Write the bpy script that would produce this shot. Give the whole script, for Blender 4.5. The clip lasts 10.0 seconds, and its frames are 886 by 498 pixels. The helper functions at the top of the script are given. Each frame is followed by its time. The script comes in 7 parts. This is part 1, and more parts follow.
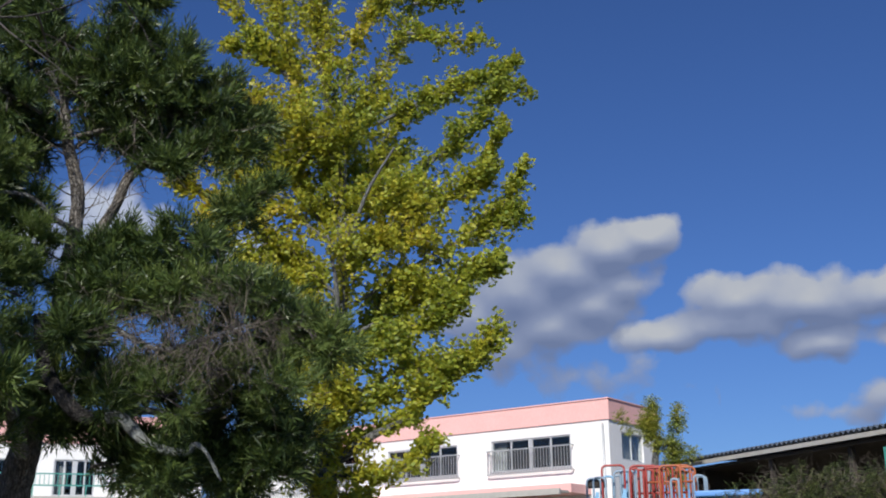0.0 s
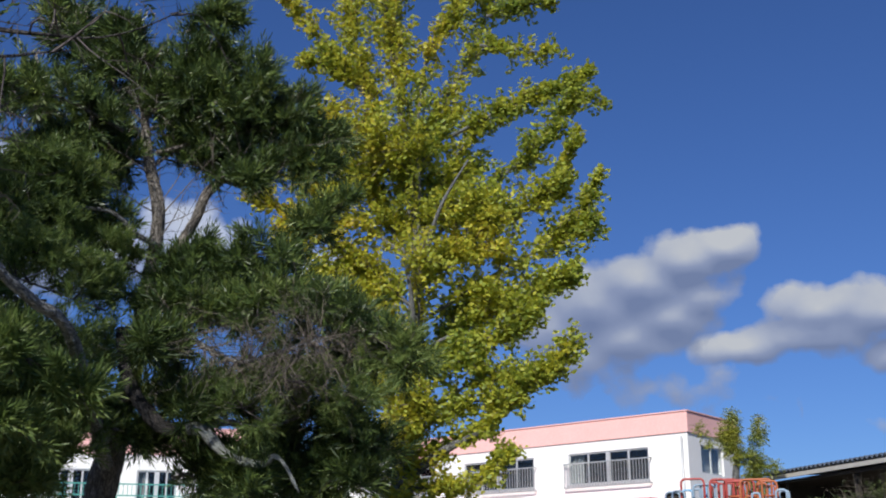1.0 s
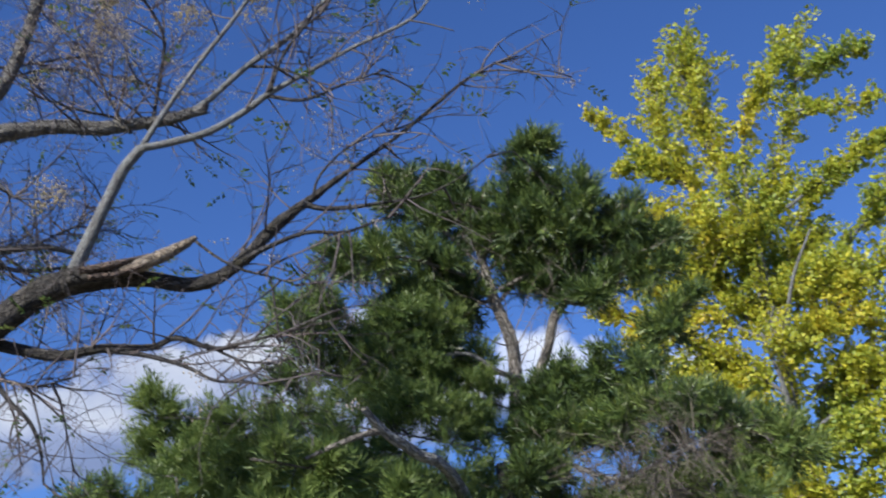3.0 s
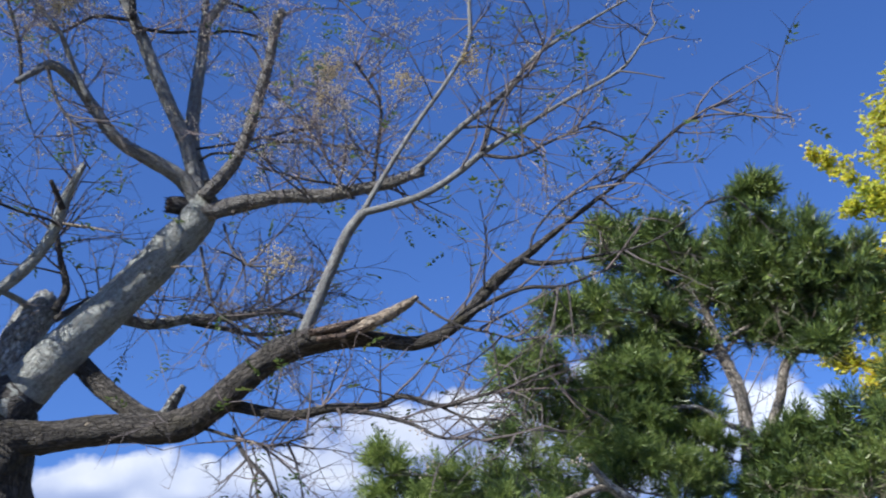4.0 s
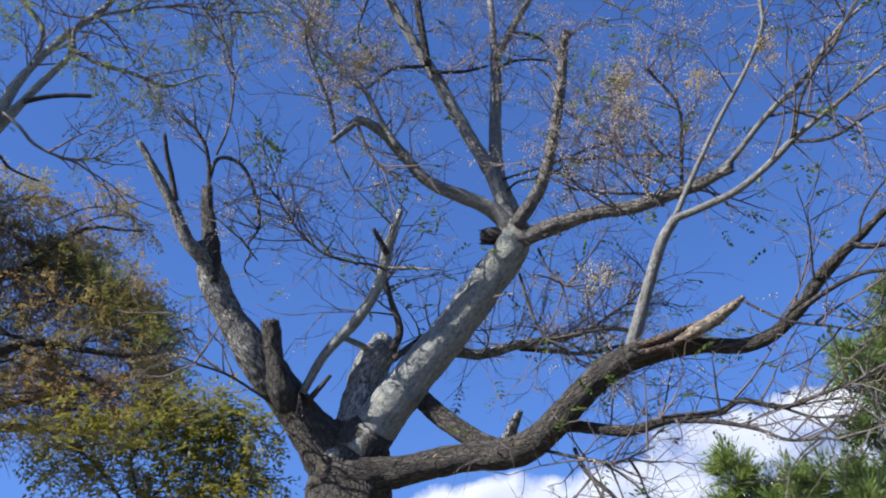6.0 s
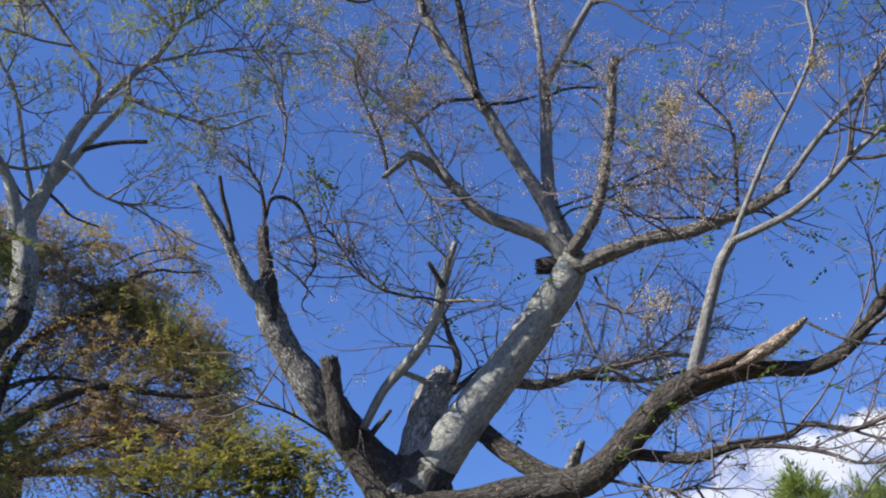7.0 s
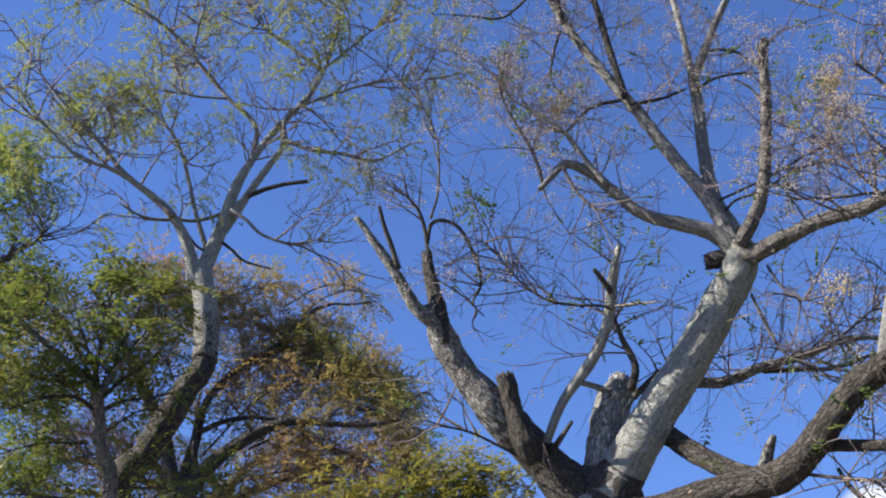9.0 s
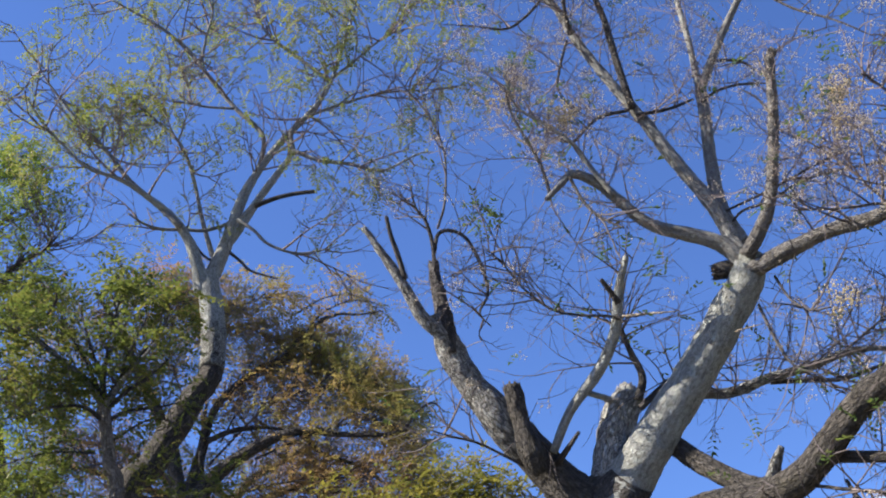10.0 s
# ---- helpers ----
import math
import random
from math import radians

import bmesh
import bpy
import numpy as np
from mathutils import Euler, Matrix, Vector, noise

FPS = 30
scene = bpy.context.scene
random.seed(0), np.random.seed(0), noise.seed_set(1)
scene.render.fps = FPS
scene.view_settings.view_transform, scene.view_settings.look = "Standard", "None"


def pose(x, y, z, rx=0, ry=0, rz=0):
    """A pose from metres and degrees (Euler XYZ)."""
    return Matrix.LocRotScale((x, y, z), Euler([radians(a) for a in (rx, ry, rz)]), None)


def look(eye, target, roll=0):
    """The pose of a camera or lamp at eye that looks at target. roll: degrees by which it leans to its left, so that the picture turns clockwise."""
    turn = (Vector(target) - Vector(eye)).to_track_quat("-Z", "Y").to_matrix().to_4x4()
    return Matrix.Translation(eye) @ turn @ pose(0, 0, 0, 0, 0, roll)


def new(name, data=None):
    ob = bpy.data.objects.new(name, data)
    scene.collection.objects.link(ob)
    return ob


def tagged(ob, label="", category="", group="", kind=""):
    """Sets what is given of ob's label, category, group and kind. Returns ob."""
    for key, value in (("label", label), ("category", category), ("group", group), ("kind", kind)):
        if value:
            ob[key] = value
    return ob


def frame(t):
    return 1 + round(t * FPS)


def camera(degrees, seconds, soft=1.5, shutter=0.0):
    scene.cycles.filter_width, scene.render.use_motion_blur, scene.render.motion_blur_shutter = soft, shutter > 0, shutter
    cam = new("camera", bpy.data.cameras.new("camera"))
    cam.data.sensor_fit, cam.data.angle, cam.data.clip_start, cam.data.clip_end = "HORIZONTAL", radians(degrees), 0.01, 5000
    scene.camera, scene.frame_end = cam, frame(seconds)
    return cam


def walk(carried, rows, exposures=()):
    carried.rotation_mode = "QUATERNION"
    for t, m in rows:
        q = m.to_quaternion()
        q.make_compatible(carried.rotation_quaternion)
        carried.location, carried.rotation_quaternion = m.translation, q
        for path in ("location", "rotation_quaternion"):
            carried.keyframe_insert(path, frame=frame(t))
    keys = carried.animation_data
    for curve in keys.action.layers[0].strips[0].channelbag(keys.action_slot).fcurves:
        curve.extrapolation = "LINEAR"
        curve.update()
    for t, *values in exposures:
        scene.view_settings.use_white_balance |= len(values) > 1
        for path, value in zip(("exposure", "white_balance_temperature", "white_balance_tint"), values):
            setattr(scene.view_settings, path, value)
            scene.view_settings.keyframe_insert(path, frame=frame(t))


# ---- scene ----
cam = camera(42.81, 10.0, soft=1.95, shutter=0.25)
EYE = (0.0, 0.0, 1.6)


def aim(yaw, pitch, roll):
    """The camera at EYE, turned yaw degrees to the left of +y, tilted up by pitch, leaning by roll."""
    a, b = radians(yaw), radians(pitch)
    return look(EYE, (-math.sin(a) * math.cos(b), math.cos(a) * math.cos(b), EYE[2] + math.sin(b)), roll)


walk(cam, [
    (0.0, aim(0.75, 16.62, -0.68)),
    (0.2, aim(1.21, 16.60, -0.63)),
    (0.5, aim(2.64, 17.01, -1.81)),
    (0.8, aim(3.79, 17.38, -0.88)),
    (1.0, aim(4.70, 17.25, 0.02)),
    (1.2, aim(5.82, 17.09, -0.59)),
    (1.5, aim(7.72, 17.43, -2.12)),
    (2.0, aim(10.39, 18.49, -2.98)),
    (2.2, aim(11.93, 19.16, -3.62)),
    (2.5, aim(15.79, 20.47, -5.30)),
    (2.7, aim(19.30, 21.90, -5.00)),
    (3.0, aim(22.78, 23.74, -5.61)),
    (3.2, aim(25.25, 24.91, -4.90)),
    (4.3, aim(37.74, 27.41, -2.62)),
    (4.5, aim(39.60, 27.22, -2.70)),
    (4.8, aim(42.38, 26.63, -3.02)),
    (5.0, aim(44.76, 26.63, -2.44)),
    (5.5, aim(49.40, 27.43, -2.43)),
    (5.7, aim(50.94, 27.96, -2.33)),
    (6.8, aim(55.13, 30.26, -1.42)),
    (7.0, aim(55.77, 30.48, -2.30)),
    (7.5, aim(58.34, 31.19, -3.52)),
    (8.0, aim(59.31, 31.19, -2.22)),
    (8.2, aim(60.27, 30.91, -2.33)),
    (8.5, aim(61.76, 30.78, -3.71)),
    (8.8, aim(63.88, 31.17, -4.19)),
    (9.0, aim(65.34, 31.61, -3.50)),
    (9.5, aim(66.63, 31.52, -3.08)),
    (9.6, aim(66.51, 31.46, -2.92)),
    (10.0, aim(65.71, 32.14, -3.25)),
], exposures=[(0, 0.1, 6250, 10), (1.0, 0.2, 6250, 10), (2.0, 0.42, 6250, 10), (3.0, 0.85, 6200, 10), (4.5, 1.24, 6200, 10), (7.0, 1.36, 6700, 11), (8.5, 1.50, 6980, 12), (10, 1.63, 6980, 12)])

# ---- world and light ----
SUN_AZ, SUN_EL = 165.0, 37.0            # degrees to the left of +y, and above the horizon
world = bpy.data.worlds.new("world")
scene.world = world
world.use_nodes = True
wn = world.node_tree.nodes
sky = wn.new("ShaderNodeTexSky")
sky.sky_type, sky.sun_disc = "NISHITA", False
sky.sun_elevation, sky.sun_rotation = radians(SUN_EL), radians(-SUN_AZ)
sky.air_density, sky.dust_density, sky.ozone_density = 1.0, 0.25, 4.0
wn["Background"].inputs[1].default_value = 0.05
deep = wn.new("ShaderNodeVectorMath")
deep.operation = "MULTIPLY"
deep.inputs[1].default_value = (0.75, 1.0, 1.54)         # clear dry autumn air
world.node_tree.links.new(sky.outputs[0], deep.inputs[0])
world.node_tree.links.new(deep.outputs[0], wn["Background"].inputs[0])

sun_data = bpy.data.lights.new("sun", "SUN")
sun_data.energy, sun_data.angle, sun_data.color = 5.0, radians(0.5), (1.0, 0.94, 0.84)
sun = new("sun", sun_data)
sa, se = radians(SUN_AZ), radians(SUN_EL)
sun.matrix_world = look((-math.sin(sa) * math.cos(se) * 60, math.cos(sa) * math.cos(se) * 60, math.sin(se) * 60), (0, 0, 0))


# ---- materials ----
def mat(name, rough=0.8, metal=0.0):
    m = bpy.data.materials.new(name)
    m.use_nodes = True
    b = m.node_tree.nodes["Principled BSDF"]
    b.inputs["Roughness"].default_value, b.inputs["Metallic"].default_value = rough, metal
    return m, m.node_tree, b


def ramp_of(nt, value, stops):
    r = nt.nodes.new("ShaderNodeValToRGB")
    while len(r.color_ramp.elements) < len(stops):
        r.color_ramp.elements.new(0.5)
    for e, (p, c) in zip(r.color_ramp.elements, stops):
        e.position, e.color = p, (*c, 1)
    nt.links.new(value, r.inputs[0])
    return r.outputs[0]


def noise_of(nt, scale, detail=4.0, stretch=None, rough=0.6):
    n = nt.nodes.new("ShaderNodeTexNoise")
    n.inputs["Scale"].default_value, n.inputs["Detail"].default_value = scale, detail
    n.inputs["Roughness"].default_value = rough
    tc = nt.nodes.new("ShaderNodeTexCoord")
    if stretch:
        mp = nt.nodes.new("ShaderNodeMapping")
        mp.inputs["Scale"].default_value = stretch
        nt.links.new(tc.outputs["Object"], mp.inputs[0])
        nt.links.new(mp.outputs[0], n.inputs["Vector"])
    else:
        nt.links.new(tc.outputs["Object"], n.inputs["Vector"])
    return n.outputs["Fac"]


def mixed(nt, fac, a, b, mode="MIX"):
    x = nt.nodes.new("ShaderNodeMix")
    x.data_type, x.blend_type = "RGBA", mode
    for key, v in ((0, fac), (6, a), (7, b)):
        if isinstance(v, (int, float)):
            x.inputs[key].default_value = v
        elif isinstance(v, tuple):
            x.inputs[key].default_value = (*v, 1)
        else:
            nt.links.new(v, x.inputs[key])
    return x.outputs[2]


def bumped(nt, b, height, strength, distance=0.02):
    n = nt.nodes.new("ShaderNodeBump")
    n.inputs["Strength"].default_value, n.inputs["Distance"].default_value = strength, distance
    nt.links.new(height, n.inputs["Height"])
    nt.links.new(n.outputs[0], b.inputs["Normal"])


def surface(name, dark, light, scale, rough=0.8, bump=0.3, fine=None, distance=0.01, metal=0.0):
    """Two-scale mottled surface."""
    m, nt, b = mat(name, rough, metal)
    big, small = noise_of(nt, scale), noise_of(nt, fine or scale * 9, 6)
    col = ramp_of(nt, big, [(0.3, dark), (0.7, light)])
    col = mixed(nt, 0.35, col, ramp_of(nt, small, [(0.3, tuple(c * 0.6 for c in dark)), (0.7, tuple(min(1, c * 1.15) for c in light))]))
    nt.links.new(col, b.inputs["Base Color"])
    bumped(nt, b, small, bump, distance)
    return m


def bark_of(name, dark, mid, light, moss=None, lichen=None, furrows=1.0, blotch=0.5, cells=40.0, crack=0.7, spots=16.0):
    """Bark in flakes and furrows along its limb (the mesh keeps its straightened coordinates), with moss or pale lichen in flecks."""
    m, nt, b = mat(name, 0.92)
    at = nt.nodes.new("ShaderNodeAttribute")
    at.attribute_name = "bark"

    def placed(stretch):
        mp = nt.nodes.new("ShaderNodeMapping")
        mp.inputs["Scale"].default_value = (1, 1, stretch)
        nt.links.new(at.outputs["Vector"], mp.inputs[0])
        return mp.outputs[0]

    def tex(scale, stretch, detail=6.0, rough=0.6):
        n = nt.nodes.new("ShaderNodeTexNoise")
        n.inputs["Scale"].default_value, n.inputs["Detail"].default_value, n.inputs["Roughness"].default_value = scale, detail, rough
        nt.links.new(placed(stretch), n.inputs["Vector"])
        return n

    furrow, fine = tex(44, 0.24, 6, 0.72).outputs["Fac"], tex(150, 0.6, 4, 0.7).outputs["Fac"]
    warp = nt.nodes.new("ShaderNodeVectorMath")
    warp.operation = "MULTIPLY_ADD"
    warp.inputs[1].default_value = (0.05, 0.05, 0.05)
    nt.links.new(tex(26, 0.5, 4).outputs["Color"], warp.inputs[0])
    nt.links.new(placed(0.42), warp.inputs[2])
    vor = nt.nodes.new("ShaderNodeTexVoronoi")
    vor.feature = "DISTANCE_TO_EDGE"
    vor.inputs["Scale"].default_value = cells
    nt.links.new(warp.outputs[0], vor.inputs["Vector"])
    plate = ramp_of(nt, vor.outputs["Distance"], [(0.0, (0, 0, 0)), (0.05, (0.45, 0.45, 0.45)), (0.16, (1, 1, 1))])
    col = ramp_of(nt, furrow, [(0.38, dark), (0.49, mid), (0.62, light)])
    col = mixed(nt, 0.4, col, ramp_of(nt, fine, [(0.3, dark), (0.5, mid), (0.68, light)]))
    if moss:
        col = mixed(nt, ramp_of(nt, tex(7, 0.7).outputs["Fac"], [(0.50, (0, 0, 0)), (0.70, (0.8, 0.8, 0.8))]), col, moss)
    if lichen:
        col = mixed(nt, ramp_of(nt, tex(34, 0.8, 8, 0.75).outputs["Fac"], [(0.46, (0, 0, 0)), (0.60, (0.85, 0.85, 0.85))]), col, lichen)
    col = mixed(nt, crack, col, mixed(nt, plate, dark, col))
    col = mixed(nt, blotch, col, ramp_of(nt, tex(spots, 0.5, 7, 0.68).outputs["Fac"], [(0.34, (0.36, 0.35, 0.34)), (0.48, (0.85, 0.85, 0.85)), (0.66, (1, 1, 1))]), "MULTIPLY")
    nt.links.new(col, b.inputs["Base Color"])
    bumped(nt, b, mixed(nt, 0.5, furrow, plate), furrows, 0.06)
    return m


def leaf_of(name, stops, rough=0.5, through_light=0.48, clumps=1.3, mingle=0.5, aside=0.0):
    """Leaves whose colour varies from leaf to leaf and from spray to spray (aside: also along the tree's x), and let some light through."""
    m, nt, b = mat(name, rough)
    g = nt.nodes.new("ShaderNodeNewGeometry")

    def calc(op, a, c):
        x = nt.nodes.new("ShaderNodeMath")
        x.operation = op
        for k, v in enumerate((a, c)):
            if isinstance(v, (int, float)):
                x.inputs[k].default_value = v
            else:
                nt.links.new(v, x.inputs[k])
        return x.outputs[0]

    spray = calc("ADD", calc("MULTIPLY", calc("SUBTRACT", noise_of(nt, clumps, 4), 0.5), 2.4), 0.5)
    fac = calc("ADD", calc("MULTIPLY", g.outputs["Random Per Island"], mingle), calc("MULTIPLY", spray, 1 - mingle))
    if aside:
        tc, sep = nt.nodes.new("ShaderNodeTexCoord"), nt.nodes.new("ShaderNodeSeparateXYZ")
        nt.links.new(tc.outputs["Object"], sep.inputs[0])
        fac = calc("ADD", fac, calc("MULTIPLY", sep.outputs[0], aside))
    col = ramp_of(nt, fac, stops)
    nt.links.new(col, b.inputs["Base Color"])
    tr = nt.nodes.new("ShaderNodeBsdfTranslucent")
    nt.links.new(col, tr.inputs[0])
    ms = nt.nodes.new("ShaderNodeMixShader")
    ms.inputs[0].default_value = through_light
    nt.links.new(b.outputs[0], ms.inputs[1])
    nt.links.new(tr.outputs[0], ms.inputs[2])
    nt.links.new(ms.outputs[0], nt.nodes["Material Output"].inputs[0])
    return m


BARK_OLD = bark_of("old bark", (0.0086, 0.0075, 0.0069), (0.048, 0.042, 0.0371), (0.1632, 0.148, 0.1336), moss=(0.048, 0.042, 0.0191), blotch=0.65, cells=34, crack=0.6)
BARK_PALE = bark_of("pale bark", (0.091, 0.0907, 0.0858), (0.2836, 0.2938, 0.2772), (0.4708, 0.4914, 0.473), lichen=(0.428, 0.4698, 0.4455), furrows=0.8, blotch=0.5, cells=90, crack=0.26, spots=70)
BARK_BROWN = bark_of("brown bark", (0.05, 0.0466, 0.0441), (0.18, 0.1717, 0.1638), (0.33, 0.3233, 0.3141), blotch=0.5, cells=50, crack=0.4)
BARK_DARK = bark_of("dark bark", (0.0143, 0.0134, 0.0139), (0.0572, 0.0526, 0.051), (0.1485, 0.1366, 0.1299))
BARK_GREY = bark_of("grey bark", (0.0233, 0.022, 0.0208), (0.16, 0.155, 0.1477), (0.4074, 0.405, 0.3952), lichen=(0.3492, 0.37, 0.3588), cells=38)
BARK_PINE = bark_of("conifer bark", (0.07, 0.060, 0.050), (0.24, 0.215, 0.185), (0.46, 0.425, 0.38), blotch=0.35)
BARK_SMOOTH = bark_of("smooth grey bark", (0.0576, 0.0554, 0.0541), (0.1517, 0.1495, 0.1456), (0.264, 0.2633, 0.26), lichen=(0.2352, 0.2554, 0.2496), furrows=0.6, blotch=0.4, crack=0.35, cells=55)
BARK_MIXED = bark_of("grey and white bark", (0.022, 0.020, 0.018), (0.29, 0.285, 0.27), (0.60, 0.60, 0.575), lichen=(0.52, 0.54, 0.51), cells=30, crack=0.45, blotch=0.6)
BARK_MOTTLED = bark_of("mottled bark", (0.02, 0.019, 0.016), (0.13, 0.125, 0.11), (0.40, 0.41, 0.385), moss=(0.03, 0.028, 0.020), lichen=(0.44, 0.47, 0.43))
TWIG_PURPLE = surface("purple brown twig", (0.11, 0.08, 0.08), (0.23, 0.175, 0.17), 5, 0.9)
TWIG_ROSE = surface("rosy crown twig", (0.075, 0.058, 0.058), (0.19, 0.152, 0.148), 9, 0.9)
TWIG_DARK = surface("twig bark", (0.036, 0.030, 0.032), (0.115, 0.098, 0.098), 9, 0.9)
TWIG_GREY = surface("dead twig bark", (0.085, 0.070, 0.056), (0.20, 0.17, 0.14), 9, 0.9)
WOOD_RAW = bark_of("raw broken wood", (0.12, 0.085, 0.06), (0.38, 0.315, 0.235), (0.60, 0.535, 0.44))
WOOD_CUT = bark_of("weathered torn wood", (0.040, 0.026, 0.018), (0.15, 0.10, 0.075), (0.32, 0.25, 0.20))
BERRY = leaf_of("chinaberry fruit", [(0.0, (0.329, 0.274, 0.184)), (0.5, (0.438, 0.389, 0.302)), (1.0, (0.411, 0.335, 0.287))], 0.45, 0.1)
BERRY_GOLD = leaf_of("golden chinaberry fruit", [(0.0, (0.390, 0.289, 0.094)), (0.5, (0.499, 0.406, 0.203)), (1.0, (0.499, 0.421, 0.312))], 0.45, 0.1)
LEAF_GINKGO = leaf_of("ginkgo leaf", [(0.05, (0.19, 0.27, 0.05)), (0.36, (0.37, 0.42, 0.055)), (0.70, (0.57, 0.535, 0.055)), (1.0, (0.65, 0.47, 0.05))], clumps=0.9, aside=-0.05)
LEAF_NEEDLE = leaf_of("conifer needle", [(0.1, (0.018, 0.036, 0.012)), (0.45, (0.055, 0.092, 0.024)), (0.75, (0.125, 0.175, 0.038)), (1.0, (0.27, 0.31, 0.075))], 0.42, 0.2, 1.6, 0.6)
LEAF_FEATHER = leaf_of("feathery needle", [(0.1, (0.057, 0.103, 0.028)), (0.5, (0.140, 0.202, 0.050)), (1.0, (0.280, 0.341, 0.102))], 0.5, 0.4, 1.2)
LEAF_GREEN = leaf_of("green leaflet", [(0.1, (0.046, 0.077, 0.017)), (0.5, (0.108, 0.139, 0.031)), (0.95, (0.205, 0.199, 0.050))], clumps=1.6)
LEAF_RUST = leaf_of("rusty autumn leaflet", [(0.15, (0.16, 0.195, 0.055)), (0.4, (0.255, 0.225, 0.078)), (0.6, (0.30, 0.21, 0.088)), (0.9, (0.27, 0.155, 0.085))], 0.7, 0.5, 0.8, 0.26)
LEAF_YELLOW = leaf_of("yellow green leaflet", [(0.0, (0.098, 0.125, 0.030)), (0.5, (0.197, 0.190, 0.039)), (1.0, (0.302, 0.243, 0.046))])
LEAF_SAPLING = leaf_of("young tree leaflet", [(0.0, (0.175, 0.250, 0.062)), (0.5, (0.375, 0.413, 0.075)), (0.8, (0.575, 0.525, 0.100)), (1.0, (0.625, 0.350, 0.088))])
LEAF_THIN = leaf_of("fading leaflet", [(0.1, (0.091, 0.137, 0.030)), (0.45, (0.167, 0.201, 0.046)), (0.75, (0.236, 0.236, 0.076)), (1.0, (0.228, 0.167, 0.099))], 0.7, 0.5, 1.0, 0.4)
LEAF_BRIGHT = leaf_of("bright green leaflet", [(0.0, (0.061, 0.115, 0.023)), (0.5, (0.153, 0.222, 0.035)), (1.0, (0.291, 0.329, 0.061))])
LEAF_DARK = leaf_of("dark green leaflet", [(0.0, (0.04, 0.08, 0.025)), (0.6, (0.08, 0.13, 0.035)), (1.0, (0.20, 0.20, 0.05))])
LEAF_HEDGE = leaf_of("hedge leaf", [(0.0, (0.057, 0.089, 0.032)), (0.6, (0.138, 0.178, 0.057)), (1.0, (0.292, 0.275, 0.097))])
PLASTER = surface("white plaster", (0.72, 0.72, 0.72), (0.82, 0.82, 0.81), 0.7, 0.85, 0.15, 30)
PINK = surface("salmon pink paint", (0.74, 0.42, 0.39), (0.81, 0.48, 0.45), 0.6, 0.75, 0.15, 25)
STEEL = surface("galvanised steel", (0.30, 0.32, 0.33), (0.42, 0.44, 0.45), 6, 0.5, 0.1, metal=0.3)
ALU = surface("aluminium frame", (0.45, 0.46, 0.47), (0.60, 0.61, 0.62), 6, 0.45, 0.05, metal=0.3)
TEAL = surface("teal paint", (0.05, 0.26, 0.22), (0.08, 0.34, 0.29), 5, 0.55, 0.1)
RED = surface("red paint", (0.30, 0.035, 0.035), (0.42, 0.07, 0.055), 5, 0.5, 0.1)
ORANGE = surface("orange paint", (0.36, 0.09, 0.035), (0.46, 0.14, 0.055), 5, 0.5, 0.1)
BLUE = surface("light blue paint", (0.16, 0.36, 0.58), (0.24, 0.46, 0.68), 5, 0.5, 0.1)
DEEP_BLUE = surface("bright blue sheet", (0.09, 0.25, 0.60), (0.13, 0.32, 0.70), 5, 0.5, 0.1)
STEEL_BLUE = surface("grey blue paint", (0.20, 0.28, 0.38), (0.30, 0.40, 0.50), 5, 0.5, 0.1)
# near-black: the shade inside the shed is put into the board colour
SHED_SHADED = surface("shed board with shade in its colour", (0.022, 0.018, 0.015), (0.05, 0.042, 0.035), 2, 0.9, 0.3)
TIN = surface("slate coloured corrugated sheet", (0.06, 0.075, 0.10), (0.10, 0.12, 0.15), 3, 0.5, 0.1)
CREAM = surface("cream painted wood", (0.36, 0.35, 0.32), (0.46, 0.445, 0.41), 4, 0.7, 0.1)
SOIL = surface("sandy ground", (0.085, 0.075, 0.05), (0.15, 0.13, 0.085), 0.25, 0.95, 0.5, 14)
CURTAIN = surface("grey curtain", (0.22, 0.22, 0.22), (0.32, 0.32, 0.32), 5, 0.9, 0.2)
# dimness of the unlit rooms is put into this dark colour
ROOM = surface("room wall with dimness in its colour", (0.10, 0.095, 0.09), (0.15, 0.14, 0.13), 2, 0.9, 0.1)
GLASS, gnt, gb = mat("window glass", 0.04)
gb.inputs["Base Color"].default_value = (0.55, 0.6, 0.62, 1)
gb.inputs["Transmission Weight"].default_value = 1.0
gb.inputs["IOR"].default_value = 1.45


# ---- mesh helpers ----
class Buf:
    """Vertices and faces gathered for one mesh."""

    def __init__(self):
        self.v, self.f, self.b = [], [], []

    def add(self, verts, faces):
        n = len(self.v)
        self.v.extend(verts)
        self.f.extend([tuple(i + n for i in f) for f in faces])

    def box(self, x0, x1, y0, y1, z0, z1):
        self.add([(x, y, z) for z in (z0, z1) for y in (y0, y1) for x in (x0, x1)],
                 [(0, 2, 3, 1), (4, 5, 7, 6), (0, 1, 5, 4), (2, 6, 7, 3), (0, 4, 6, 2), (1, 3, 7, 5)])

    def mesh(self, name, material, smooth=False):
        me = bpy.data.meshes.new(name)
        me.from_pydata([tuple(p) for p in self.v], [], self.f)
        me.materials.append(material)
        if smooth:
            me.polygons.foreach_set("use_smooth", [True] * len(me.polygons))
        if len(self.b) == len(self.v):
            at = me.attributes.new("bark", "FLOAT_VECTOR", "POINT")
            at.data.foreach_set("vector", [c for p in self.b for c in p])
        me.update()
        return me


def part(name, buf, material, parent, label="", smooth=False, kind=""):
    ob = new(name, buf if isinstance(buf, bpy.types.Mesh) else buf.mesh(name, material, smooth))
    ob.parent = parent
    return tagged(ob, label=label, kind=kind)


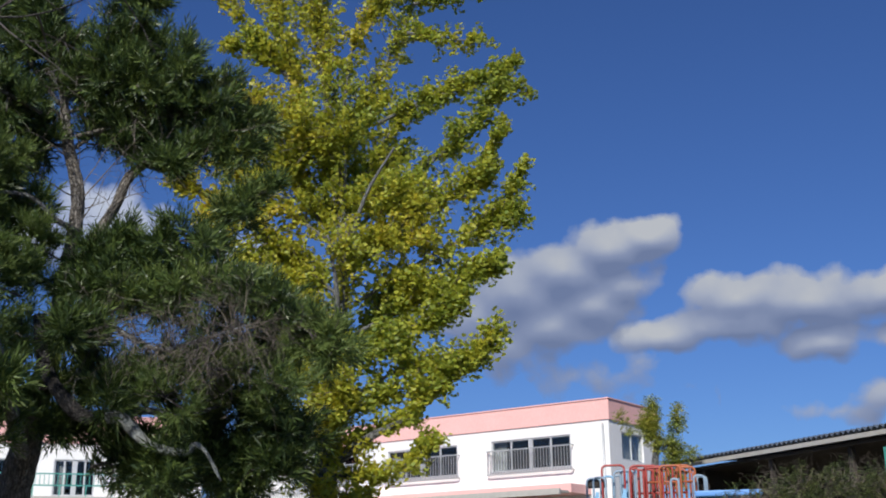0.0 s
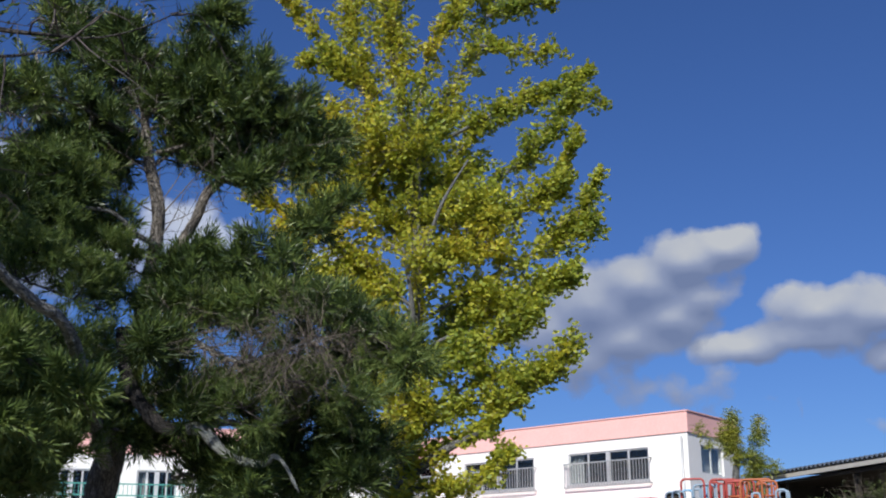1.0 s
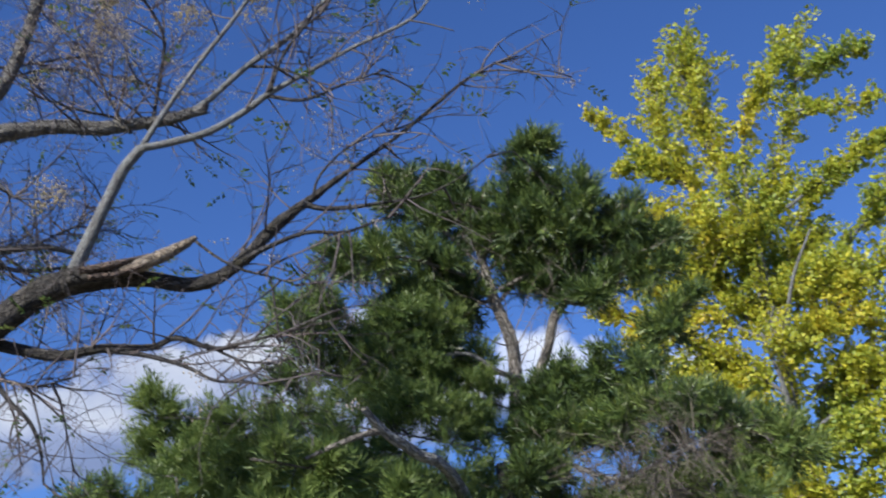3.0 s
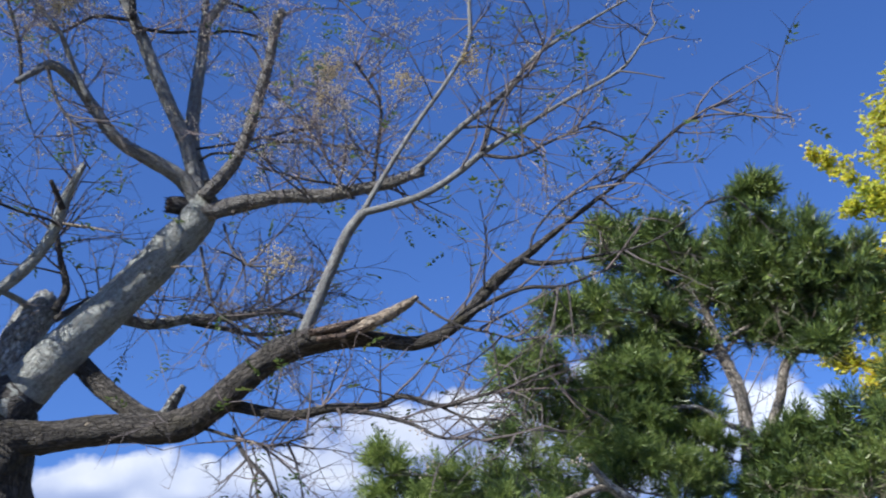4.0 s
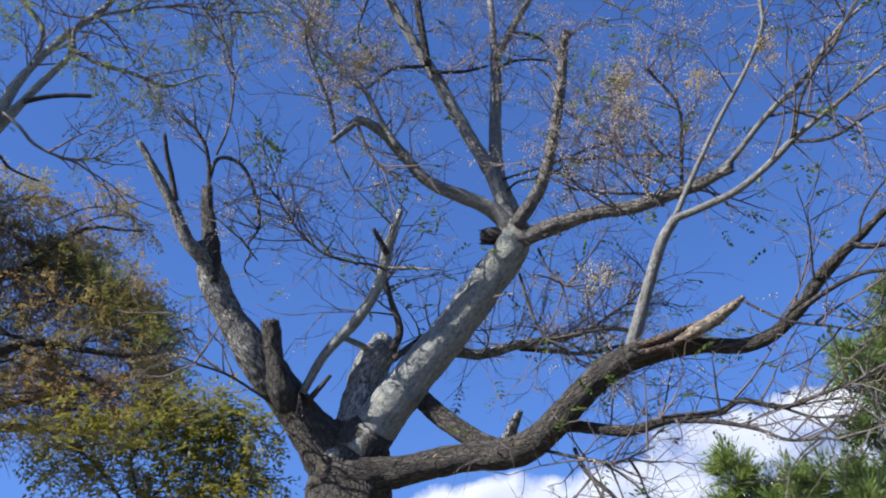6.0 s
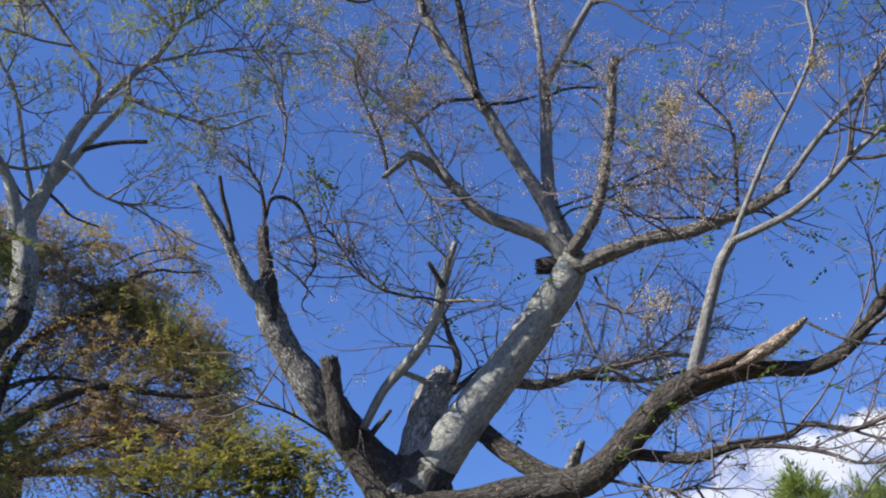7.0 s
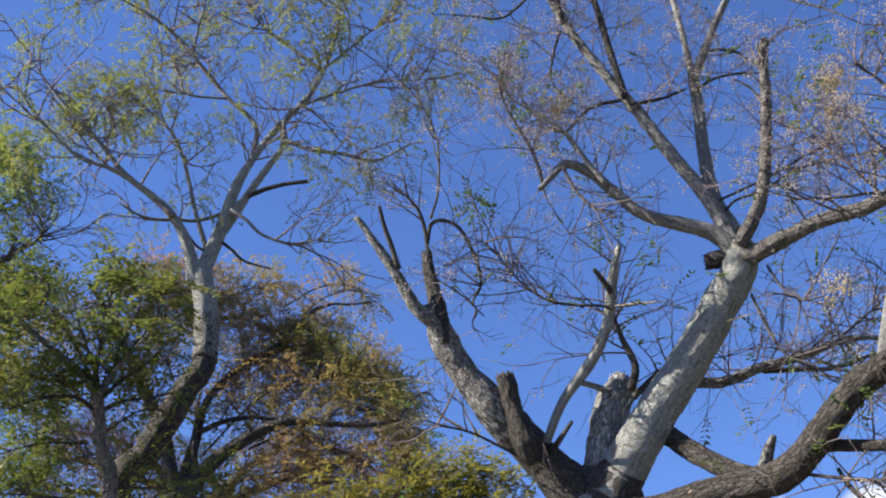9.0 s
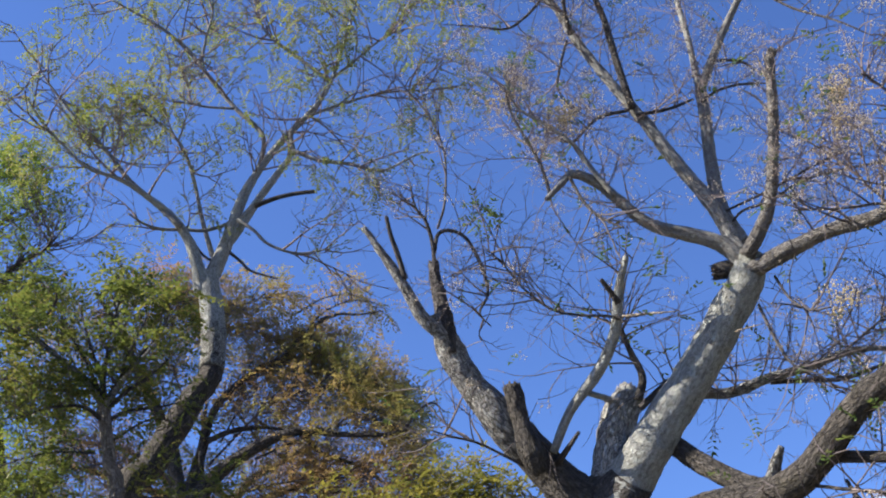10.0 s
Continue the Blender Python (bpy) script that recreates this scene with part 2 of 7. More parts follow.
def thing(name, place, label, category, group="", turn=0.0, kind=""):
    ob = new(name)
    ob.empty_display_size = 0.2
    ob.matrix_world = pose(*place, 0, 0, turn)
    return tagged(ob, label, category, group, kind)


def bevelled(bm_size, bevel):
    """A box of that size, centred, with softened edges."""
    bm = bmesh.new()
    bmesh.ops.create_cube(bm, size=1)
    bmesh.ops.scale(bm, vec=bm_size, verts=bm.verts)
    bmesh.ops.bevel(bm, geom=bm.edges[:], offset=bevel, segments=2, affect="EDGES", profile=0.5)
    return bm


def smoothed(points, per):
    """Catmull-Rom through (x, y, z, r) rows."""
    p = [Vector(q) for q in points]
    p = [p[0] * 2 - p[1]] + p + [p[-1] * 2 - p[-2]]
    out = []
    for i in range(1, len(p) - 2):
        a, b, c, d = p[i - 1:i + 3]
        for k in range(per):
            t = k / per
            out.append(0.5 * (2 * b + (c - a) * t + (2 * a - 5 * b + 4 * c - d) * t * t + (3 * b - a - 3 * c + d) * t ** 3))
    return out + [p[-2]]


def tube(buf, rows, sides=8, knobs=0.0, cap=True, seed=0.0, ragged=0.0):
    """A tapering tube along (x, y, z, r) rows, with knobbly bark if knobs > 0."""
    n = len(rows)
    c = [Vector(q[:3]) for q in rows]
    side = None
    verts, faces = [], []
    along = seed * 1.7
    for i in range(n):
        along += (c[i] - c[max(i - 1, 0)]).length
        d = (c[min(i + 1, n - 1)] - c[max(i - 1, 0)]).normalized()
        if side is None:
            side = d.orthogonal().normalized()
        side = (side - d * side.dot(d)).normalized()
        up = d.cross(side)
        for k in range(sides):
            a = 2 * math.pi * k / sides
            o = side * math.cos(a) + up * math.sin(a)
            r = max(rows[i][3], 0.0004)
            if knobs:
                q = c[i] + o * r
                r *= 1 + knobs * (noise.noise(q * 3.1 + Vector((seed, 0, 0))) + 0.6 * noise.noise(q * 9 + Vector((0, seed, 0))))
                if sides > 15:
                    w = Vector((math.cos(a) * r * 42, math.sin(a) * r * 42, along * 11))
                    r += 0.007 * noise.noise(w) + 0.004 * noise.noise(w * 2.3)
            verts.append(c[i] + o * r + (d * min(r, 0.08) * ragged * noise.noise(Vector((k * 0.83, seed, 0))) if ragged and i == n - 1 else Vector((0, 0, 0))))
            if knobs:
                buf.b.append((math.cos(a) * r, math.sin(a) * r, along))
    for i in range(n - 1):
        for k in range(sides):
            a, b = i * sides + k, i * sides + (k + 1) % sides
            faces.append((a, b, b + sides, a + sides))
    if cap:
        faces.append(tuple(reversed(range(sides))))
        faces.append(tuple((n - 1) * sides + k for k in range(sides)))
    buf.add(verts, faces)


rng = random.Random(11)


def rvec(s=1.0):
    while True:
        v = Vector((rng.uniform(-1, 1), rng.uniform(-1, 1), rng.uniform(-1, 1)))
        if 0.05 < v.length < 1:
            return v.normalized() * s


class Tree:
    """A tree: limbs that are parts, and buffers for its twigs, leaves and fruit."""

    def __init__(self, name, place, label, category, group=""):
        self.ob = thing(name, place, label, category, group)
        self.limbs, self.twig, self.leaf, self.fruit, self.tips = [], Buf(), Buf(), Buf(), []

    def limb(self, rows, material, sides=12, knobs=0.12, name="limb", end=None, per=5):
        """A limb along (x, y, z, r) rows; end: the material of a sawn or broken end."""
        if max(q[3] for q in rows) > 0.05 and len(rows) > 1:
            sides, reach = 32, sum((Vector(p[:3]) - Vector(q[:3])).length for p, q in zip(rows, rows[1:]))
            per = max(per, min(30, int(reach / 0.03 / (len(rows) - 1))))
        s = smoothed(rows, per)
        self.limbs.append(s)
        b = Buf()
        tube(b, s, sides, knobs, True, len(self.limbs) * 3.7, 1.6 if end else 0.0)
        ob = part(name, b, material, self.ob, smooth=True)
        if end:
            e = Buf()
            d = (s[-1].xyz - s[-2].xyz).normalized()
            tip = s[-1].xyz
            r = s[-1][3]
            tube(e, [(*(tip - d * r * 0.3), r * 0.9), (*(tip - d * r * 0.05), r * 0.88), (*(tip + d * r * 0.12), r * 0.70)], sides, 0.2, True, 1.0, 0.9)
            part("cut_end", e, end, ob, "weathered sawn end")
        return s

    def grow(self, at, way, length, radius, depth, droop=0.0, bend=0.26, kids=3, steps=5):
        """One twig with side twigs; its tips are kept for leaves and fruit."""
        p, d = Vector(at), Vector(way).normalized()
        rows, curl = [(*p, radius)], rvec(bend * 0.55)
        for i in range(steps):
            d = (d + curl + rvec(bend * 0.5) + Vector((0, 0, 0.03 - droop))).normalized()
            p = p + d * (length / steps)
            rows.append((*p, radius * (1 - 0.7 * (i + 1) / steps)))
            if depth > 0 and i >= 1 and rng.random() < kids / (steps - 1):
                w = (d * 0.7 + rvec(0.8)).normalized()
                self.grow(p, w, length * rng.uniform(0.4, 0.7), radius * 0.56, depth - 1, droop, bend, kids, max(3, steps - 1))
        tube(self.twig, rows, 4 if radius > 0.005 else 3, 0, False)
        self.tips.append((p, d))

    def twigs(self, rows, count, length, radius, depth=2, lo=0.2, up=0.4, droop=0.0, kids=3, spread=1.0):
        """Twigs along a limb, from the share lo of its length to its end."""
        n = len(rows)
        for _ in range(count):
            f = rng.uniform(lo, 1.0) * (n - 1)
            i = min(int(f), n - 2)
            p = rows[i].xyz.lerp(rows[i + 1].xyz, f - i)
            d = (rows[i + 1].xyz - rows[i].xyz).normalized()
            w = d * 0.6 + rvec(spread) + Vector((0, 0, up))
            self.grow(p, w, length * rng.uniform(0.5, 1.2), radius * rng.uniform(0.6, 1.1), depth, droop, kids=kids)

    def done(self, twig_mat=None, leaf_mat=None, fruit_mat=None, leaf_name="foliage"):
        if self.twig.v:
            part("twig_growth", self.twig, twig_mat, self.ob, kind="stuff")
        if self.leaf.v:
            part(leaf_name, self.leaf, leaf_mat, self.ob, kind="stuff")
        if self.fruit.v:
            part("fruit", self.fruit, fruit_mat, self.ob, "dry tan berries in hanging clusters", kind="stuff")


def blade(buf, p, d, n, length, width):
    """A narrow leaf folded along its midrib: from p along d."""
    s = d.cross(n).normalized() * (width / 2)
    m = p + d * (length * 0.45) - n * (width * 0.12)
    t = p + d * length
    buf.add([p, m + s, t, m - s], [(0, 2, 1), (0, 3, 2)])


def fan_leaf(buf, p, d, n, size):
    """A ginkgo leaf: a notched fan on a short stalk."""
    s = d.cross(n).normalized()
    q = p + d * size * 0.35
    buf.add([q, q + d * size * 0.45 + s * size * 0.62, q + d * size * 0.85 + s * size * 0.30 + n * size * 0.12,
             q + d * size * 0.68, q + d * size * 0.85 - s * size * 0.30 + n * size * 0.12, q + d * size * 0.45 - s * size * 0.62],
            [(0, 1, 2, 3), (0, 3, 4, 5)])


def pinnate(buf, p, d, length, leaflet, pairs=5):
    """A drooping compound leaf with pairs of leaflets."""
    d = d.normalized()
    s = d.cross(Vector((0, 0, 1)))
    s = s.normalized() if s.length > 0.1 else Vector((1, 0, 0))
    for i in range(pairs):
        d = (d + Vector((0, 0, -0.12))).normalized()
        p = p + d * (length / pairs)
        for sg in (-1, 1):
            w = (s * sg + d * 0.6 + rvec(0.35)).normalized()
            blade(buf, p, w, (Vector((0, 0, 1)) + rvec(0.5)).normalized(), leaflet * rng.uniform(0.7, 1.15), leaflet * 0.42)
    blade(buf, p, d, Vector((0, 0, 1)) + rvec(0.4), leaflet, leaflet * 0.42)


OCTA = [(0, 2, 4), (2, 1, 4), (1, 3, 4), (3, 0, 4), (2, 0, 5), (1, 2, 5), (3, 1, 5), (0, 3, 5)]


def berries(buf, stalks, p, count, spread, size):
    """A loose hanging bunch of round fruit on thin stalks."""
    for _ in range(count):
        q = p + Vector((rng.gauss(0, spread), rng.gauss(0, spread), -abs(rng.gauss(0, spread * 1.1))))
        r = size * rng.uniform(0.8, 1.15)
        buf.add([q + Vector(o) * r for o in ((1, 0, 0), (-1, 0, 0), (0, 1, 0), (0, -1, 0), (0, 0, 1.15), (0, 0, -1.15))], OCTA)
        if rng.random() < 0.22:
            tube(stalks, [(*p, 0.0014), (*p.lerp(q, 0.5), 0.0012), (*q, 0.001)], 3, 0, False)


# ---- ground ----
def lift(x, y):
    """The ground rises gently towards the school."""
    t = min(1, max(0, (y - 13) / 12))
    return 1.6 * t * t * (3 - 2 * t)


g = Buf()
xs = [-3000, -600, -120] + [-60 + 4 * i for i in range(31)] + [120, 600, 3000]
for y in xs:
    for x in xs:
        g.v.append((x, y, lift(x, y) + (0.03 * noise.noise(Vector((x, y, 0)) * 0.3) if abs(x) < 100 else 0)))
nx = len(xs)
g.f = [(j * nx + i, j * nx + i + 1, (j + 1) * nx + i + 1, (j + 1) * nx + i) for j in range(nx - 1) for i in range(nx - 1)]
tagged(new("ground", g.mesh("ground", SOIL, True)), "sandy schoolyard ground rising towards the school", "ground", kind="structure")


# ---- clouds: far backdrop ----
def cloud_bank(yaw, elev, puffs, seed, glow=0.62, rough=0.47):
    """A bank of cumulus: a far upright sheet of puffs (x, y, half width, half height, weight) that fade out to clear air."""
    m = bpy.data.materials.new("cloud")
    m.use_nodes = True
    nt = m.node_tree
    nt.nodes.remove(nt.nodes["Principled BSDF"])
    tc = nt.nodes.new("ShaderNodeTexCoord")

    def calc(op, a, c):
        x = nt.nodes.new("ShaderNodeMath")
        x.operation = op
        for k, v in enumerate((a, c)):
            if isinstance(v, (int, float)):
                x.inputs[k].default_value = v
            else:
                nt.links.new(v, x.inputs[k])
        return x.outputs[0]

    def shape(dy):
        """How deep inside the bank's puffs a point dy metres higher lies."""
        sh = nt.nodes.new("ShaderNodeVectorMath")
        sh.inputs[1].default_value = (0, dy, seed)
        nt.links.new(tc.outputs["Object"], sh.inputs[0])
        total = None
        for px, py, rx, ry, w in puffs:
            mp = nt.nodes.new("ShaderNodeMapping")
            mp.inputs["Scale"].default_value = (1 / rx, 1 / ry, 0)
            mp.inputs["Location"].default_value = (-px / rx, -py / ry, 0)
            nt.links.new(sh.outputs[0], mp.inputs[0])
            ln = nt.nodes.new("ShaderNodeVectorMath")
            ln.operation = "LENGTH"
            nt.links.new(mp.outputs[0], ln.inputs[0])
            one = calc("MULTIPLY", calc("SUBTRACT", 1.15, ln.outputs["Value"]), w)
            if total is None:
                total = one
            else:
                x = nt.nodes.new("ShaderNodeMath")
                x.operation = "SMOOTH_MAX"
                nt.links.new(total, x.inputs[0])
                nt.links.new(one, x.inputs[1])
                x.inputs[2].default_value = 0.25
                total = x.outputs[0]
        return total, sh.outputs[0]

    def billow(at, scale, detail, r):
        n = nt.nodes.new("ShaderNodeTexNoise")
        n.inputs["Scale"].default_value, n.inputs["Detail"].default_value, n.inputs["Roughness"].default_value = scale, detail, r
        nt.links.new(at, n.inputs["Vector"])
        return calc("SUBTRACT", n.outputs["Fac"], 0.5)

    (inside, here), (higher, up) = shape(0.0), shape(26.0)
    puff = billow(here, 0.019, 7, rough)
    dens = calc("ADD", inside, calc("MULTIPLY", puff, 1.45))
    alpha = ramp_of(nt, dens, [(0.02, (0, 0, 0)), (0.16, (0.5, 0.5, 0.5)), (0.34, (0.97, 0.97, 0.97))])
    # sunlit tops and shaded bases are painted into the glowing sheet's colour
    relief = calc("ADD", calc("MULTIPLY", calc("SUBTRACT", puff, billow(up, 0.019, 5, rough)), 0.30), calc("MULTIPLY", calc("SUBTRACT", inside, higher), 0.62))
    lit = calc("ADD", relief, 0.45)
    col = ramp_of(nt, lit, [(0.22, (0.30, 0.38, 0.62)), (0.5, (0.46, 0.54, 0.78)), (0.72, (0.72, 0.78, 0.94)), (0.92, (0.95, 0.97, 1.0))])
    em, tr, mx = nt.nodes.new("ShaderNodeEmission"), nt.nodes.new("ShaderNodeBsdfTransparent"), nt.nodes.new("ShaderNodeMixShader")
    em.inputs[1].default_value = glow
    nt.links.new(col, em.inputs[0])
    nt.links.new(alpha, mx.inputs[0])
    nt.links.new(tr.outputs[0], mx.inputs[1])
    nt.links.new(em.outputs[0], mx.inputs[2])
    nt.links.new(mx.outputs[0], nt.nodes["Material Output"].inputs[0])
    b = Buf()
    x0, x1 = min(p[0] - 1.5 * p[2] for p in puffs), max(p[0] + 1.5 * p[2] for p in puffs)
    y0, y1 = min(p[1] - 1.5 * p[3] for p in puffs), max(p[1] + 1.5 * p[3] for p in puffs)
    b.add([(x0, y0, 0), (x1, y0, 0), (x1, y1, 0), (x0, y1, 0)], [(0, 1, 2, 3)])
    ob = new("backdrop", b.mesh("backdrop", m))
    a, e, far = radians(yaw), radians(elev), 1500
    c = Vector((-math.sin(a) * math.cos(e), math.cos(a) * math.cos(e), math.sin(e))) * far
    ob.matrix_world = look(c, c * 2, 0) @ pose(0, 0, 0, 0, 0, 0)
    ob.visible_shadow = False
    return tagged(ob, "white and grey cumulus bank in a blue sky", "clouds", kind="structure")


cloud_bank(-5.55, 13.63, [(112, 88, 46, 28, 0.95), (60, 74, 64, 36, 0.95), (0, 48, 71, 45, 0.95), (-64, 21, 75, 50, 0.85), (-120, -8, 64, 45, 0.7), (79, 28, 56, 26, 0.7), (30, 4, 68, 34, 0.8), (-19, -24, 75, 39, 0.7), (-75, -50, 68, 38, 0.5), (60, -94, 90, 30, 0.22)], 310, 0.49)
cloud_bank(-15.38, 12.53, [(-30, 27, 71, 36, 0.95), (56, 18, 98, 36, 0.95), (158, 21, 98, 34, 0.95), (-124, -14, 71, 24, 0.9), (-38, -2, 105, 30, 0.9), (71, -33, 56, 26, 0.8), (164, -34, 52, 20, 0.6), (142, -106, 56, 20, 0.32), (82, -123, 52, 15, 0.28)], 740, 0.49)
cloud_bank(18.95, 17.05, [(22, 4, 71, 56, 1), (-82, -19, 68, 38, 0.9), (-210, 45, 68, 68, 0.9), (195, -30, 45, 45, 0.5)], 120, 0.62)
cloud_bank(45.51, 16.38, [(15, -22, 64, 52, 1), (120, -15, 128, 64, 1.1), (225, 30, 128, 64, 1.1), (300, 68, 75, 45, 1), (-188, -15, 90, 38, 0.8), (-120, -45, 98, 45, 0.9), (-435, -41, 52, 16, 0.7), (375, 0, 225, 90, 1), (-300, -52, 90, 22, 0.5), (-68, -24, 90, 45, 0.85)], 520, 0.47)

# ---- school building ----
U = radians(-35)


def wall_with_holes(buf, length, z0, z1, holes, thick=0.25):
    """An upright wall along -x from 0, its outside at y = 0, with openings (x0, x1, z0, z1), all one shell."""
    xs = sorted({-length, 0.0, *[h[0] for h in holes], *[h[1] for h in holes]})
    zs = sorted({z0, z1, *[h[2] for h in holes], *[h[3] for h in holes]})
    solid = {(i, k) for i in range(len(xs) - 1) for k in range(len(zs) - 1)
             if not any(h[0] < (xs[i] + xs[i + 1]) / 2 < h[1] and h[2] < (zs[k] + zs[k + 1]) / 2 < h[3] for h in holes)}
    nz = len(zs)

    def at(i, k, back):
        return (i * nz + k) * 2 + back

    verts = [(x, y, z) for x in xs for z in zs for y in (0.0, thick)]
    faces = []
    for i, k in solid:
        faces.append((at(i, k, 0), at(i + 1, k, 0), at(i + 1, k + 1, 0), at(i, k + 1, 0)))
        faces.append((at(i, k, 1), at(i, k + 1, 1), at(i + 1, k + 1, 1), at(i + 1, k, 1)))
        for (di, dk), (a, c) in (((-1, 0), ((0, 1), (0, 0))), ((1, 0), ((1, 0), (1, 1))), ((0, -1), ((0, 0), (1, 0))), ((0, 1), ((1, 1), (0, 1)))):
            if (i + di, k + dk) not in solid:
                p, q = (i + a[0], k + a[1]), (i + c[0], k + c[1])
                faces.append((at(*p, 0), at(*p, 1), at(*q, 1), at(*q, 0)))
    buf.add(verts, faces)


def school_window(parent, x0, x1, z0, z1, panes=4, bars=True, frame_mat=None):
    """A sliding window with a mullion, panes, a curtain behind and a guard rail outside."""
    fm = frame_mat or ALU
    w = new("window")
    w.parent = parent
    f = Buf()
    t = 0.06
    f.box(x0, x1, 0.05, 0.13, z0, z0 + t), f.box(x0, x1, 0.05, 0.13, z1 - t, z1)
    f.box(x0, x0 + t, 0.05, 0.13, z0 + t, z1 - t), f.box(x1 - t, x1, 0.05, 0.13, z0 + t, z1 - t)
    step = (x1 - x0) / panes
    for i in range(1, panes):
        ww = 0.10 if i == panes // 2 else 0.035
        f.box(x0 + i * step - ww, x0 + i * step + ww, 0.045 if ww > 0.05 else 0.06, 0.125, z0 + t, z1 - t)
    part("window_frame", f, fm, w, "grey aluminium frame")
    for i in range(panes):
        p = Buf()
        p.box(x0 + i * step + 0.04, x0 + (i + 1) * step - 0.04, 0.088, 0.094, z0 + t, z1 - t)
        part("pane", p, GLASS, w).visible_shadow = False
    c = Buf()
    n, w0 = 8, (x1 - x0) * (0.16 if bars else 0.3)
    for i in range(n):
        a, b = x0 + w0 * i / n, x0 + w0 * (i + 1) / n
        c.add([(a, 0.3 + 0.03 * (i % 2), z0), (b, 0.3 + 0.03 * ((i + 1) % 2), z0), (b, 0.3 + 0.03 * ((i + 1) % 2), z1), (a, 0.3 + 0.03 * (i % 2), z1)], [(0, 1, 2, 3)])
    part("curtain", c, CURTAIN, w, "grey curtain drawn to one side")
    s = Buf()
    s.box(x0 - 0.05, x1 + 0.05, -0.06, 0.045, z0 - 0.06, z0 - 0.004)
    part("window_sill", s, ALU, w)
    if bars:
        r = Buf()
        zt = z0 + (z1 - z0) * 0.66
        for zz in (zt, z0 - 0.12):
            r.box(x0 - 0.12, x1 + 0.12, -0.22, -0.18, zz - 0.025, zz + 0.025)
        for xx in (x0 - 0.12, x1 + 0.12):
            for zz in (zt, z0 - 0.12):
                r.box(xx - 0.02, xx + 0.02, -0.18, 0.0, zz - 0.02, zz + 0.02)
        part("guard_rail", r, STEEL, w, "grey steel guard rail")
        n = int((x1 - x0) / 0.13)
        bar = Buf()
        bar.box(-0.011, 0.011, -0.214, -0.186, z0 - 0.095, zt - 0.025)
        me = bar.mesh("bar", STEEL)
        for i in range(n + 1):
            ob = part("bar", me, None, w)
            ob.location.x = x0 - 0.08 + (x1 - x0 + 0.16) * i / n
    return w


def school(name, place, turn, length, deep, base, top, band, windows, side_windows, label, canopy=None, frame_mat=None, bars=True):
    """A flat-roofed block with a coloured parapet band; its front is along -x at y = 0."""
    ob = thing(name, place, label, "school building", turn=turn)
    wl = Buf()
    wall_with_holes(wl, length, base, top - band, windows)
    part("wall", wl, PLASTER, ob, "white plastered front wall")
    sd = Buf()
    wall_with_holes(sd, deep, base, top - band, [(-y1, -y0, lo, hi) for y0, y1, lo, hi in side_windows])
    sd.v = [(-y, -x, z) for x, y, z in sd.v if True]
    sd.v = [(x, max(y, 0.254), z) for x, y, z in sd.v]
    part("wall", sd, PLASTER, ob, "white plastered end wall")
    bk = Buf()
    bk.box(-length, -0.25, deep - 0.25, deep, base, top - band), bk.box(-length, -length + 0.25, 0.25, deep - 0.25, base, top - band)
    part("wall", bk, PLASTER, ob)
    pp = Buf()
    e = 0.06
    pp.box(-length - e, e, -e, 0.2, top - band, top), pp.box(-0.2, e, 0.2, deep + e, top - band, top)
    pp.box(-length - e, -length + 0.2, 0.2, deep + e, top - band, top), pp.box(-length + 0.2, -0.2, deep - 0.2, deep + e, top - band, top)
    part("parapet", pp, PINK, ob, "salmon pink parapet band")
    cp = Buf()
    cp.box(-length - 0.1, 0.1, -0.1, 0.24, top + 0.004, top + 0.05), cp.box(-0.24, 0.1, 0.24, deep + 0.1, top + 0.004, top + 0.05)
    part("coping", cp, PINK, ob)
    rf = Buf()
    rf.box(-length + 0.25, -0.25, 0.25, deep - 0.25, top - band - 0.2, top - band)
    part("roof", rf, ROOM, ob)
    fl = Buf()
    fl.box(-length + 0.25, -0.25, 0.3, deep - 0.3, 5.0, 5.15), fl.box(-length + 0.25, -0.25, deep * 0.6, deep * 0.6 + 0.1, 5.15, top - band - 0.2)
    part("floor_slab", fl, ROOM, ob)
    for x0, x1, z0, z1 in windows:
        school_window(ob, x0, x1, z0, z1, 4, bars, frame_mat)
    for y0, y1, z0, z1 in side_windows:
        w = new("window")
        w.parent = ob
        w.matrix_basis = pose(0, 0, 0, 0, 0, 90)
        f = Buf()
        for a, b, c, d in ((y0, y1, z0, z0 + 0.06), (y0, y1, z1 - 0.06, z1), (y0, y0 + 0.06, z0 + 0.06, z1 - 0.06), (y1 - 0.06, y1, z0 + 0.06, z1 - 0.06), ((y0 + y1) / 2 - 0.03, (y0 + y1) / 2 + 0.03, z0 + 0.06, z1 - 0.06)):
            f.box(a, b, 0.06, 0.13, c, d)
        part("window_frame", f, ALU, w)
        p = Buf()
        p.box(y0 + 0.06, y1 - 0.06, 0.09, 0.096, z0 + 0.06, z1 - 0.06)
        part("pane", p, GLASS, w).visible_shadow = False
        cu = Buf()
        cu.box(y0, y1, 0.3, 0.32, z0, z1)
        part("curtain", cu, CURTAIN, w)
    if canopy:
        x0, x1, z = canopy
        b = Buf()
        b.box(x0, x1, -1.6, -0.01, z - 0.12, z + 0.22)
        part("canopy", b, PINK, ob, "salmon pink canopy edge")
        b = Buf()
        n = int((x1 - x0) / 0.16)
        for i in range(n):
            xx = x0 + (x1 - x0) * i / n
            b.box(xx, xx + 0.08, -2.4, -1.605, z - 0.14 , z - 0.06)
        b.box(x0, x1, -2.5, -2.405, z - 0.24, z - 0.02)
        part("awning", b, CREAM, ob, "ribbed cream awning")
    return ob


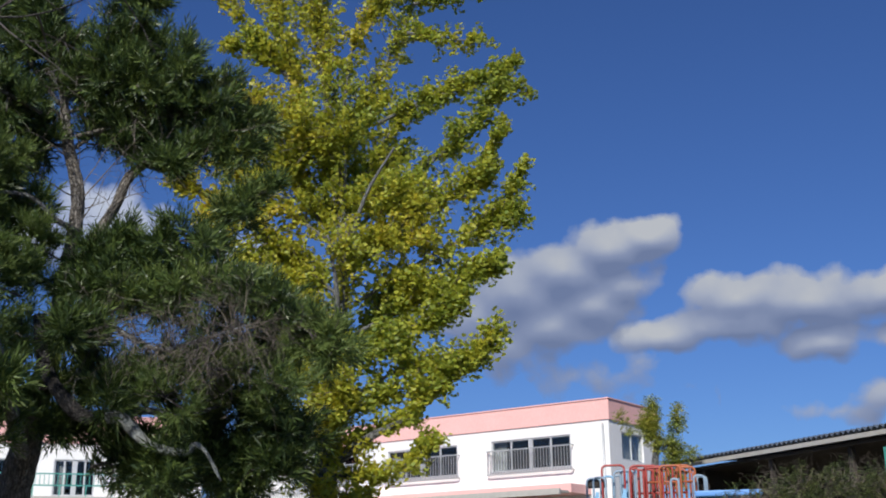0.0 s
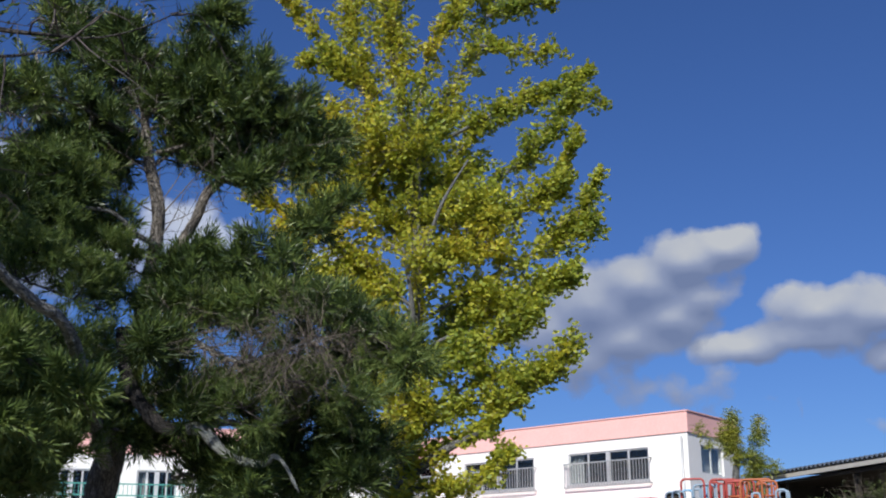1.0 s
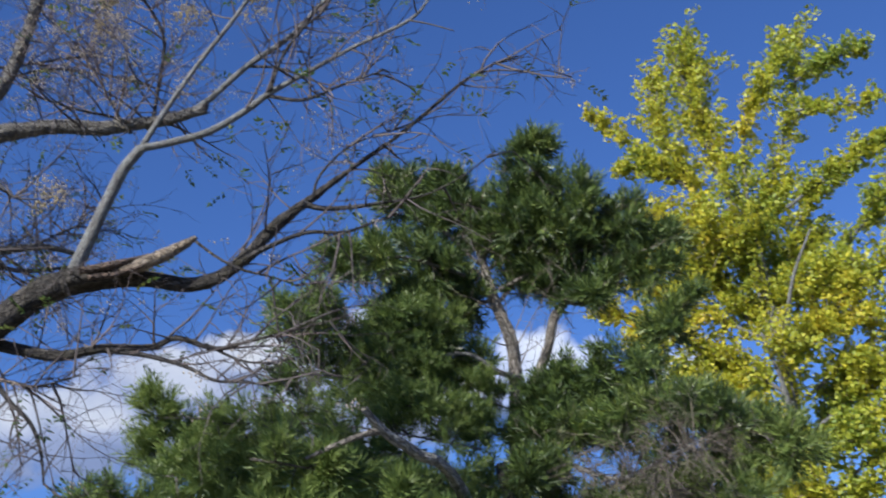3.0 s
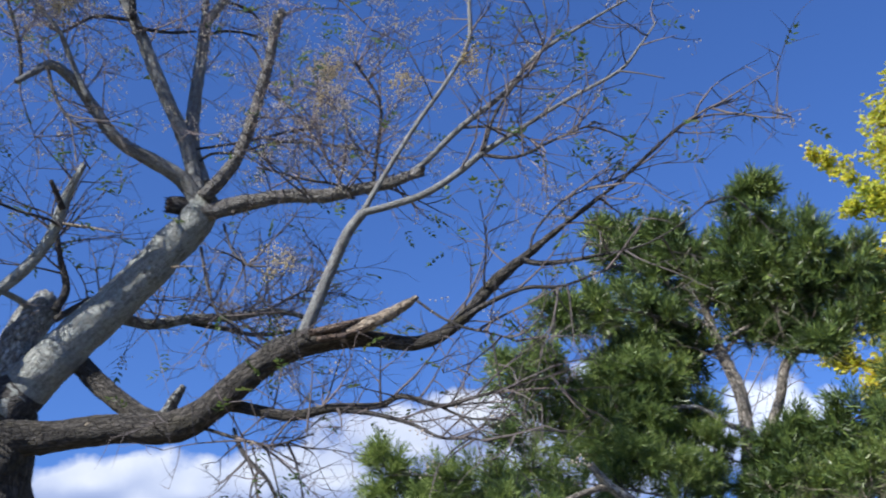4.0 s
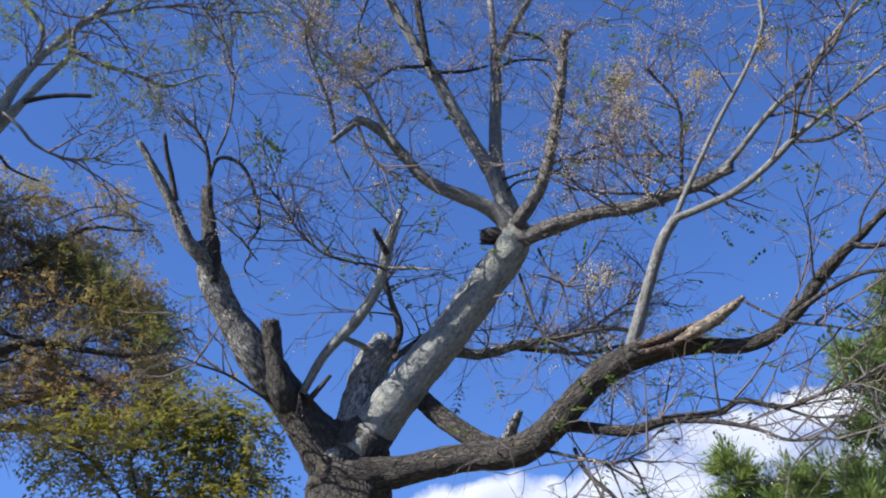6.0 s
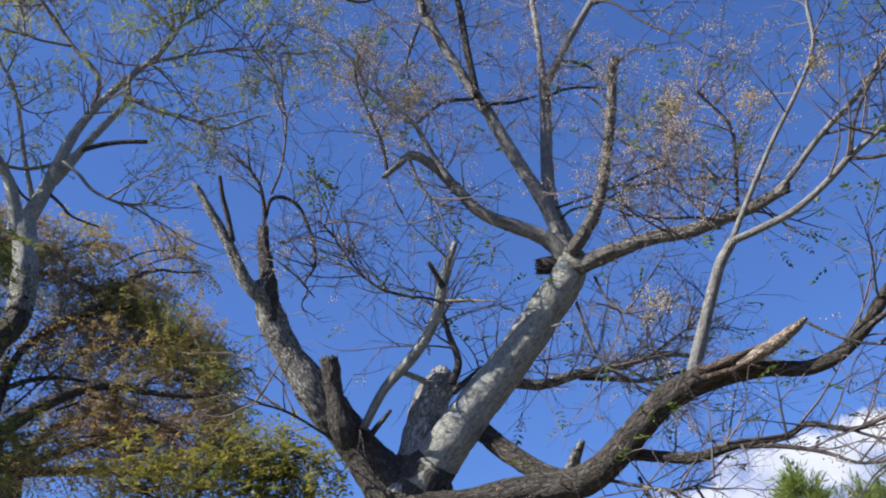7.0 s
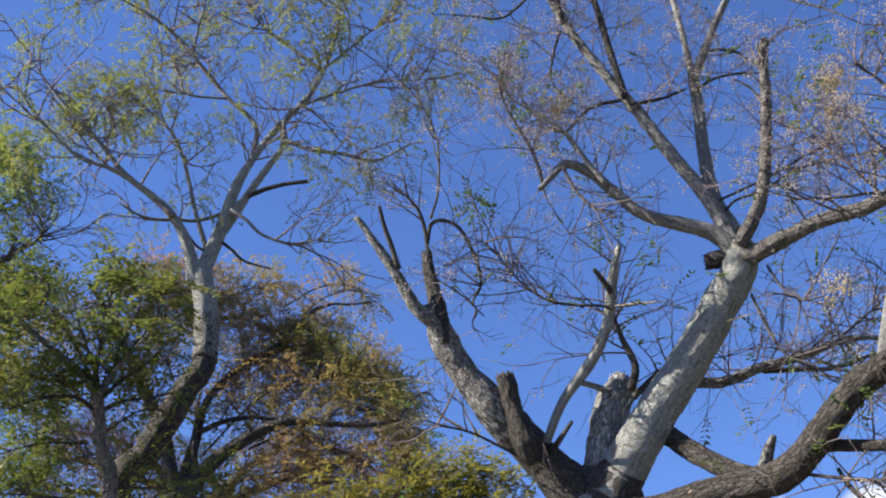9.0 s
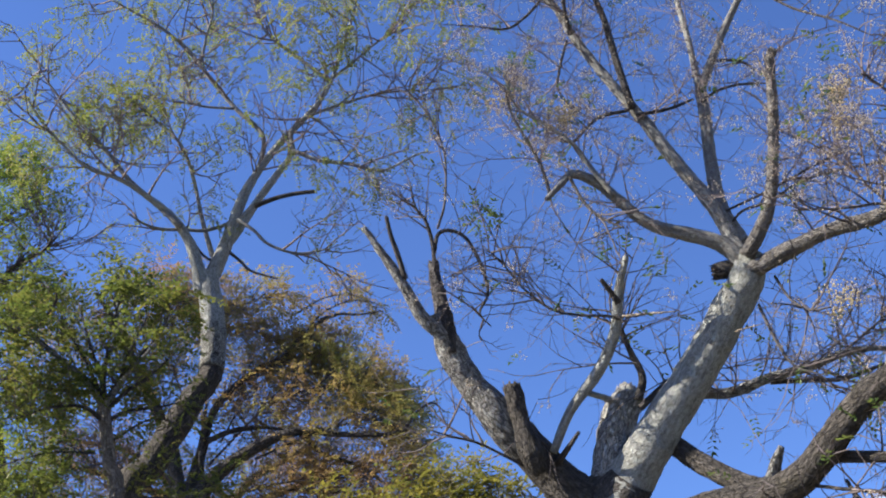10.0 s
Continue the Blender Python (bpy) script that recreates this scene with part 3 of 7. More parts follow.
school("school_building", (5.85, 44.7, 0), -35, 22, 4.3, 1.2, 8.65, 0.80,
       [(-5.55, -1.75, 6.12, 7.40), (-11.1, -7.3, 6.12, 7.40), (-16.6, -12.8, 6.12, 7.40), (-5.55, -1.75, 2.6, 4.2), (-11.1, -7.3, 2.6, 4.2)],
       [(1.05, 2.95, 6.35, 7.45)], "white two-storey school with salmon pink parapet and guard-railed windows", (-14, -0.9, 5.1))
main_school = bpy.data.objects["school_building"]
pipe = Buf()
tube(pipe, [(-0.22, -0.10, 1.3, 0.045), (-0.22, -0.10, 5.0, 0.045), (-0.22, -0.10, 7.7, 0.045)], 8)
part("drainpipe", pipe, ALU, main_school, "pale grey drainpipe", True)
slab_box = Buf()
slab_box.box(-21.5, -14.2, -1.3, -0.004, 4.75, 4.95)
part("balcony", slab_box, CREAM, main_school, "pale balcony slab")
rail = Buf()
rail.box(-21.5, -14.2, -1.28, -1.22, 5.85, 5.92)
part("balcony_rail", rail, ALU, main_school)
slat = Buf()
slat.box(-0.03, 0.03, -1.27, -1.23, 4.954, 5.846)
slat_mesh = slat.mesh("rail_slat", ALU)
for k in range(48):
    part("rail_slat", slat_mesh, None, main_school).location.x = -21.4 + 0.15 * k
wing = school("school_building", (-10.8, 47.8, 0), 18, 14, 6, 1.2, 8.45, 1.1,
              [(-5.9, -4.3, 5.25, 6.7), (-9.4, -7.6, 5.25, 6.7)], [], "white school wing with salmon parapet and a teal balcony rail", None, ALU, False)
bal = Buf()
bal.box(-13.8, -0.5, -1.2, -0.004, 4.85, 5.15)
part("balcony", bal, CREAM, wing, "pale concrete balcony slab")
rail = Buf()
for zz in (5.55, 6.0):
    rail.box(-13.8, -0.5, -1.16, -1.10, zz, zz + 0.05)
part("balcony_rail", rail, TEAL, wing, "teal steel balcony rail")
post = Buf()
post.box(-0.025, 0.025, -1.15, -1.11, 5.154, 5.546)
post_mesh = post.mesh("rail_post", TEAL)
for k in range(14):
    part("rail_post", post_mesh, None, wing).location.x = -13.6 + k
baluster = Buf()
baluster.box(-0.012, 0.012, -1.142, -1.118, 5.604, 5.996)
baluster_mesh = baluster.mesh("baluster", TEAL)
for k in range(74):
    part("baluster", baluster_mesh, None, wing).location.x = -13.5 + 0.17 * k


# ---- play climber, shed ----
def bent(buf, pts, r, sides=8):
    tube(buf, [(*p, r) for p in pts], sides)


def arch(parent, x, y, wide, foot, top, material, r=0.024, label=""):
    # one bent steel tube, an upside-down U
    c = min(0.09, wide * 0.35)
    bow = [(x - wide / 2, y, foot), (x - wide / 2, y, top - c)]
    bow += [(x - wide / 2 + c * (1 - math.cos(a)), y, top - c + c * math.sin(a)) for a in (0.4, 0.8, 1.2, 1.57)]
    bow += [(x + wide / 2 - c * (1 - math.cos(a)), y, top - c + c * math.sin(a)) for a in (1.57, 1.2, 0.8, 0.4)]
    bow += [(x + wide / 2, y, top - c), (x + wide / 2, y, foot)]
    b = Buf()
    bent(b, bow, r)
    return part("arch", b, material, parent, label, True)


climber = thing("play_climber", (3.86, 24.7, 1.6), "playground climber of red, orange and blue bent steel tubes", "playground climber", turn=-9)
for x, y, wide, top, m in ((-1.02, 0.3, 0.30, 2.22, STEEL_BLUE), (-0.88, -0.1, 0.26, 2.20, STEEL_BLUE), (-0.58, 0.0, 0.48, 2.46, RED), (-0.40, 0.5, 0.36, 2.38, STEEL_BLUE), (-0.28, 0.2, 0.30, 2.36, STEEL_BLUE),
                           (-0.05, 0.0, 0.34, 2.44, RED), (0.10, 0.7, 0.50, 2.50, RED), (0.26, 0.1, 0.40, 2.40, RED), (0.48, 0.5, 0.42, 2.46, RED), (0.62, 0.0, 0.44, 2.42, ORANGE), (0.80, 0.6, 0.52, 2.48, ORANGE),
                           (0.70, -0.2, 0.16, 2.12, STEEL_BLUE), (0.95, 0.2, 0.40, 2.40, ORANGE), (1.22, 0.0, 0.22, 2.20, STEEL_BLUE), (1.30, 0.5, 0.20, 2.22, STEEL_BLUE), (-0.72, 0.8, 0.24, 2.30, BLUE), (-0.50, 0.9, 0.20, 2.32, STEEL_BLUE), (-0.18, 0.8, 0.26, 2.40, BLUE), (-0.12, 0.4, 0.16, 2.42, RED),
                           (0.02, 0.35, 0.14, 2.38, RED), (0.16, 0.9, 0.18, 2.44, RED), (0.36, 0.8, 0.16, 2.40, ORANGE), (0.54, 0.9, 0.14, 2.44, ORANGE), (0.88, 0.9, 0.18, 2.42, ORANGE), (1.05, 0.8, 0.16, 2.36, ORANGE)):
    arch(climber, x, y, wide, 0.0, top, m)
for z, x0, x1, y, m in ((1.1, -0.8, 1.1, 0.0, RED), (1.6, -0.8, 1.1, 0.0, ORANGE), (2.1, 0.1, 1.1, 0.25, ORANGE), (1.9, -0.1, 1.0, 0.6, RED)):
    b = Buf()
    bent(b, [(x0, y, z), ((x0 + x1) / 2, y, z), (x1, y, z)], 0.022)
    part("cross_bar", b, m, climber, "", True)
for x, z in ((-0.42, 1.95), (-1.0, 1.9)):
    b = Buf()
    b.add([(x - 0.30, -0.14, 0.5), (x + 0.16, -0.14, 0.5), (x + 0.10, -0.14, z), (x + 0.04, -0.14, z), (x - 0.30, -0.10, 0.5), (x + 0.16, -0.10, 0.5), (x + 0.10, -0.10, z), (x + 0.04, -0.10, z)],
          [(0, 1, 2, 3), (7, 6, 5, 4), (0, 4, 5, 1), (1, 5, 6, 2), (2, 6, 7, 3), (3, 7, 4, 0)])
    part("side_panel", b, BLUE, climber, "light blue tapered panel")
# plain dark box that stands for a small dark eave beside the climber
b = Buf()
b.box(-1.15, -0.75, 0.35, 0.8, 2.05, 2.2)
part("slab_box", b, SHED_SHADED, climber, "small dark eave as a plain box")

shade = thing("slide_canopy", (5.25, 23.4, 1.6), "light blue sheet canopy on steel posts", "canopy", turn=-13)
bm = bevelled((1.3, 1.2, 0.12), 0.03)
bmesh.ops.translate(bm, vec=(0.15, 0, 1.70), verts=bm.verts)
me = bpy.data.meshes.new("canopy_top")
bm.to_mesh(me)
me.materials.append(DEEP_BLUE)
part("canopy_top", me, None, shade)
for x in (-0.4, 0.7):
    for y in (-0.5, 0.5):
        b = Buf()
        bent(b, [(x, y, 0), (x, y, 0.8), (x, y, 1.638)], 0.03)
        part("post", b, STEEL, shade, "", True)

# Open shed: local x runs along the eave, y goes back under the roof
shed = thing("open_shed", (5.63, 27.2, 1.5), "open-fronted shed with corrugated slate-coloured roof", "shed", turn=-65.8)
b = Buf()
n, pitch_w = 127, 0.076
for i in range(n + 1):
    z = 2.89 + 0.032 * (1 if i % 2 else -1)
    for y, up in ((-0.28, 0.0), (5.2, 0.35)):
        for th in (0.0, 0.02):
            b.v.append((-0.3 + i * pitch_w, y, z + up + th))
for i in range(n):
    a, c = i * 4, i * 4 + 4
    b.f += [(a + 1, c + 1, c + 3, a + 3), (a, a + 2, c + 2, c), (a, c, c + 1, a + 1), (a + 2, a + 3, c + 3, c + 2)]
part("roof", b, TIN, shed, "corrugated roof sheet")
b = Buf()
b.box(-0.25, 9.3, -0.27, -0.23, 2.745, 2.835)
part("fascia", b, CREAM, shed, "weathered cream fascia board")
# back wall, left end, soffit and posts carry the shade under the roof as colour
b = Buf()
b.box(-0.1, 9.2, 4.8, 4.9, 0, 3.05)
part("back_wall", b, SHED_SHADED, shed, "boarded back wall, shade in its dark colour")
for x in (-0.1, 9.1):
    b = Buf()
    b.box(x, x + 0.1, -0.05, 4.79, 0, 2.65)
    part("end_wall", b, SHED_SHADED if x < 0 else TEAL, shed)
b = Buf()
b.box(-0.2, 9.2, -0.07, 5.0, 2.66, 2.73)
part("soffit", b, SHED_SHADED, shed, "roof underside, shade in its dark colour")
for x in (0.2, 2.6, 5.0, 7.4):
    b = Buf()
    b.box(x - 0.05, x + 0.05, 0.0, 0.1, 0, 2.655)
    part("post", b, SHED_SHADED, shed)
b = Buf()
b.box(6.2, 7.6, -0.30, -0.22, 1.2, 2.5)
part("side_board", b, TEAL, shed, "teal painted board")

# ---- trees ----
# The old chinaberry, heavily pruned, nearly bare
old = Tree("chinaberry_tree", (-6.35, 3.99, 0.00), "old pruned chinaberry tree, nearly bare, with berry clusters", "tree", "trees in the yard")
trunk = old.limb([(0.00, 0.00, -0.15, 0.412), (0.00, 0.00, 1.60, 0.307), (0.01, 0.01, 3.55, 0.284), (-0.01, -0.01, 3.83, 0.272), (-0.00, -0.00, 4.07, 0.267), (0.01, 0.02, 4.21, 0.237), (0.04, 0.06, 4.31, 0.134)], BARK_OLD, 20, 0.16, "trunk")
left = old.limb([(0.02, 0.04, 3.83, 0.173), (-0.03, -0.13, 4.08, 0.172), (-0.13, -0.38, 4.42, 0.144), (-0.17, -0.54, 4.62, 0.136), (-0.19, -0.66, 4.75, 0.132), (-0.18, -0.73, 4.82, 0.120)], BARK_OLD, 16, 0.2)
old.limb([(-0.14, -0.52, 4.55, 0.128), (-0.13, -0.64, 4.67, 0.129), (-0.17, -0.87, 4.97, 0.113), (-0.18, -1.03, 5.26, 0.095), (-0.14, -1.12, 5.51, 0.073)], BARK_GREY, 16, 0.2)
old.limb([(-0.12, -1.06, 5.23, 0.030), (-0.11, -1.15, 5.35, 0.054), (-0.12, -1.27, 5.46, 0.045), (-0.13, -1.40, 5.71, 0.035), (-0.14, -1.53, 5.92, 0.028), (-0.15, -1.68, 6.14, 0.019)], BARK_GREY, 10, 0.15, end=WOOD_RAW)
old.limb([(-0.11, -1.05, 5.19, 0.030), (-0.12, -1.07, 5.37, 0.061), (-0.13, -1.10, 5.56, 0.055), (-0.15, -1.13, 5.79, 0.047), (-0.15, -1.14, 5.94, 0.039)], BARK_DARK, 10, 0.15, end=WOOD_CUT)
old.limb([(-0.10, -1.39, 5.73, 0.024), (-0.07, -1.45, 5.90, 0.021), (-0.04, -1.51, 6.03, 0.018), (-0.00, -1.56, 6.17, 0.015)], BARK_DARK, 8, 0.1, end=WOOD_CUT)
old.limb([(0.04, -0.52, 4.30, 0.040), (0.04, -0.57, 4.42, 0.081), (0.04, -0.63, 4.65, 0.073), (0.05, -0.67, 4.81, 0.068), (0.06, -0.70, 4.91, 0.064)], BARK_OLD, 14, 0.22, end=WOOD_CUT)
stick = old.limb([(-0.00, -0.39, 4.48, 0.029), (0.14, -0.30, 4.74, 0.036), (0.33, -0.15, 4.98, 0.040), (0.48, -0.07, 5.23, 0.041), (0.58, -0.06, 5.50, 0.035), (0.70, -0.04, 5.70, 0.021)], BARK_PALE, 10, 0.1, end=WOOD_CUT)
old.limb([(0.60, -0.09, 5.38, 0.024), (0.63, -0.17, 5.45, 0.021), (0.67, -0.25, 5.50, 0.015)], BARK_DARK, 8, 0.1, end=WOOD_CUT)
old.limb([(0.01, -0.37, 4.40, 0.023), (0.13, -0.36, 4.45, 0.020), (0.27, -0.33, 4.53, 0.012)], BARK_DARK, 8, 0.1)
old.limb([(0.05, -0.11, 3.98, 0.149), (0.06, -0.02, 4.25, 0.144), (0.06, 0.06, 4.54, 0.129), (0.06, 0.14, 4.78, 0.123), (0.07, 0.21, 4.91, 0.121), (0.04, 0.25, 4.99, 0.094)], BARK_MIXED, 18, 0.3, end=WOOD_CUT)
old.limb([(0.11, 0.16, 4.84, 0.028), (0.13, 0.01, 4.88, 0.024), (0.14, -0.16, 4.90, 0.020)], BARK_PALE, 8, 0.15, end=WOOD_CUT)
old.limb([(0.10, -0.03, 4.07, 0.171), (0.23, 0.11, 4.33, 0.149), (0.39, 0.28, 4.62, 0.143), (0.60, 0.51, 5.00, 0.136), (0.78, 0.67, 5.31, 0.129), (0.91, 0.78, 5.52, 0.124), (0.98, 0.81, 5.73, 0.100)], BARK_PALE, 20, 0.10)
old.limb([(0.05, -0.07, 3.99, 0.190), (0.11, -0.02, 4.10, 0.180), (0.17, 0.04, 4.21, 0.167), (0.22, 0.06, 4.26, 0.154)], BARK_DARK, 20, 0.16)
old.limb([(0.18, 0.05, 4.23, 0.157), (0.24, 0.10, 4.32, 0.154), (0.31, 0.16, 4.43, 0.148), (0.36, 0.19, 4.49, 0.144)], BARK_PALE, 20, 0.10)
m1 = old.limb([(0.95, 0.77, 5.67, 0.068), (0.91, 0.65, 5.82, 0.059), (0.83, 0.47, 5.91, 0.053), (0.70, 0.22, 6.03, 0.046), (0.63, 0.04, 6.24, 0.041), (0.58, -0.11, 6.41, 0.038), (0.53, -0.28, 6.48, 0.032), (0.52, -0.40, 6.35, 0.022), (0.51, -0.51, 6.22, 0.019)], BARK_SMOOTH, 12, 0.12, end=WOOD_CUT)
m1b = old.limb([(0.69, -0.05, 6.23, 0.022), (0.64, -0.19, 6.50, 0.019), (0.62, -0.30, 6.70, 0.016), (0.55, -0.48, 6.89, 0.013), (0.49, -0.67, 7.06, 0.010), (0.49, -0.75, 7.36, 0.007)], BARK_SMOOTH, 8, 0.08)
m1c = old.limb([(0.60, -0.35, 6.39, 0.014), (0.70, -0.33, 6.12, 0.012), (0.81, -0.28, 5.92, 0.011), (0.95, -0.19, 5.76, 0.007)], BARK_DARK, 6, 0.05)
m1d = old.limb([(0.48, -0.46, 6.29, 0.014), (0.49, -0.51, 6.52, 0.013), (0.48, -0.61, 6.76, 0.011), (0.47, -0.71, 7.00, 0.008), (0.48, -0.75, 7.25, 0.005)], BARK_DARK, 6, 0.05)
m2 = old.limb([(0.95, 0.77, 5.74, 0.066), (0.90, 0.65, 6.15, 0.054), (0.80, 0.47, 6.59, 0.049), (0.70, 0.29, 7.06, 0.044), (0.59, 0.08, 7.53, 0.038), (0.52, -0.10, 7.94, 0.032), (0.49, -0.21, 8.24, 0.029), (0.41, -0.41, 8.51, 0.022), (0.33, -0.63, 8.72, 0.015)], BARK_SMOOTH, 12, 0.10)
m2b = old.limb([(0.75, 0.20, 7.07, 0.030), (0.75, 0.13, 7.49, 0.029), (0.77, 0.06, 7.93, 0.026), (0.77, -0.02, 8.27, 0.021), (0.81, -0.05, 8.61, 0.014)], BARK_DARK, 10, 0.10)
m2c = old.limb([(0.73, 0.18, 7.06, 0.015), (0.50, 0.04, 7.12, 0.014), (0.30, -0.09, 7.00, 0.010), (0.13, -0.16, 7.15, 0.005)], BARK_DARK, 6, 0.05)
m2d = old.limb([(0.60, -0.17, 7.84, 0.019), (0.68, -0.24, 8.00, 0.017), (0.76, -0.30, 8.22, 0.014)], BARK_DARK, 6, 0.05)
m2e = old.limb([(0.51, -0.31, 8.30, 0.014), (0.49, -0.50, 8.03, 0.012), (0.47, -0.68, 7.86, 0.010), (0.41, -0.95, 7.86, 0.007), (0.38, -1.18, 7.83, 0.003)], BARK_DARK, 6, 0.05)
m2f = old.limb([(0.54, -0.17, 7.83, 0.014), (0.43, -0.20, 7.62, 0.012), (0.34, -0.18, 7.46, 0.009), (0.33, -0.03, 7.28, 0.005)], BARK_DARK, 6, 0.05)
m3 = old.limb([(0.96, 0.79, 5.81, 0.060), (0.86, 0.75, 6.20, 0.052), (0.82, 0.78, 6.60, 0.048), (0.81, 0.83, 7.07, 0.046), (0.78, 0.88, 7.52, 0.042)], BARK_SMOOTH, 12, 0.1)
m3a = old.limb([(0.77, 0.87, 7.43, 0.030), (0.72, 0.91, 7.98, 0.026), (0.65, 0.94, 8.53, 0.023), (0.60, 0.98, 9.00, 0.018)], BARK_SMOOTH, 8, 0.08)
m3b = old.limb([(0.79, 0.89, 7.46, 0.039), (0.98, 1.03, 7.87, 0.032), (1.17, 1.16, 8.21, 0.029), (1.33, 1.24, 8.47, 0.025), (1.46, 1.29, 8.78, 0.018)], BARK_SMOOTH, 10, 0.08)
m3c = old.limb([(1.17, 1.15, 8.18, 0.016), (1.36, 1.20, 8.04, 0.012), (1.58, 1.27, 7.70, 0.010), (1.83, 1.35, 7.39, 0.008), (2.05, 1.41, 7.06, 0.005)], BARK_DARK, 6, 0.05)
m3d = old.limb([(0.95, 0.92, 7.60, 0.012), (0.97, 1.17, 7.65, 0.011), (0.94, 1.34, 7.63, 0.007)], BARK_DARK, 6, 0.05)
m4 = old.limb([(1.04, 0.73, 5.66, 0.055), (1.23, 0.84, 5.95, 0.045), (1.35, 0.88, 6.30, 0.041), (1.46, 0.91, 6.75, 0.038), (1.54, 0.90, 7.07, 0.037), (1.61, 0.89, 7.14, 0.034)], BARK_BROWN, 12, 0.1, end=WOOD_RAW)
m5 = old.limb([(0.95, 0.77, 5.58, 0.071), (1.10, 0.83, 5.59, 0.061), (1.29, 0.93, 5.62, 0.056), (1.52, 1.06, 5.64, 0.052), (1.77, 1.19, 5.61, 0.049), (2.00, 1.29, 5.62, 0.043), (2.20, 1.36, 5.62, 0.040), (2.44, 1.45, 5.67, 0.031)], BARK_BROWN, 14, 0.16, end=WOOD_CUT)
m5a = old.limb([(2.33, 1.43, 5.67, 0.024), (2.46, 1.47, 5.75, 0.021), (2.69, 1.58, 5.99, 0.020), (2.99, 1.72, 6.23, 0.018), (3.23, 1.81, 6.50, 0.014), (3.59, 1.94, 6.69, 0.011), (3.92, 2.04, 6.82, 0.006)], BARK_SMOOTH, 8, 0.06)
m5b = old.limb([(2.68, 1.61, 6.01, 0.011), (2.90, 1.63, 5.93, 0.009), (3.14, 1.66, 5.77, 0.007), (3.28, 1.62, 5.63, 0.004)], BARK_DARK, 6, 0.05)
m5c = old.limb([(2.02, 1.19, 5.49, 0.009), (1.89, 1.16, 5.74, 0.008), (1.74, 1.11, 6.07, 0.008), (1.58, 1.04, 6.34, 0.006), (1.42, 0.97, 6.53, 0.005)], BARK_DARK, 6, 0.05)
m5d = old.limb([(2.10, 1.32, 5.61, 0.013), (2.18, 1.28, 5.86, 0.012), (2.25, 1.24, 6.19, 0.012), (2.19, 1.10, 6.44, 0.009), (2.20, 1.01, 6.46, 0.006)], BARK_DARK, 6, 0.05)
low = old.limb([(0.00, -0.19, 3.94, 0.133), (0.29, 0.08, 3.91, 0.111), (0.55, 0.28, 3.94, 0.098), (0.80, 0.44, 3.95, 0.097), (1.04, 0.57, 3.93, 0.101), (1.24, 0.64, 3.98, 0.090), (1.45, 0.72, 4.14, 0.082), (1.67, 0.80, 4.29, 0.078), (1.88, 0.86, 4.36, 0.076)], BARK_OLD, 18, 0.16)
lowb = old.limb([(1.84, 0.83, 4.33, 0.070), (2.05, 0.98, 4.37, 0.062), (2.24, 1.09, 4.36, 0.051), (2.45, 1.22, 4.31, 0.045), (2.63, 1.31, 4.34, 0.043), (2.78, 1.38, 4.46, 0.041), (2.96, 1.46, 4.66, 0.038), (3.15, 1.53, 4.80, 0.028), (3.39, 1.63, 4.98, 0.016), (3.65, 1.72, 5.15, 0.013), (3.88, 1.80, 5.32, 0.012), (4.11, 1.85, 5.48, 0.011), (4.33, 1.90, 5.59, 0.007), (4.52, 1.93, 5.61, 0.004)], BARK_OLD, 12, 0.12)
old.limb([(1.90, 0.82, 4.35, 0.067), (2.05, 0.89, 4.37, 0.062), (2.19, 0.95, 4.39, 0.051), (2.32, 1.00, 4.40, 0.035)], BARK_OLD, 16, 0.45, "broken_limb", WOOD_CUT)
for rows in ([(2.03, 0.76, 4.35, 0.019), (2.16, 0.85, 4.38, 0.024), (2.30, 0.96, 4.43, 0.016), (2.37, 0.99, 4.45, 0.007)], [(2.08, 0.78, 4.30, 0.016), (2.21, 0.87, 4.32, 0.021), (2.31, 0.94, 4.36, 0.018), (2.37, 0.97, 4.39, 0.008)]):
    old.limb(rows, WOOD_CUT, 8, 0.5, "splinter")
old.limb([(2.21, 0.91, 4.35, 0.029), (2.33, 0.99, 4.40, 0.048), (2.44, 1.06, 4.46, 0.044), (2.54, 1.11, 4.52, 0.033), (2.59, 1.13, 4.55, 0.019)], WOOD_RAW, 16, 0.35, "splinter", WOOD_RAW)
old.limb([(0.55, 0.31, 3.99, 0.036), (0.66, 0.25, 3.95, 0.025)], WOOD_RAW, 8, 0.3, "knot_scar")
old.limb([(0.92, 0.59, 5.10, 0.007), (1.05, 0.58, 5.06, 0.006), (1.20, 0.60, 5.02, 0.003)], WOOD_RAW, 6, 0.2, "splinter")
old.limb([(0.61, -0.08, 5.27, 0.010), (0.75, 0.00, 5.23, 0.009), (0.94, 0.13, 5.17, 0.004)], WOOD_RAW, 6, 0.1, "splinter")
old.limb([(0.99, 0.54, 3.95, 0.058), (1.06, 0.54, 4.03, 0.039), (1.13, 0.53, 4.10, 0.029), (1.20, 0.52, 4.15, 0.018)], BARK_GREY, 12, 0.15)
old.limb([(0.94, 0.84, 5.68, 0.078), (0.88, 0.73, 5.66, 0.069), (0.81, 0.61, 5.64, 0.059)], BARK_DARK, 12, 0.3, end=WOOD_CUT)
old.limb([(1.87, 0.85, 4.35, 0.042), (1.97, 0.88, 4.58, 0.040), (2.08, 0.91, 4.83, 0.037), (2.19, 0.94, 5.06, 0.035), (2.30, 0.97, 5.19, 0.032)], BARK_SMOOTH, 10, 0.08)
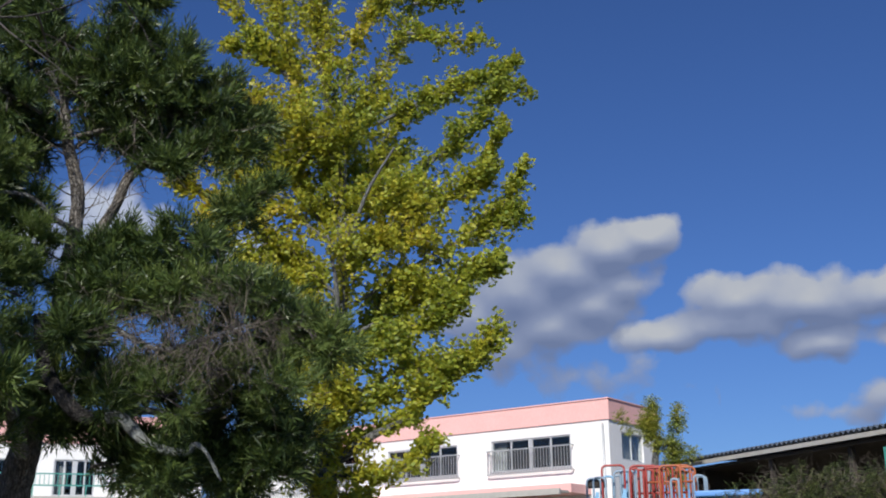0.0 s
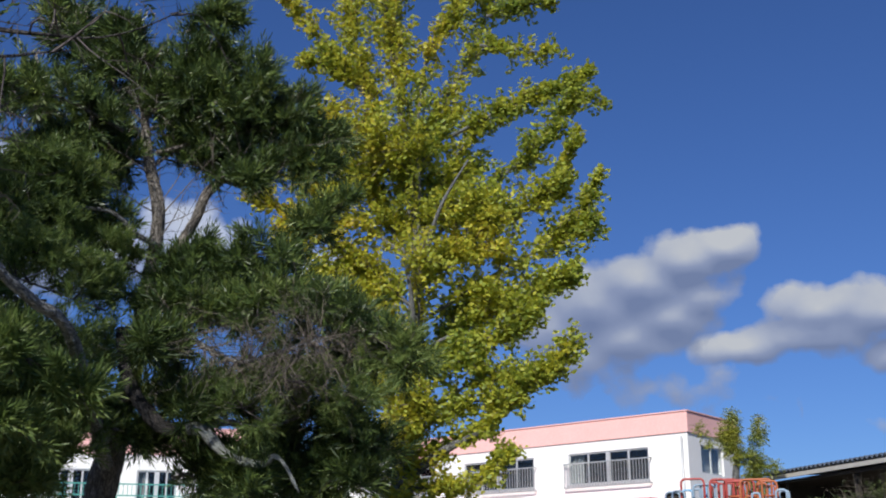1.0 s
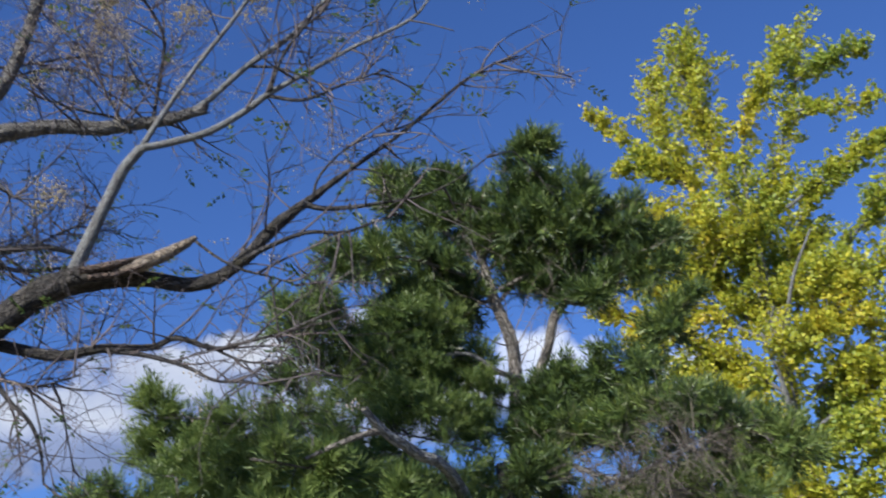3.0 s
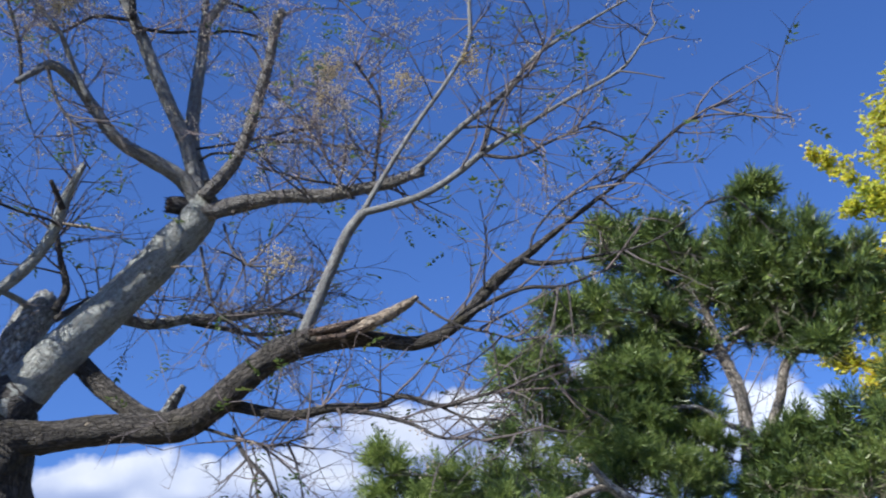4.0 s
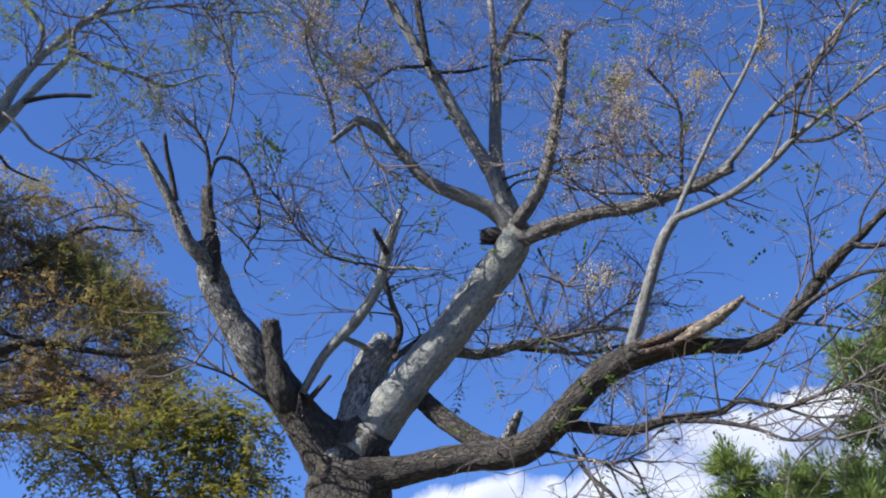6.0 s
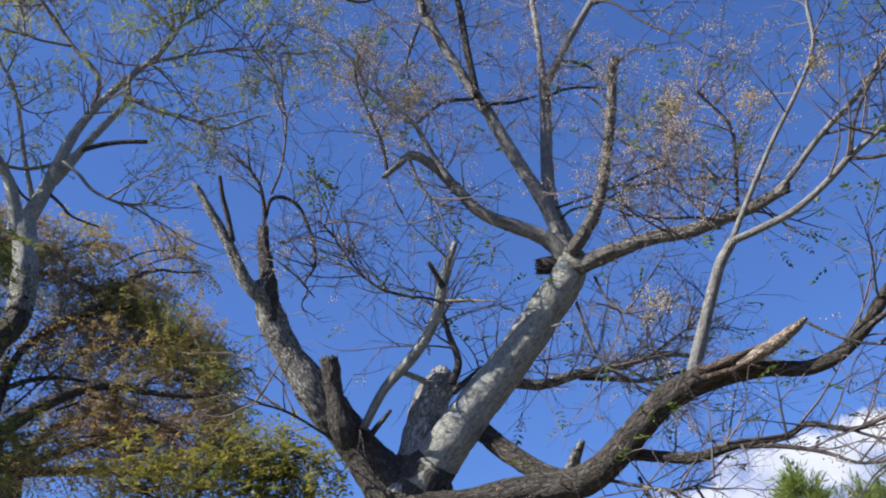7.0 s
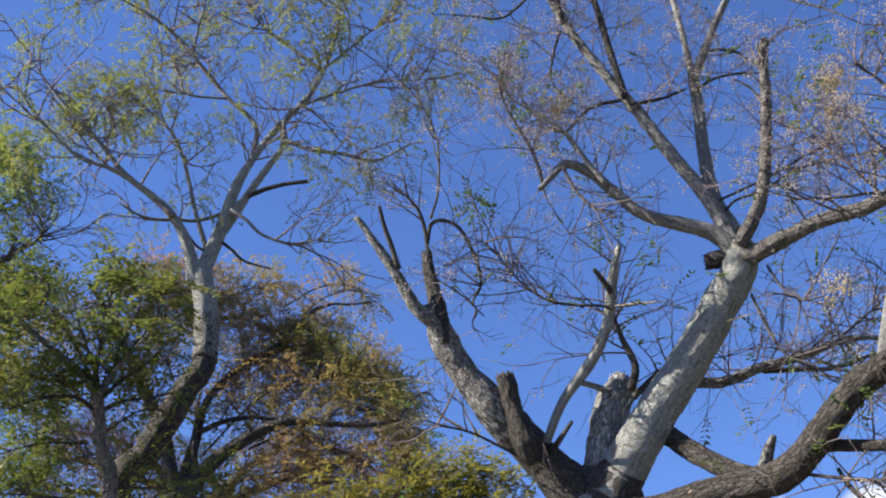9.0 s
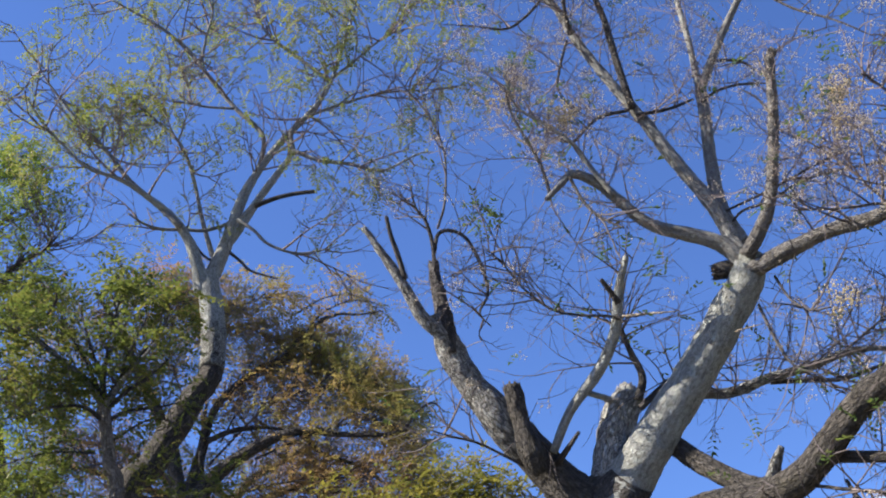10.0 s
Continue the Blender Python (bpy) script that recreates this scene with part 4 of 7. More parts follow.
r1a = old.limb([(2.30, 0.96, 5.18, 0.021), (2.41, 1.03, 5.42, 0.017), (2.61, 1.16, 5.83, 0.016), (2.80, 1.28, 6.17, 0.015), (2.95, 1.35, 6.47, 0.013), (2.98, 1.35, 6.80, 0.012), (3.04, 1.37, 7.03, 0.008)], BARK_SMOOTH, 8, 0.06)
r1b = old.limb([(2.30, 0.96, 5.18, 0.026), (2.46, 1.06, 5.22, 0.025), (2.66, 1.18, 5.29, 0.024), (2.86, 1.29, 5.43, 0.022), (3.00, 1.36, 5.55, 0.021), (3.21, 1.46, 5.68, 0.015), (3.51, 1.59, 5.85, 0.013), (3.86, 1.74, 6.02, 0.011), (4.01, 1.78, 6.17, 0.008), (4.15, 1.80, 6.32, 0.006)], BARK_SMOOTH, 9, 0.06)
r1c = old.limb([(3.03, 1.30, 5.49, 0.012), (3.26, 1.35, 5.41, 0.011), (3.53, 1.40, 5.46, 0.008), (3.80, 1.44, 5.49, 0.005)], BARK_DARK, 6, 0.05)
r1d = old.limb([(3.04, 1.31, 5.53, 0.011), (3.09, 1.38, 5.80, 0.011), (3.20, 1.48, 6.05, 0.010), (3.34, 1.59, 6.25, 0.007), (3.41, 1.66, 6.59, 0.006), (3.39, 1.68, 6.86, 0.005)], BARK_DARK, 6, 0.05)
old.limb([(3.88, 1.70, 5.99, 0.007), (4.03, 1.70, 5.90, 0.005), (4.18, 1.71, 5.80, 0.004)], BARK_DARK, 5, 0.0)
lr1 = old.limb([(3.22, 1.36, 4.69, 0.020), (3.33, 1.39, 4.64, 0.017), (3.50, 1.44, 4.62, 0.014), (3.67, 1.49, 4.62, 0.010), (3.92, 1.57, 4.63, 0.006), (4.15, 1.63, 4.71, 0.005), (4.36, 1.67, 4.83, 0.004)], BARK_DARK, 7, 0.05)
lr2 = old.limb([(2.87, 1.26, 4.39, 0.020), (3.04, 1.30, 4.45, 0.016), (3.24, 1.35, 4.49, 0.013), (3.46, 1.40, 4.45, 0.010), (3.67, 1.44, 4.48, 0.007), (3.84, 1.46, 4.50, 0.004)], BARK_DARK, 7, 0.05)
lr3 = old.limb([(2.48, 1.23, 4.62, 0.011), (2.63, 1.28, 4.47, 0.009), (2.78, 1.32, 4.36, 0.009), (2.99, 1.40, 4.27, 0.006), (3.12, 1.41, 4.19, 0.004)], BARK_DARK, 6, 0.05)
lr4 = old.limb([(3.26, 1.39, 4.72, 0.009), (3.30, 1.43, 4.89, 0.008), (3.43, 1.53, 5.08, 0.007), (3.58, 1.64, 5.18, 0.005), (3.76, 1.75, 5.24, 0.003)], BARK_DARK, 6, 0.05)
f4 = old.limb([(1.11, 0.65, 4.01, 0.050), (1.31, 0.75, 4.06, 0.041), (1.52, 0.85, 4.00, 0.037), (1.73, 0.95, 3.94, 0.032), (1.97, 1.05, 3.96, 0.029), (2.24, 1.17, 3.94, 0.021), (2.40, 1.20, 3.97, 0.018), (2.63, 1.27, 3.87, 0.015), (2.84, 1.31, 3.88, 0.011), (3.14, 1.41, 3.92, 0.006), (3.39, 1.45, 3.94, 0.004)], BARK_OLD, 10, 0.1)
f4b = old.limb([(1.95, 1.06, 3.96, 0.019), (2.21, 1.15, 3.89, 0.016), (2.46, 1.21, 3.78, 0.013), (2.65, 1.23, 3.66, 0.010), (2.86, 1.26, 3.61, 0.006), (3.02, 1.24, 3.55, 0.004)], BARK_DARK, 7, 0.06)
f4c = old.limb([(2.55, 1.29, 3.92, 0.010), (2.73, 1.29, 3.80, 0.009), (2.87, 1.26, 3.73, 0.006), (3.05, 1.26, 3.68, 0.004)], BARK_DARK, 6, 0.05)
f5 = old.limb([(0.23, 0.51, 4.77, 0.052), (0.27, 0.68, 4.93, 0.040), (0.37, 0.91, 4.94, 0.038), (0.51, 1.17, 5.03, 0.035), (0.66, 1.44, 5.09, 0.029), (0.82, 1.70, 5.18, 0.025), (0.97, 1.93, 5.15, 0.015)], BARK_GREY, 9, 0.08)
f5b = old.limb([(0.43, 1.23, 5.04, 0.021), (0.52, 1.49, 5.05, 0.020), (0.63, 1.75, 5.05, 0.017), (0.80, 2.05, 5.15, 0.010)], BARK_DARK, 7, 0.06)
f5c = old.limb([(0.70, 1.68, 5.18, 0.012), (0.76, 1.87, 5.34, 0.010), (0.86, 2.10, 5.53, 0.009), (0.90, 2.27, 5.73, 0.005)], BARK_DARK, 6, 0.05)
old.limb([(0.10, 0.33, 4.59, 0.078), (0.31, 0.37, 4.50, 0.071), (0.53, 0.41, 4.29, 0.066), (0.76, 0.47, 4.10, 0.064), (0.99, 0.52, 3.96, 0.057)], BARK_OLD, 12, 0.12)
hang = old.limb([(1.38, 0.80, 3.90, 0.012), (1.45, 0.78, 3.77, 0.016), (1.54, 0.79, 3.65, 0.016), (1.66, 0.82, 3.52, 0.013), (1.75, 0.82, 3.35, 0.010), (1.81, 0.80, 3.13, 0.006)], BARK_DARK, 7, 0.1)
hg2 = old.limb([(1.23, 0.64, 3.91, 0.012), (1.43, 0.74, 3.82, 0.011), (1.58, 0.79, 3.76, 0.011), (1.71, 0.81, 3.72, 0.008), (1.94, 0.92, 3.77, 0.005)], BARK_DARK, 6, 0.05)
h1 = old.limb([(0.90, 0.71, 6.11, 0.011), (1.15, 0.92, 6.17, 0.011), (1.37, 1.07, 6.22, 0.010), (1.56, 1.18, 6.25, 0.008), (1.73, 1.27, 6.24, 0.005)], BARK_DARK, 6, 0.05)
h2 = old.limb([(0.92, 0.73, 5.97, 0.011), (1.03, 0.79, 6.06, 0.011), (1.21, 0.91, 6.06, 0.011), (1.40, 1.03, 6.12, 0.009), (1.61, 1.16, 6.10, 0.009), (1.88, 1.33, 6.03, 0.008), (2.17, 1.50, 5.89, 0.004)], BARK_DARK, 6, 0.05)
h3 = old.limb([(1.81, 1.47, 5.69, 0.009), (1.76, 1.34, 5.77, 0.009), (1.63, 1.13, 5.77, 0.008), (1.43, 0.85, 5.82, 0.005)], BARK_DARK, 6, 0.05)
h4 = old.limb([(0.84, 0.80, 7.23, 0.016), (0.91, 0.97, 7.35, 0.012), (1.00, 1.17, 7.39, 0.009), (1.09, 1.36, 7.37, 0.005)], BARK_DARK, 6, 0.05)
h5 = old.limb([(0.76, 0.22, 7.00, 0.017), (0.83, 0.47, 7.07, 0.013), (0.88, 0.69, 7.19, 0.010)], BARK_DARK, 6, 0.05)
for rows in ([(1.50, 0.92, 6.81, 0.010), (1.51, 0.86, 6.96, 0.008), (1.53, 0.81, 7.11, 0.005)], [(1.46, 0.88, 6.63, 0.010), (1.46, 0.77, 6.77, 0.008), (1.44, 0.64, 6.84, 0.005)], [(1.51, 0.90, 6.87, 0.008), (1.54, 0.87, 7.03, 0.006), (1.56, 0.84, 7.14, 0.005)]):
    old.limb(rows, WOOD_RAW, 6, 0.1, "splinter")
t1 = old.limb([(-0.15, -1.13, 5.88, 0.017), (-0.11, -1.16, 6.10, 0.016), (-0.08, -1.22, 6.26, 0.013), (-0.06, -1.30, 6.34, 0.009), (-0.03, -1.35, 6.49, 0.006)], BARK_DARK, 6, 0.1)
t2 = old.limb([(-0.15, -1.13, 6.03, 0.017), (-0.11, -1.11, 6.17, 0.016), (-0.04, -1.04, 6.18, 0.016), (0.03, -0.94, 6.08, 0.014), (0.10, -0.87, 5.81, 0.014), (0.14, -0.86, 5.57, 0.011), (0.13, -0.93, 5.41, 0.009), (0.19, -0.88, 5.28, 0.004)], BARK_DARK, 6, 0.1)
t3 = old.limb([(-0.13, -1.10, 6.24, 0.011), (-0.06, -1.06, 6.45, 0.010), (-0.01, -1.06, 6.84, 0.008), (0.01, -1.15, 7.12, 0.007), (0.00, -1.28, 7.35, 0.003)], BARK_DARK, 5, 0.0)
t4 = old.limb([(0.56, -0.06, 5.28, 0.012), (0.52, -0.15, 5.31, 0.010), (0.42, -0.34, 5.34, 0.009), (0.34, -0.49, 5.41, 0.009), (0.27, -0.65, 5.59, 0.009), (0.22, -0.78, 5.81, 0.006), (0.19, -0.89, 5.93, 0.005)], BARK_DARK, 6, 0.05)
t5 = old.limb([(0.00, -0.59, 4.35, 0.013), (-0.01, -0.72, 4.41, 0.010), (-0.05, -0.92, 4.51, 0.009), (-0.08, -1.10, 4.55, 0.007), (-0.09, -1.25, 4.58, 0.004)], BARK_DARK, 6, 0.05)
t6 = old.limb([(0.25, 0.19, 4.84, 0.033), (0.30, 0.22, 5.00, 0.028), (0.28, 0.16, 5.21, 0.022), (0.28, 0.11, 5.39, 0.012), (0.27, 0.05, 5.52, 0.006)], BARK_DARK, 7, 0.1)
t7 = old.limb([(0.25, 0.20, 4.78, 0.027), (0.34, 0.41, 4.98, 0.018), (0.40, 0.58, 5.06, 0.014)], BARK_DARK, 7, 0.1)
t8 = old.limb([(0.97, 0.80, 5.32, 0.011), (1.05, 0.81, 4.99, 0.009), (1.14, 0.84, 4.77, 0.009), (1.27, 0.90, 4.66, 0.007), (1.36, 0.92, 4.51, 0.004)], BARK_DARK, 5, 0.0)
t9 = old.limb([(1.07, 0.91, 5.51, 0.011), (1.17, 0.91, 5.27, 0.009), (1.29, 0.94, 5.13, 0.009), (1.43, 0.99, 5.09, 0.006)], BARK_DARK, 5, 0.0)

# crowded fine twigs of the crown, then its last fruit and leaves
for rows, n in ((m1, 15), (m1b, 15), (m1d, 12), (m2, 22), (m2b, 16), (m2c, 12), (m2d, 8), (m2f, 12), (m3, 8), (m3a, 10), (m3b, 9), (m2e, 8)):
    old.twigs(rows, int(n * 1.15), 0.5, 0.0066, 2, 0.25, 0.35, kids=4.2)
fruit_tips = list(old.tips)
for rows, n in ((m3d, 6), (h1, 10), (h2, 14), (h3, 9), (h4, 6), (h5, 5), (m4, 7), (m5c, 22), (m5d, 18), (m5b, 6), (f5, 10), (f5b, 9), (f5c, 7), (f4, 10), (hg2, 6)):
    k = len(old.tips)
    old.twigs(rows, int(n * 1.2), 0.5, 0.0072, 2, 0.2, 0.3, kids=3.4)
    fruit_tips += old.tips[k:]
crown_twigs, old.twig = old.twig, Buf()
k = len(old.tips)
for rows, n in ((r1a, 14), (m5a, 12), (stick, 12), (t4, 28), (t3, 12), (t1, 12), (t2, 14)):
    old.twigs(rows, n, 0.45, 0.0076, 2, 0.35, 0.3, kids=3.2)
fruit_tips += rng.sample(old.tips[k:], len(old.tips[k:]) // 6)
k = len(old.tips)
for rows, n in ((m5, 8), (lowb, 10), (r1b, 8), (r1c, 5), (r1d, 5), (lr1, 3), (lr2, 3), (lr3, 5), (lr4, 3), (f4, 11), (f4b, 7), (f4c, 3),
                (f5, 9), (f5b, 8), (f5c, 6), (hang, 5), (hg2, 8), (t6, 7), (t7, 5), (t8, 4), (t9, 5), (m3c, 4), (t5, 6), (low, 5), (m1c, 4)):
    old.twigs(rows, int(n * 1.8), 0.56, 0.0088, 2, 0.3, 0.2, 0.02, kids=3.0)
bare_tips = old.tips[k:]
fruit_tips = [q for q in fruit_tips if q[0][2] > 4.75]
for p, d in rng.sample(fruit_tips, int(len(fruit_tips) * 0.25)):
    berries(old.fruit, old.twig, p, rng.randint(9, 16), 0.032, 0.0062)
for p, d in rng.sample(bare_tips, int(len(bare_tips) * 0.02)):
    berries(old.fruit, old.twig, p, rng.randint(6, 12), 0.032, 0.0074)
for p, d in rng.sample(bare_tips, int(len(bare_tips) * 0.06)):
    pinnate(old.leaf, p, d, 0.14, 0.05, 4)
for p, d in rng.sample(fruit_tips, int(len(fruit_tips) * 0.03)):
    pinnate(old.leaf, p, d, 0.12, 0.045, 4)
gold_fruit = Buf()
for c, n in (([(1.83, 1.22, 6.70, 0.047)], 26), ([(1.84, 1.10, 6.37, 0.046)], 14), ([(2.43, 1.31, 6.38, 0.044)], 16), ([(2.89, 1.39, 6.40, 0.042)], 16), ([(1.43, 1.13, 5.19, 0.029)], 14), ([(0.41, -0.69, 7.22, 0.033)], 20), ([(0.61, -0.34, 6.97, 0.033)], 22), ([(0.83, 0.32, 7.80, 0.035)], 12)):
    for _ in range(int(n * 1.9)):
        berries(gold_fruit, old.twig, Vector(c[0][:3]) + rvec(rng.uniform(0.02, 0.17)), 8, 0.032, 0.0078)
for c in ([(0.19, -0.89, 6.22, 0.047), (0.20, -0.87, 6.15, 0.047), (1.71, 1.11, 6.78, 0.032), (2.14, 1.48, 4.55, 0.027)]):
    for _ in range(9):
        pinnate(old.leaf, Vector(c[:3]) + rvec(0.06), rvec(), 0.13, 0.05, 4)
part("crown_growth", crown_twigs, TWIG_ROSE, old.ob, "thin rosy brown crown twigs", kind="stuff")
part("fruit", gold_fruit, BERRY_GOLD, old.ob, "dense golden berry clusters", kind="stuff")
old.done(TWIG_DARK, LEAF_DARK, BERRY)

# The slender grey-barked chinaberry
slim = Tree("chinaberry_tree", (-10.93, 1.20, 0.00), "slender pale-barked chinaberry tree with thin autumn leaves", "tree", "trees in the yard")
slim.limb([(0.00, 0.02, -0.15, 0.222), (0.01, 0.06, 2.39, 0.165), (0.02, 0.14, 5.32, 0.153), (0.05, 0.41, 5.91, 0.149), (0.09, 0.63, 6.40, 0.139), (0.11, 0.76, 6.66, 0.134), (0.14, 0.90, 6.91, 0.131), (0.14, 0.92, 7.14, 0.128)], BARK_OLD, 14, 0.14, "trunk")
slim.limb([(0.14, 0.91, 6.99, 0.134), (0.14, 0.92, 7.14, 0.135), (0.14, 0.92, 7.31, 0.134), (0.14, 0.91, 7.48, 0.130), (0.14, 0.90, 7.54, 0.125)], BARK_MOTTLED, 14, 0.1)
slim.limb([(0.14, 0.91, 7.40, 0.124), (0.14, 0.90, 7.55, 0.125), (0.13, 0.87, 7.76, 0.124), (0.12, 0.82, 8.04, 0.118), (0.12, 0.80, 8.17, 0.101)], BARK_PALE, 14, 0.08)
s1 = slim.limb([(0.11, 0.77, 7.90, 0.089), (0.15, 0.62, 8.40, 0.063), (0.18, 0.40, 8.73, 0.048), (0.20, 0.09, 8.96, 0.036), (0.23, -0.25, 9.12, 0.025), (0.26, -0.63, 9.18, 0.020), (0.31, -0.90, 9.37, 0.015), (0.37, -1.21, 9.64, 0.010), (0.44, -1.39, 9.87, 0.005)], BARK_PALE, 9, 0.08)
s1b = slim.limb([(0.26, 0.44, 8.63, 0.035), (0.16, 0.15, 8.94, 0.031), (0.07, -0.15, 9.25, 0.028), (-0.00, -0.35, 9.55, 0.026), (-0.08, -0.60, 9.88, 0.024), (-0.15, -0.88, 10.21, 0.019), (-0.21, -1.22, 10.68, 0.013), (-0.26, -1.35, 10.96, 0.008)], BARK_SMOOTH, 8, 0.06)
s1c = slim.limb([(0.13, 0.86, 8.34, 0.033), (0.02, 0.72, 8.91, 0.026), (-0.08, 0.58, 9.59, 0.021), (-0.19, 0.40, 10.12, 0.019), (-0.32, 0.05, 10.53, 0.014), (-0.42, -0.16, 10.80, 0.008)], BARK_SMOOTH, 7, 0.06)
s2 = slim.limb([(0.12, 0.82, 8.01, 0.090), (0.16, 1.00, 8.64, 0.075), (0.18, 1.12, 9.17, 0.061), (0.21, 1.27, 9.56, 0.048), (0.28, 1.53, 10.05, 0.041), (0.37, 1.87, 10.54, 0.034), (0.44, 2.09, 10.98, 0.026), (0.49, 2.26, 11.65, 0.020), (0.54, 2.40, 12.29, 0.015), (0.57, 2.48, 12.86, 0.009)], BARK_PALE, 10, 0.08)
s2b = slim.limb([(0.16, 1.02, 8.62, 0.062), (0.25, 1.23, 9.03, 0.052), (0.32, 1.35, 9.26, 0.045), (0.43, 1.58, 9.67, 0.035), (0.49, 1.65, 9.79, 0.030), (0.62, 1.93, 9.64, 0.024), (0.77, 2.24, 9.56, 0.021), (0.94, 2.59, 9.43, 0.018), (1.13, 2.96, 9.62, 0.011), (1.25, 3.11, 9.61, 0.005)], BARK_PALE, 8, 0.08)
s2c = slim.limb([(0.42, 1.67, 9.81, 0.032), (0.41, 1.63, 10.12, 0.027), (0.44, 1.76, 10.35, 0.022), (0.56, 2.16, 10.58, 0.020), (0.75, 2.69, 10.78, 0.014), (1.01, 3.31, 10.80, 0.008)], BARK_SMOOTH, 8, 0.06)
s2d = slim.limb([(0.22, 1.28, 9.53, 0.029), (0.19, 1.34, 10.16, 0.030), (0.07, 1.01, 10.60, 0.028), (-0.03, 0.69, 11.07, 0.026), (-0.12, 0.42, 11.51, 0.023), (-0.21, 0.07, 11.87, 0.020), (-0.29, -0.30, 12.12, 0.015), (-0.35, -0.61, 12.30, 0.009)], BARK_SMOOTH, 8, 0.06)
s2e = slim.limb([(0.44, 2.09, 11.05, 0.026), (0.29, 1.76, 11.44, 0.023), (0.15, 1.41, 11.81, 0.018), (0.05, 1.23, 12.22, 0.012), (-0.02, 1.16, 12.77, 0.009)], BARK_SMOOTH, 7, 0.06)
s2f = slim.limb([(0.44, 2.09, 11.07, 0.020), (0.58, 2.30, 11.25, 0.017), (0.74, 2.56, 11.52, 0.014), (0.90, 2.81, 11.74, 0.009)], BARK_SMOOTH, 6, 0.05)
slim.limb([(0.31, 1.25, 9.04, 0.031), (0.46, 1.44, 9.09, 0.029), (0.61, 1.63, 9.10, 0.026), (0.77, 1.82, 9.07, 0.026)], BARK_DARK, 8, 0.1, end=WOOD_CUT)
s3 = slim.limb([(0.18, 1.13, 8.97, 0.021), (0.18, 0.93, 8.79, 0.021), (0.17, 0.71, 8.68, 0.020), (0.17, 0.49, 8.65, 0.020), (0.17, 0.29, 8.61, 0.018), (0.18, 0.08, 8.62, 0.015), (0.19, -0.13, 8.72, 0.012)], BARK_SMOOTH, 6, 0.05)
s4 = slim.limb([(0.27, 1.07, 8.84, 0.023), (0.39, 1.24, 8.65, 0.020), (0.50, 1.39, 8.43, 0.018), (0.65, 1.68, 8.28, 0.015), (0.82, 1.98, 8.30, 0.010)], BARK_SMOOTH, 6, 0.05)
slim.limb([(0.15, 0.97, 8.50, 0.020), (0.25, 1.12, 8.32, 0.018), (0.34, 1.24, 8.15, 0.015), (0.48, 1.51, 8.02, 0.010)], BARK_DARK, 6, 0.05)
slim.limb([(0.12, 0.55, 8.64, 0.018), (0.13, 0.73, 8.39, 0.015), (0.14, 0.91, 8.29, 0.015)], BARK_DARK, 6, 0.05)
s5 = slim.limb([(0.07, 0.54, 11.22, 0.020), (0.15, 0.57, 11.64, 0.017), (0.22, 0.61, 11.97, 0.014), (0.27, 0.54, 12.39, 0.009)], BARK_SMOOTH, 6, 0.05)
s6 = slim.limb([(0.15, 0.98, 10.53, 0.017), (0.00, 0.53, 10.59, 0.014), (-0.10, 0.25, 10.87, 0.011), (-0.19, 0.10, 11.26, 0.009)], BARK_SMOOTH, 6, 0.05)
for rows, n in ((s1, 12), (s1b, 15), (s1c, 13), (s2, 15), (s2b, 9), (s2c, 11), (s2d, 12), (s2e, 10), (s2f, 9), (s3, 3), (s4, 6), (s5, 6), (s6, 6)):
    slim.twigs(rows, int(n * 1.4), 0.75, 0.015, 2, 0.3, 0.35, kids=3.4)
for p, d in slim.tips:
    clump = noise.noise(p * 0.8 + Vector((7.3, 1.1, 4.0))) + 0.12 * (p.z - 9.0)
    for _ in range(rng.choice((1, 2, 2)) if clump > 0.12 else rng.random() < 0.08):
        pinnate(slim.leaf, p + rvec(0.04), (d * 0.5 + rvec(0.8) + Vector((0, 0, -0.3))), 0.25, 0.042, 7)
for p, d in rng.sample(slim.tips, len(slim.tips) // 14):
    berries(slim.fruit, slim.twig, p, 6, 0.05, 0.0075)
slim.done(TWIG_ROSE, LEAF_THIN, BERRY)


# Leafy trees behind: sprays of compound leaves along each bough
def sprays(s, number, lo=0.1, up=0.2, along=0.5):
    """Side branches of a bough whose (x, y, z, r) rows give their reach: start, way and length."""
    n = len(s)
    for _ in range(number):
        f = rng.uniform(lo, 1) * (n - 1)
        i = min(int(f), n - 2)
        q = s[i].lerp(s[i + 1], f - i)
        d = (s[i + 1].xyz - s[i].xyz).normalized()
        yield q.xyz, (d * along + rvec() + Vector((0, 0, up))).normalized(), q[3] * rng.uniform(0.65, 1.35)


def bough_wood(tree, s, material, thick):
    b = Buf()
    tube(b, [(*q.xyz, thick * (1 - 0.8 * i / len(s))) for i, q in enumerate(s)], 6, 0.08)
    part("bough", b, material, tree.ob, smooth=True)


def leafy(tree, rows, wood, count, length=0.27, leaflet=0.052, pairs=6, thick=0.014, spread=1.6, full=0.36):
    """A bough with side twigs that end in tufts of drooping compound leaves."""
    s = smoothed(rows, 4)
    bough_wood(tree, s, wood, thick)
    for p, w, ln in sprays(s, max(3, int(count * full / 5))):
        ln *= spread
        tip = p + w * ln + Vector((0, 0, -0.06 * ln))
        mid = p.lerp(tip, 0.5) + rvec(0.06 * ln)
        tube(tree.twig, [(*p, thick * 0.5), (*mid, thick * 0.34), (*tip, 0.002)], 3, 0, False)
        for k in range(5):
            q = mid.lerp(tip, 0.1 + 0.9 * k / 4)
            e = (w * 0.5 + rvec(0.9) + Vector((0, 0, -0.05))).normalized()
            pinnate(tree.leaf, q, e, length * rng.uniform(0.7, 1.2), leaflet * rng.uniform(0.8, 1.2), pairs)


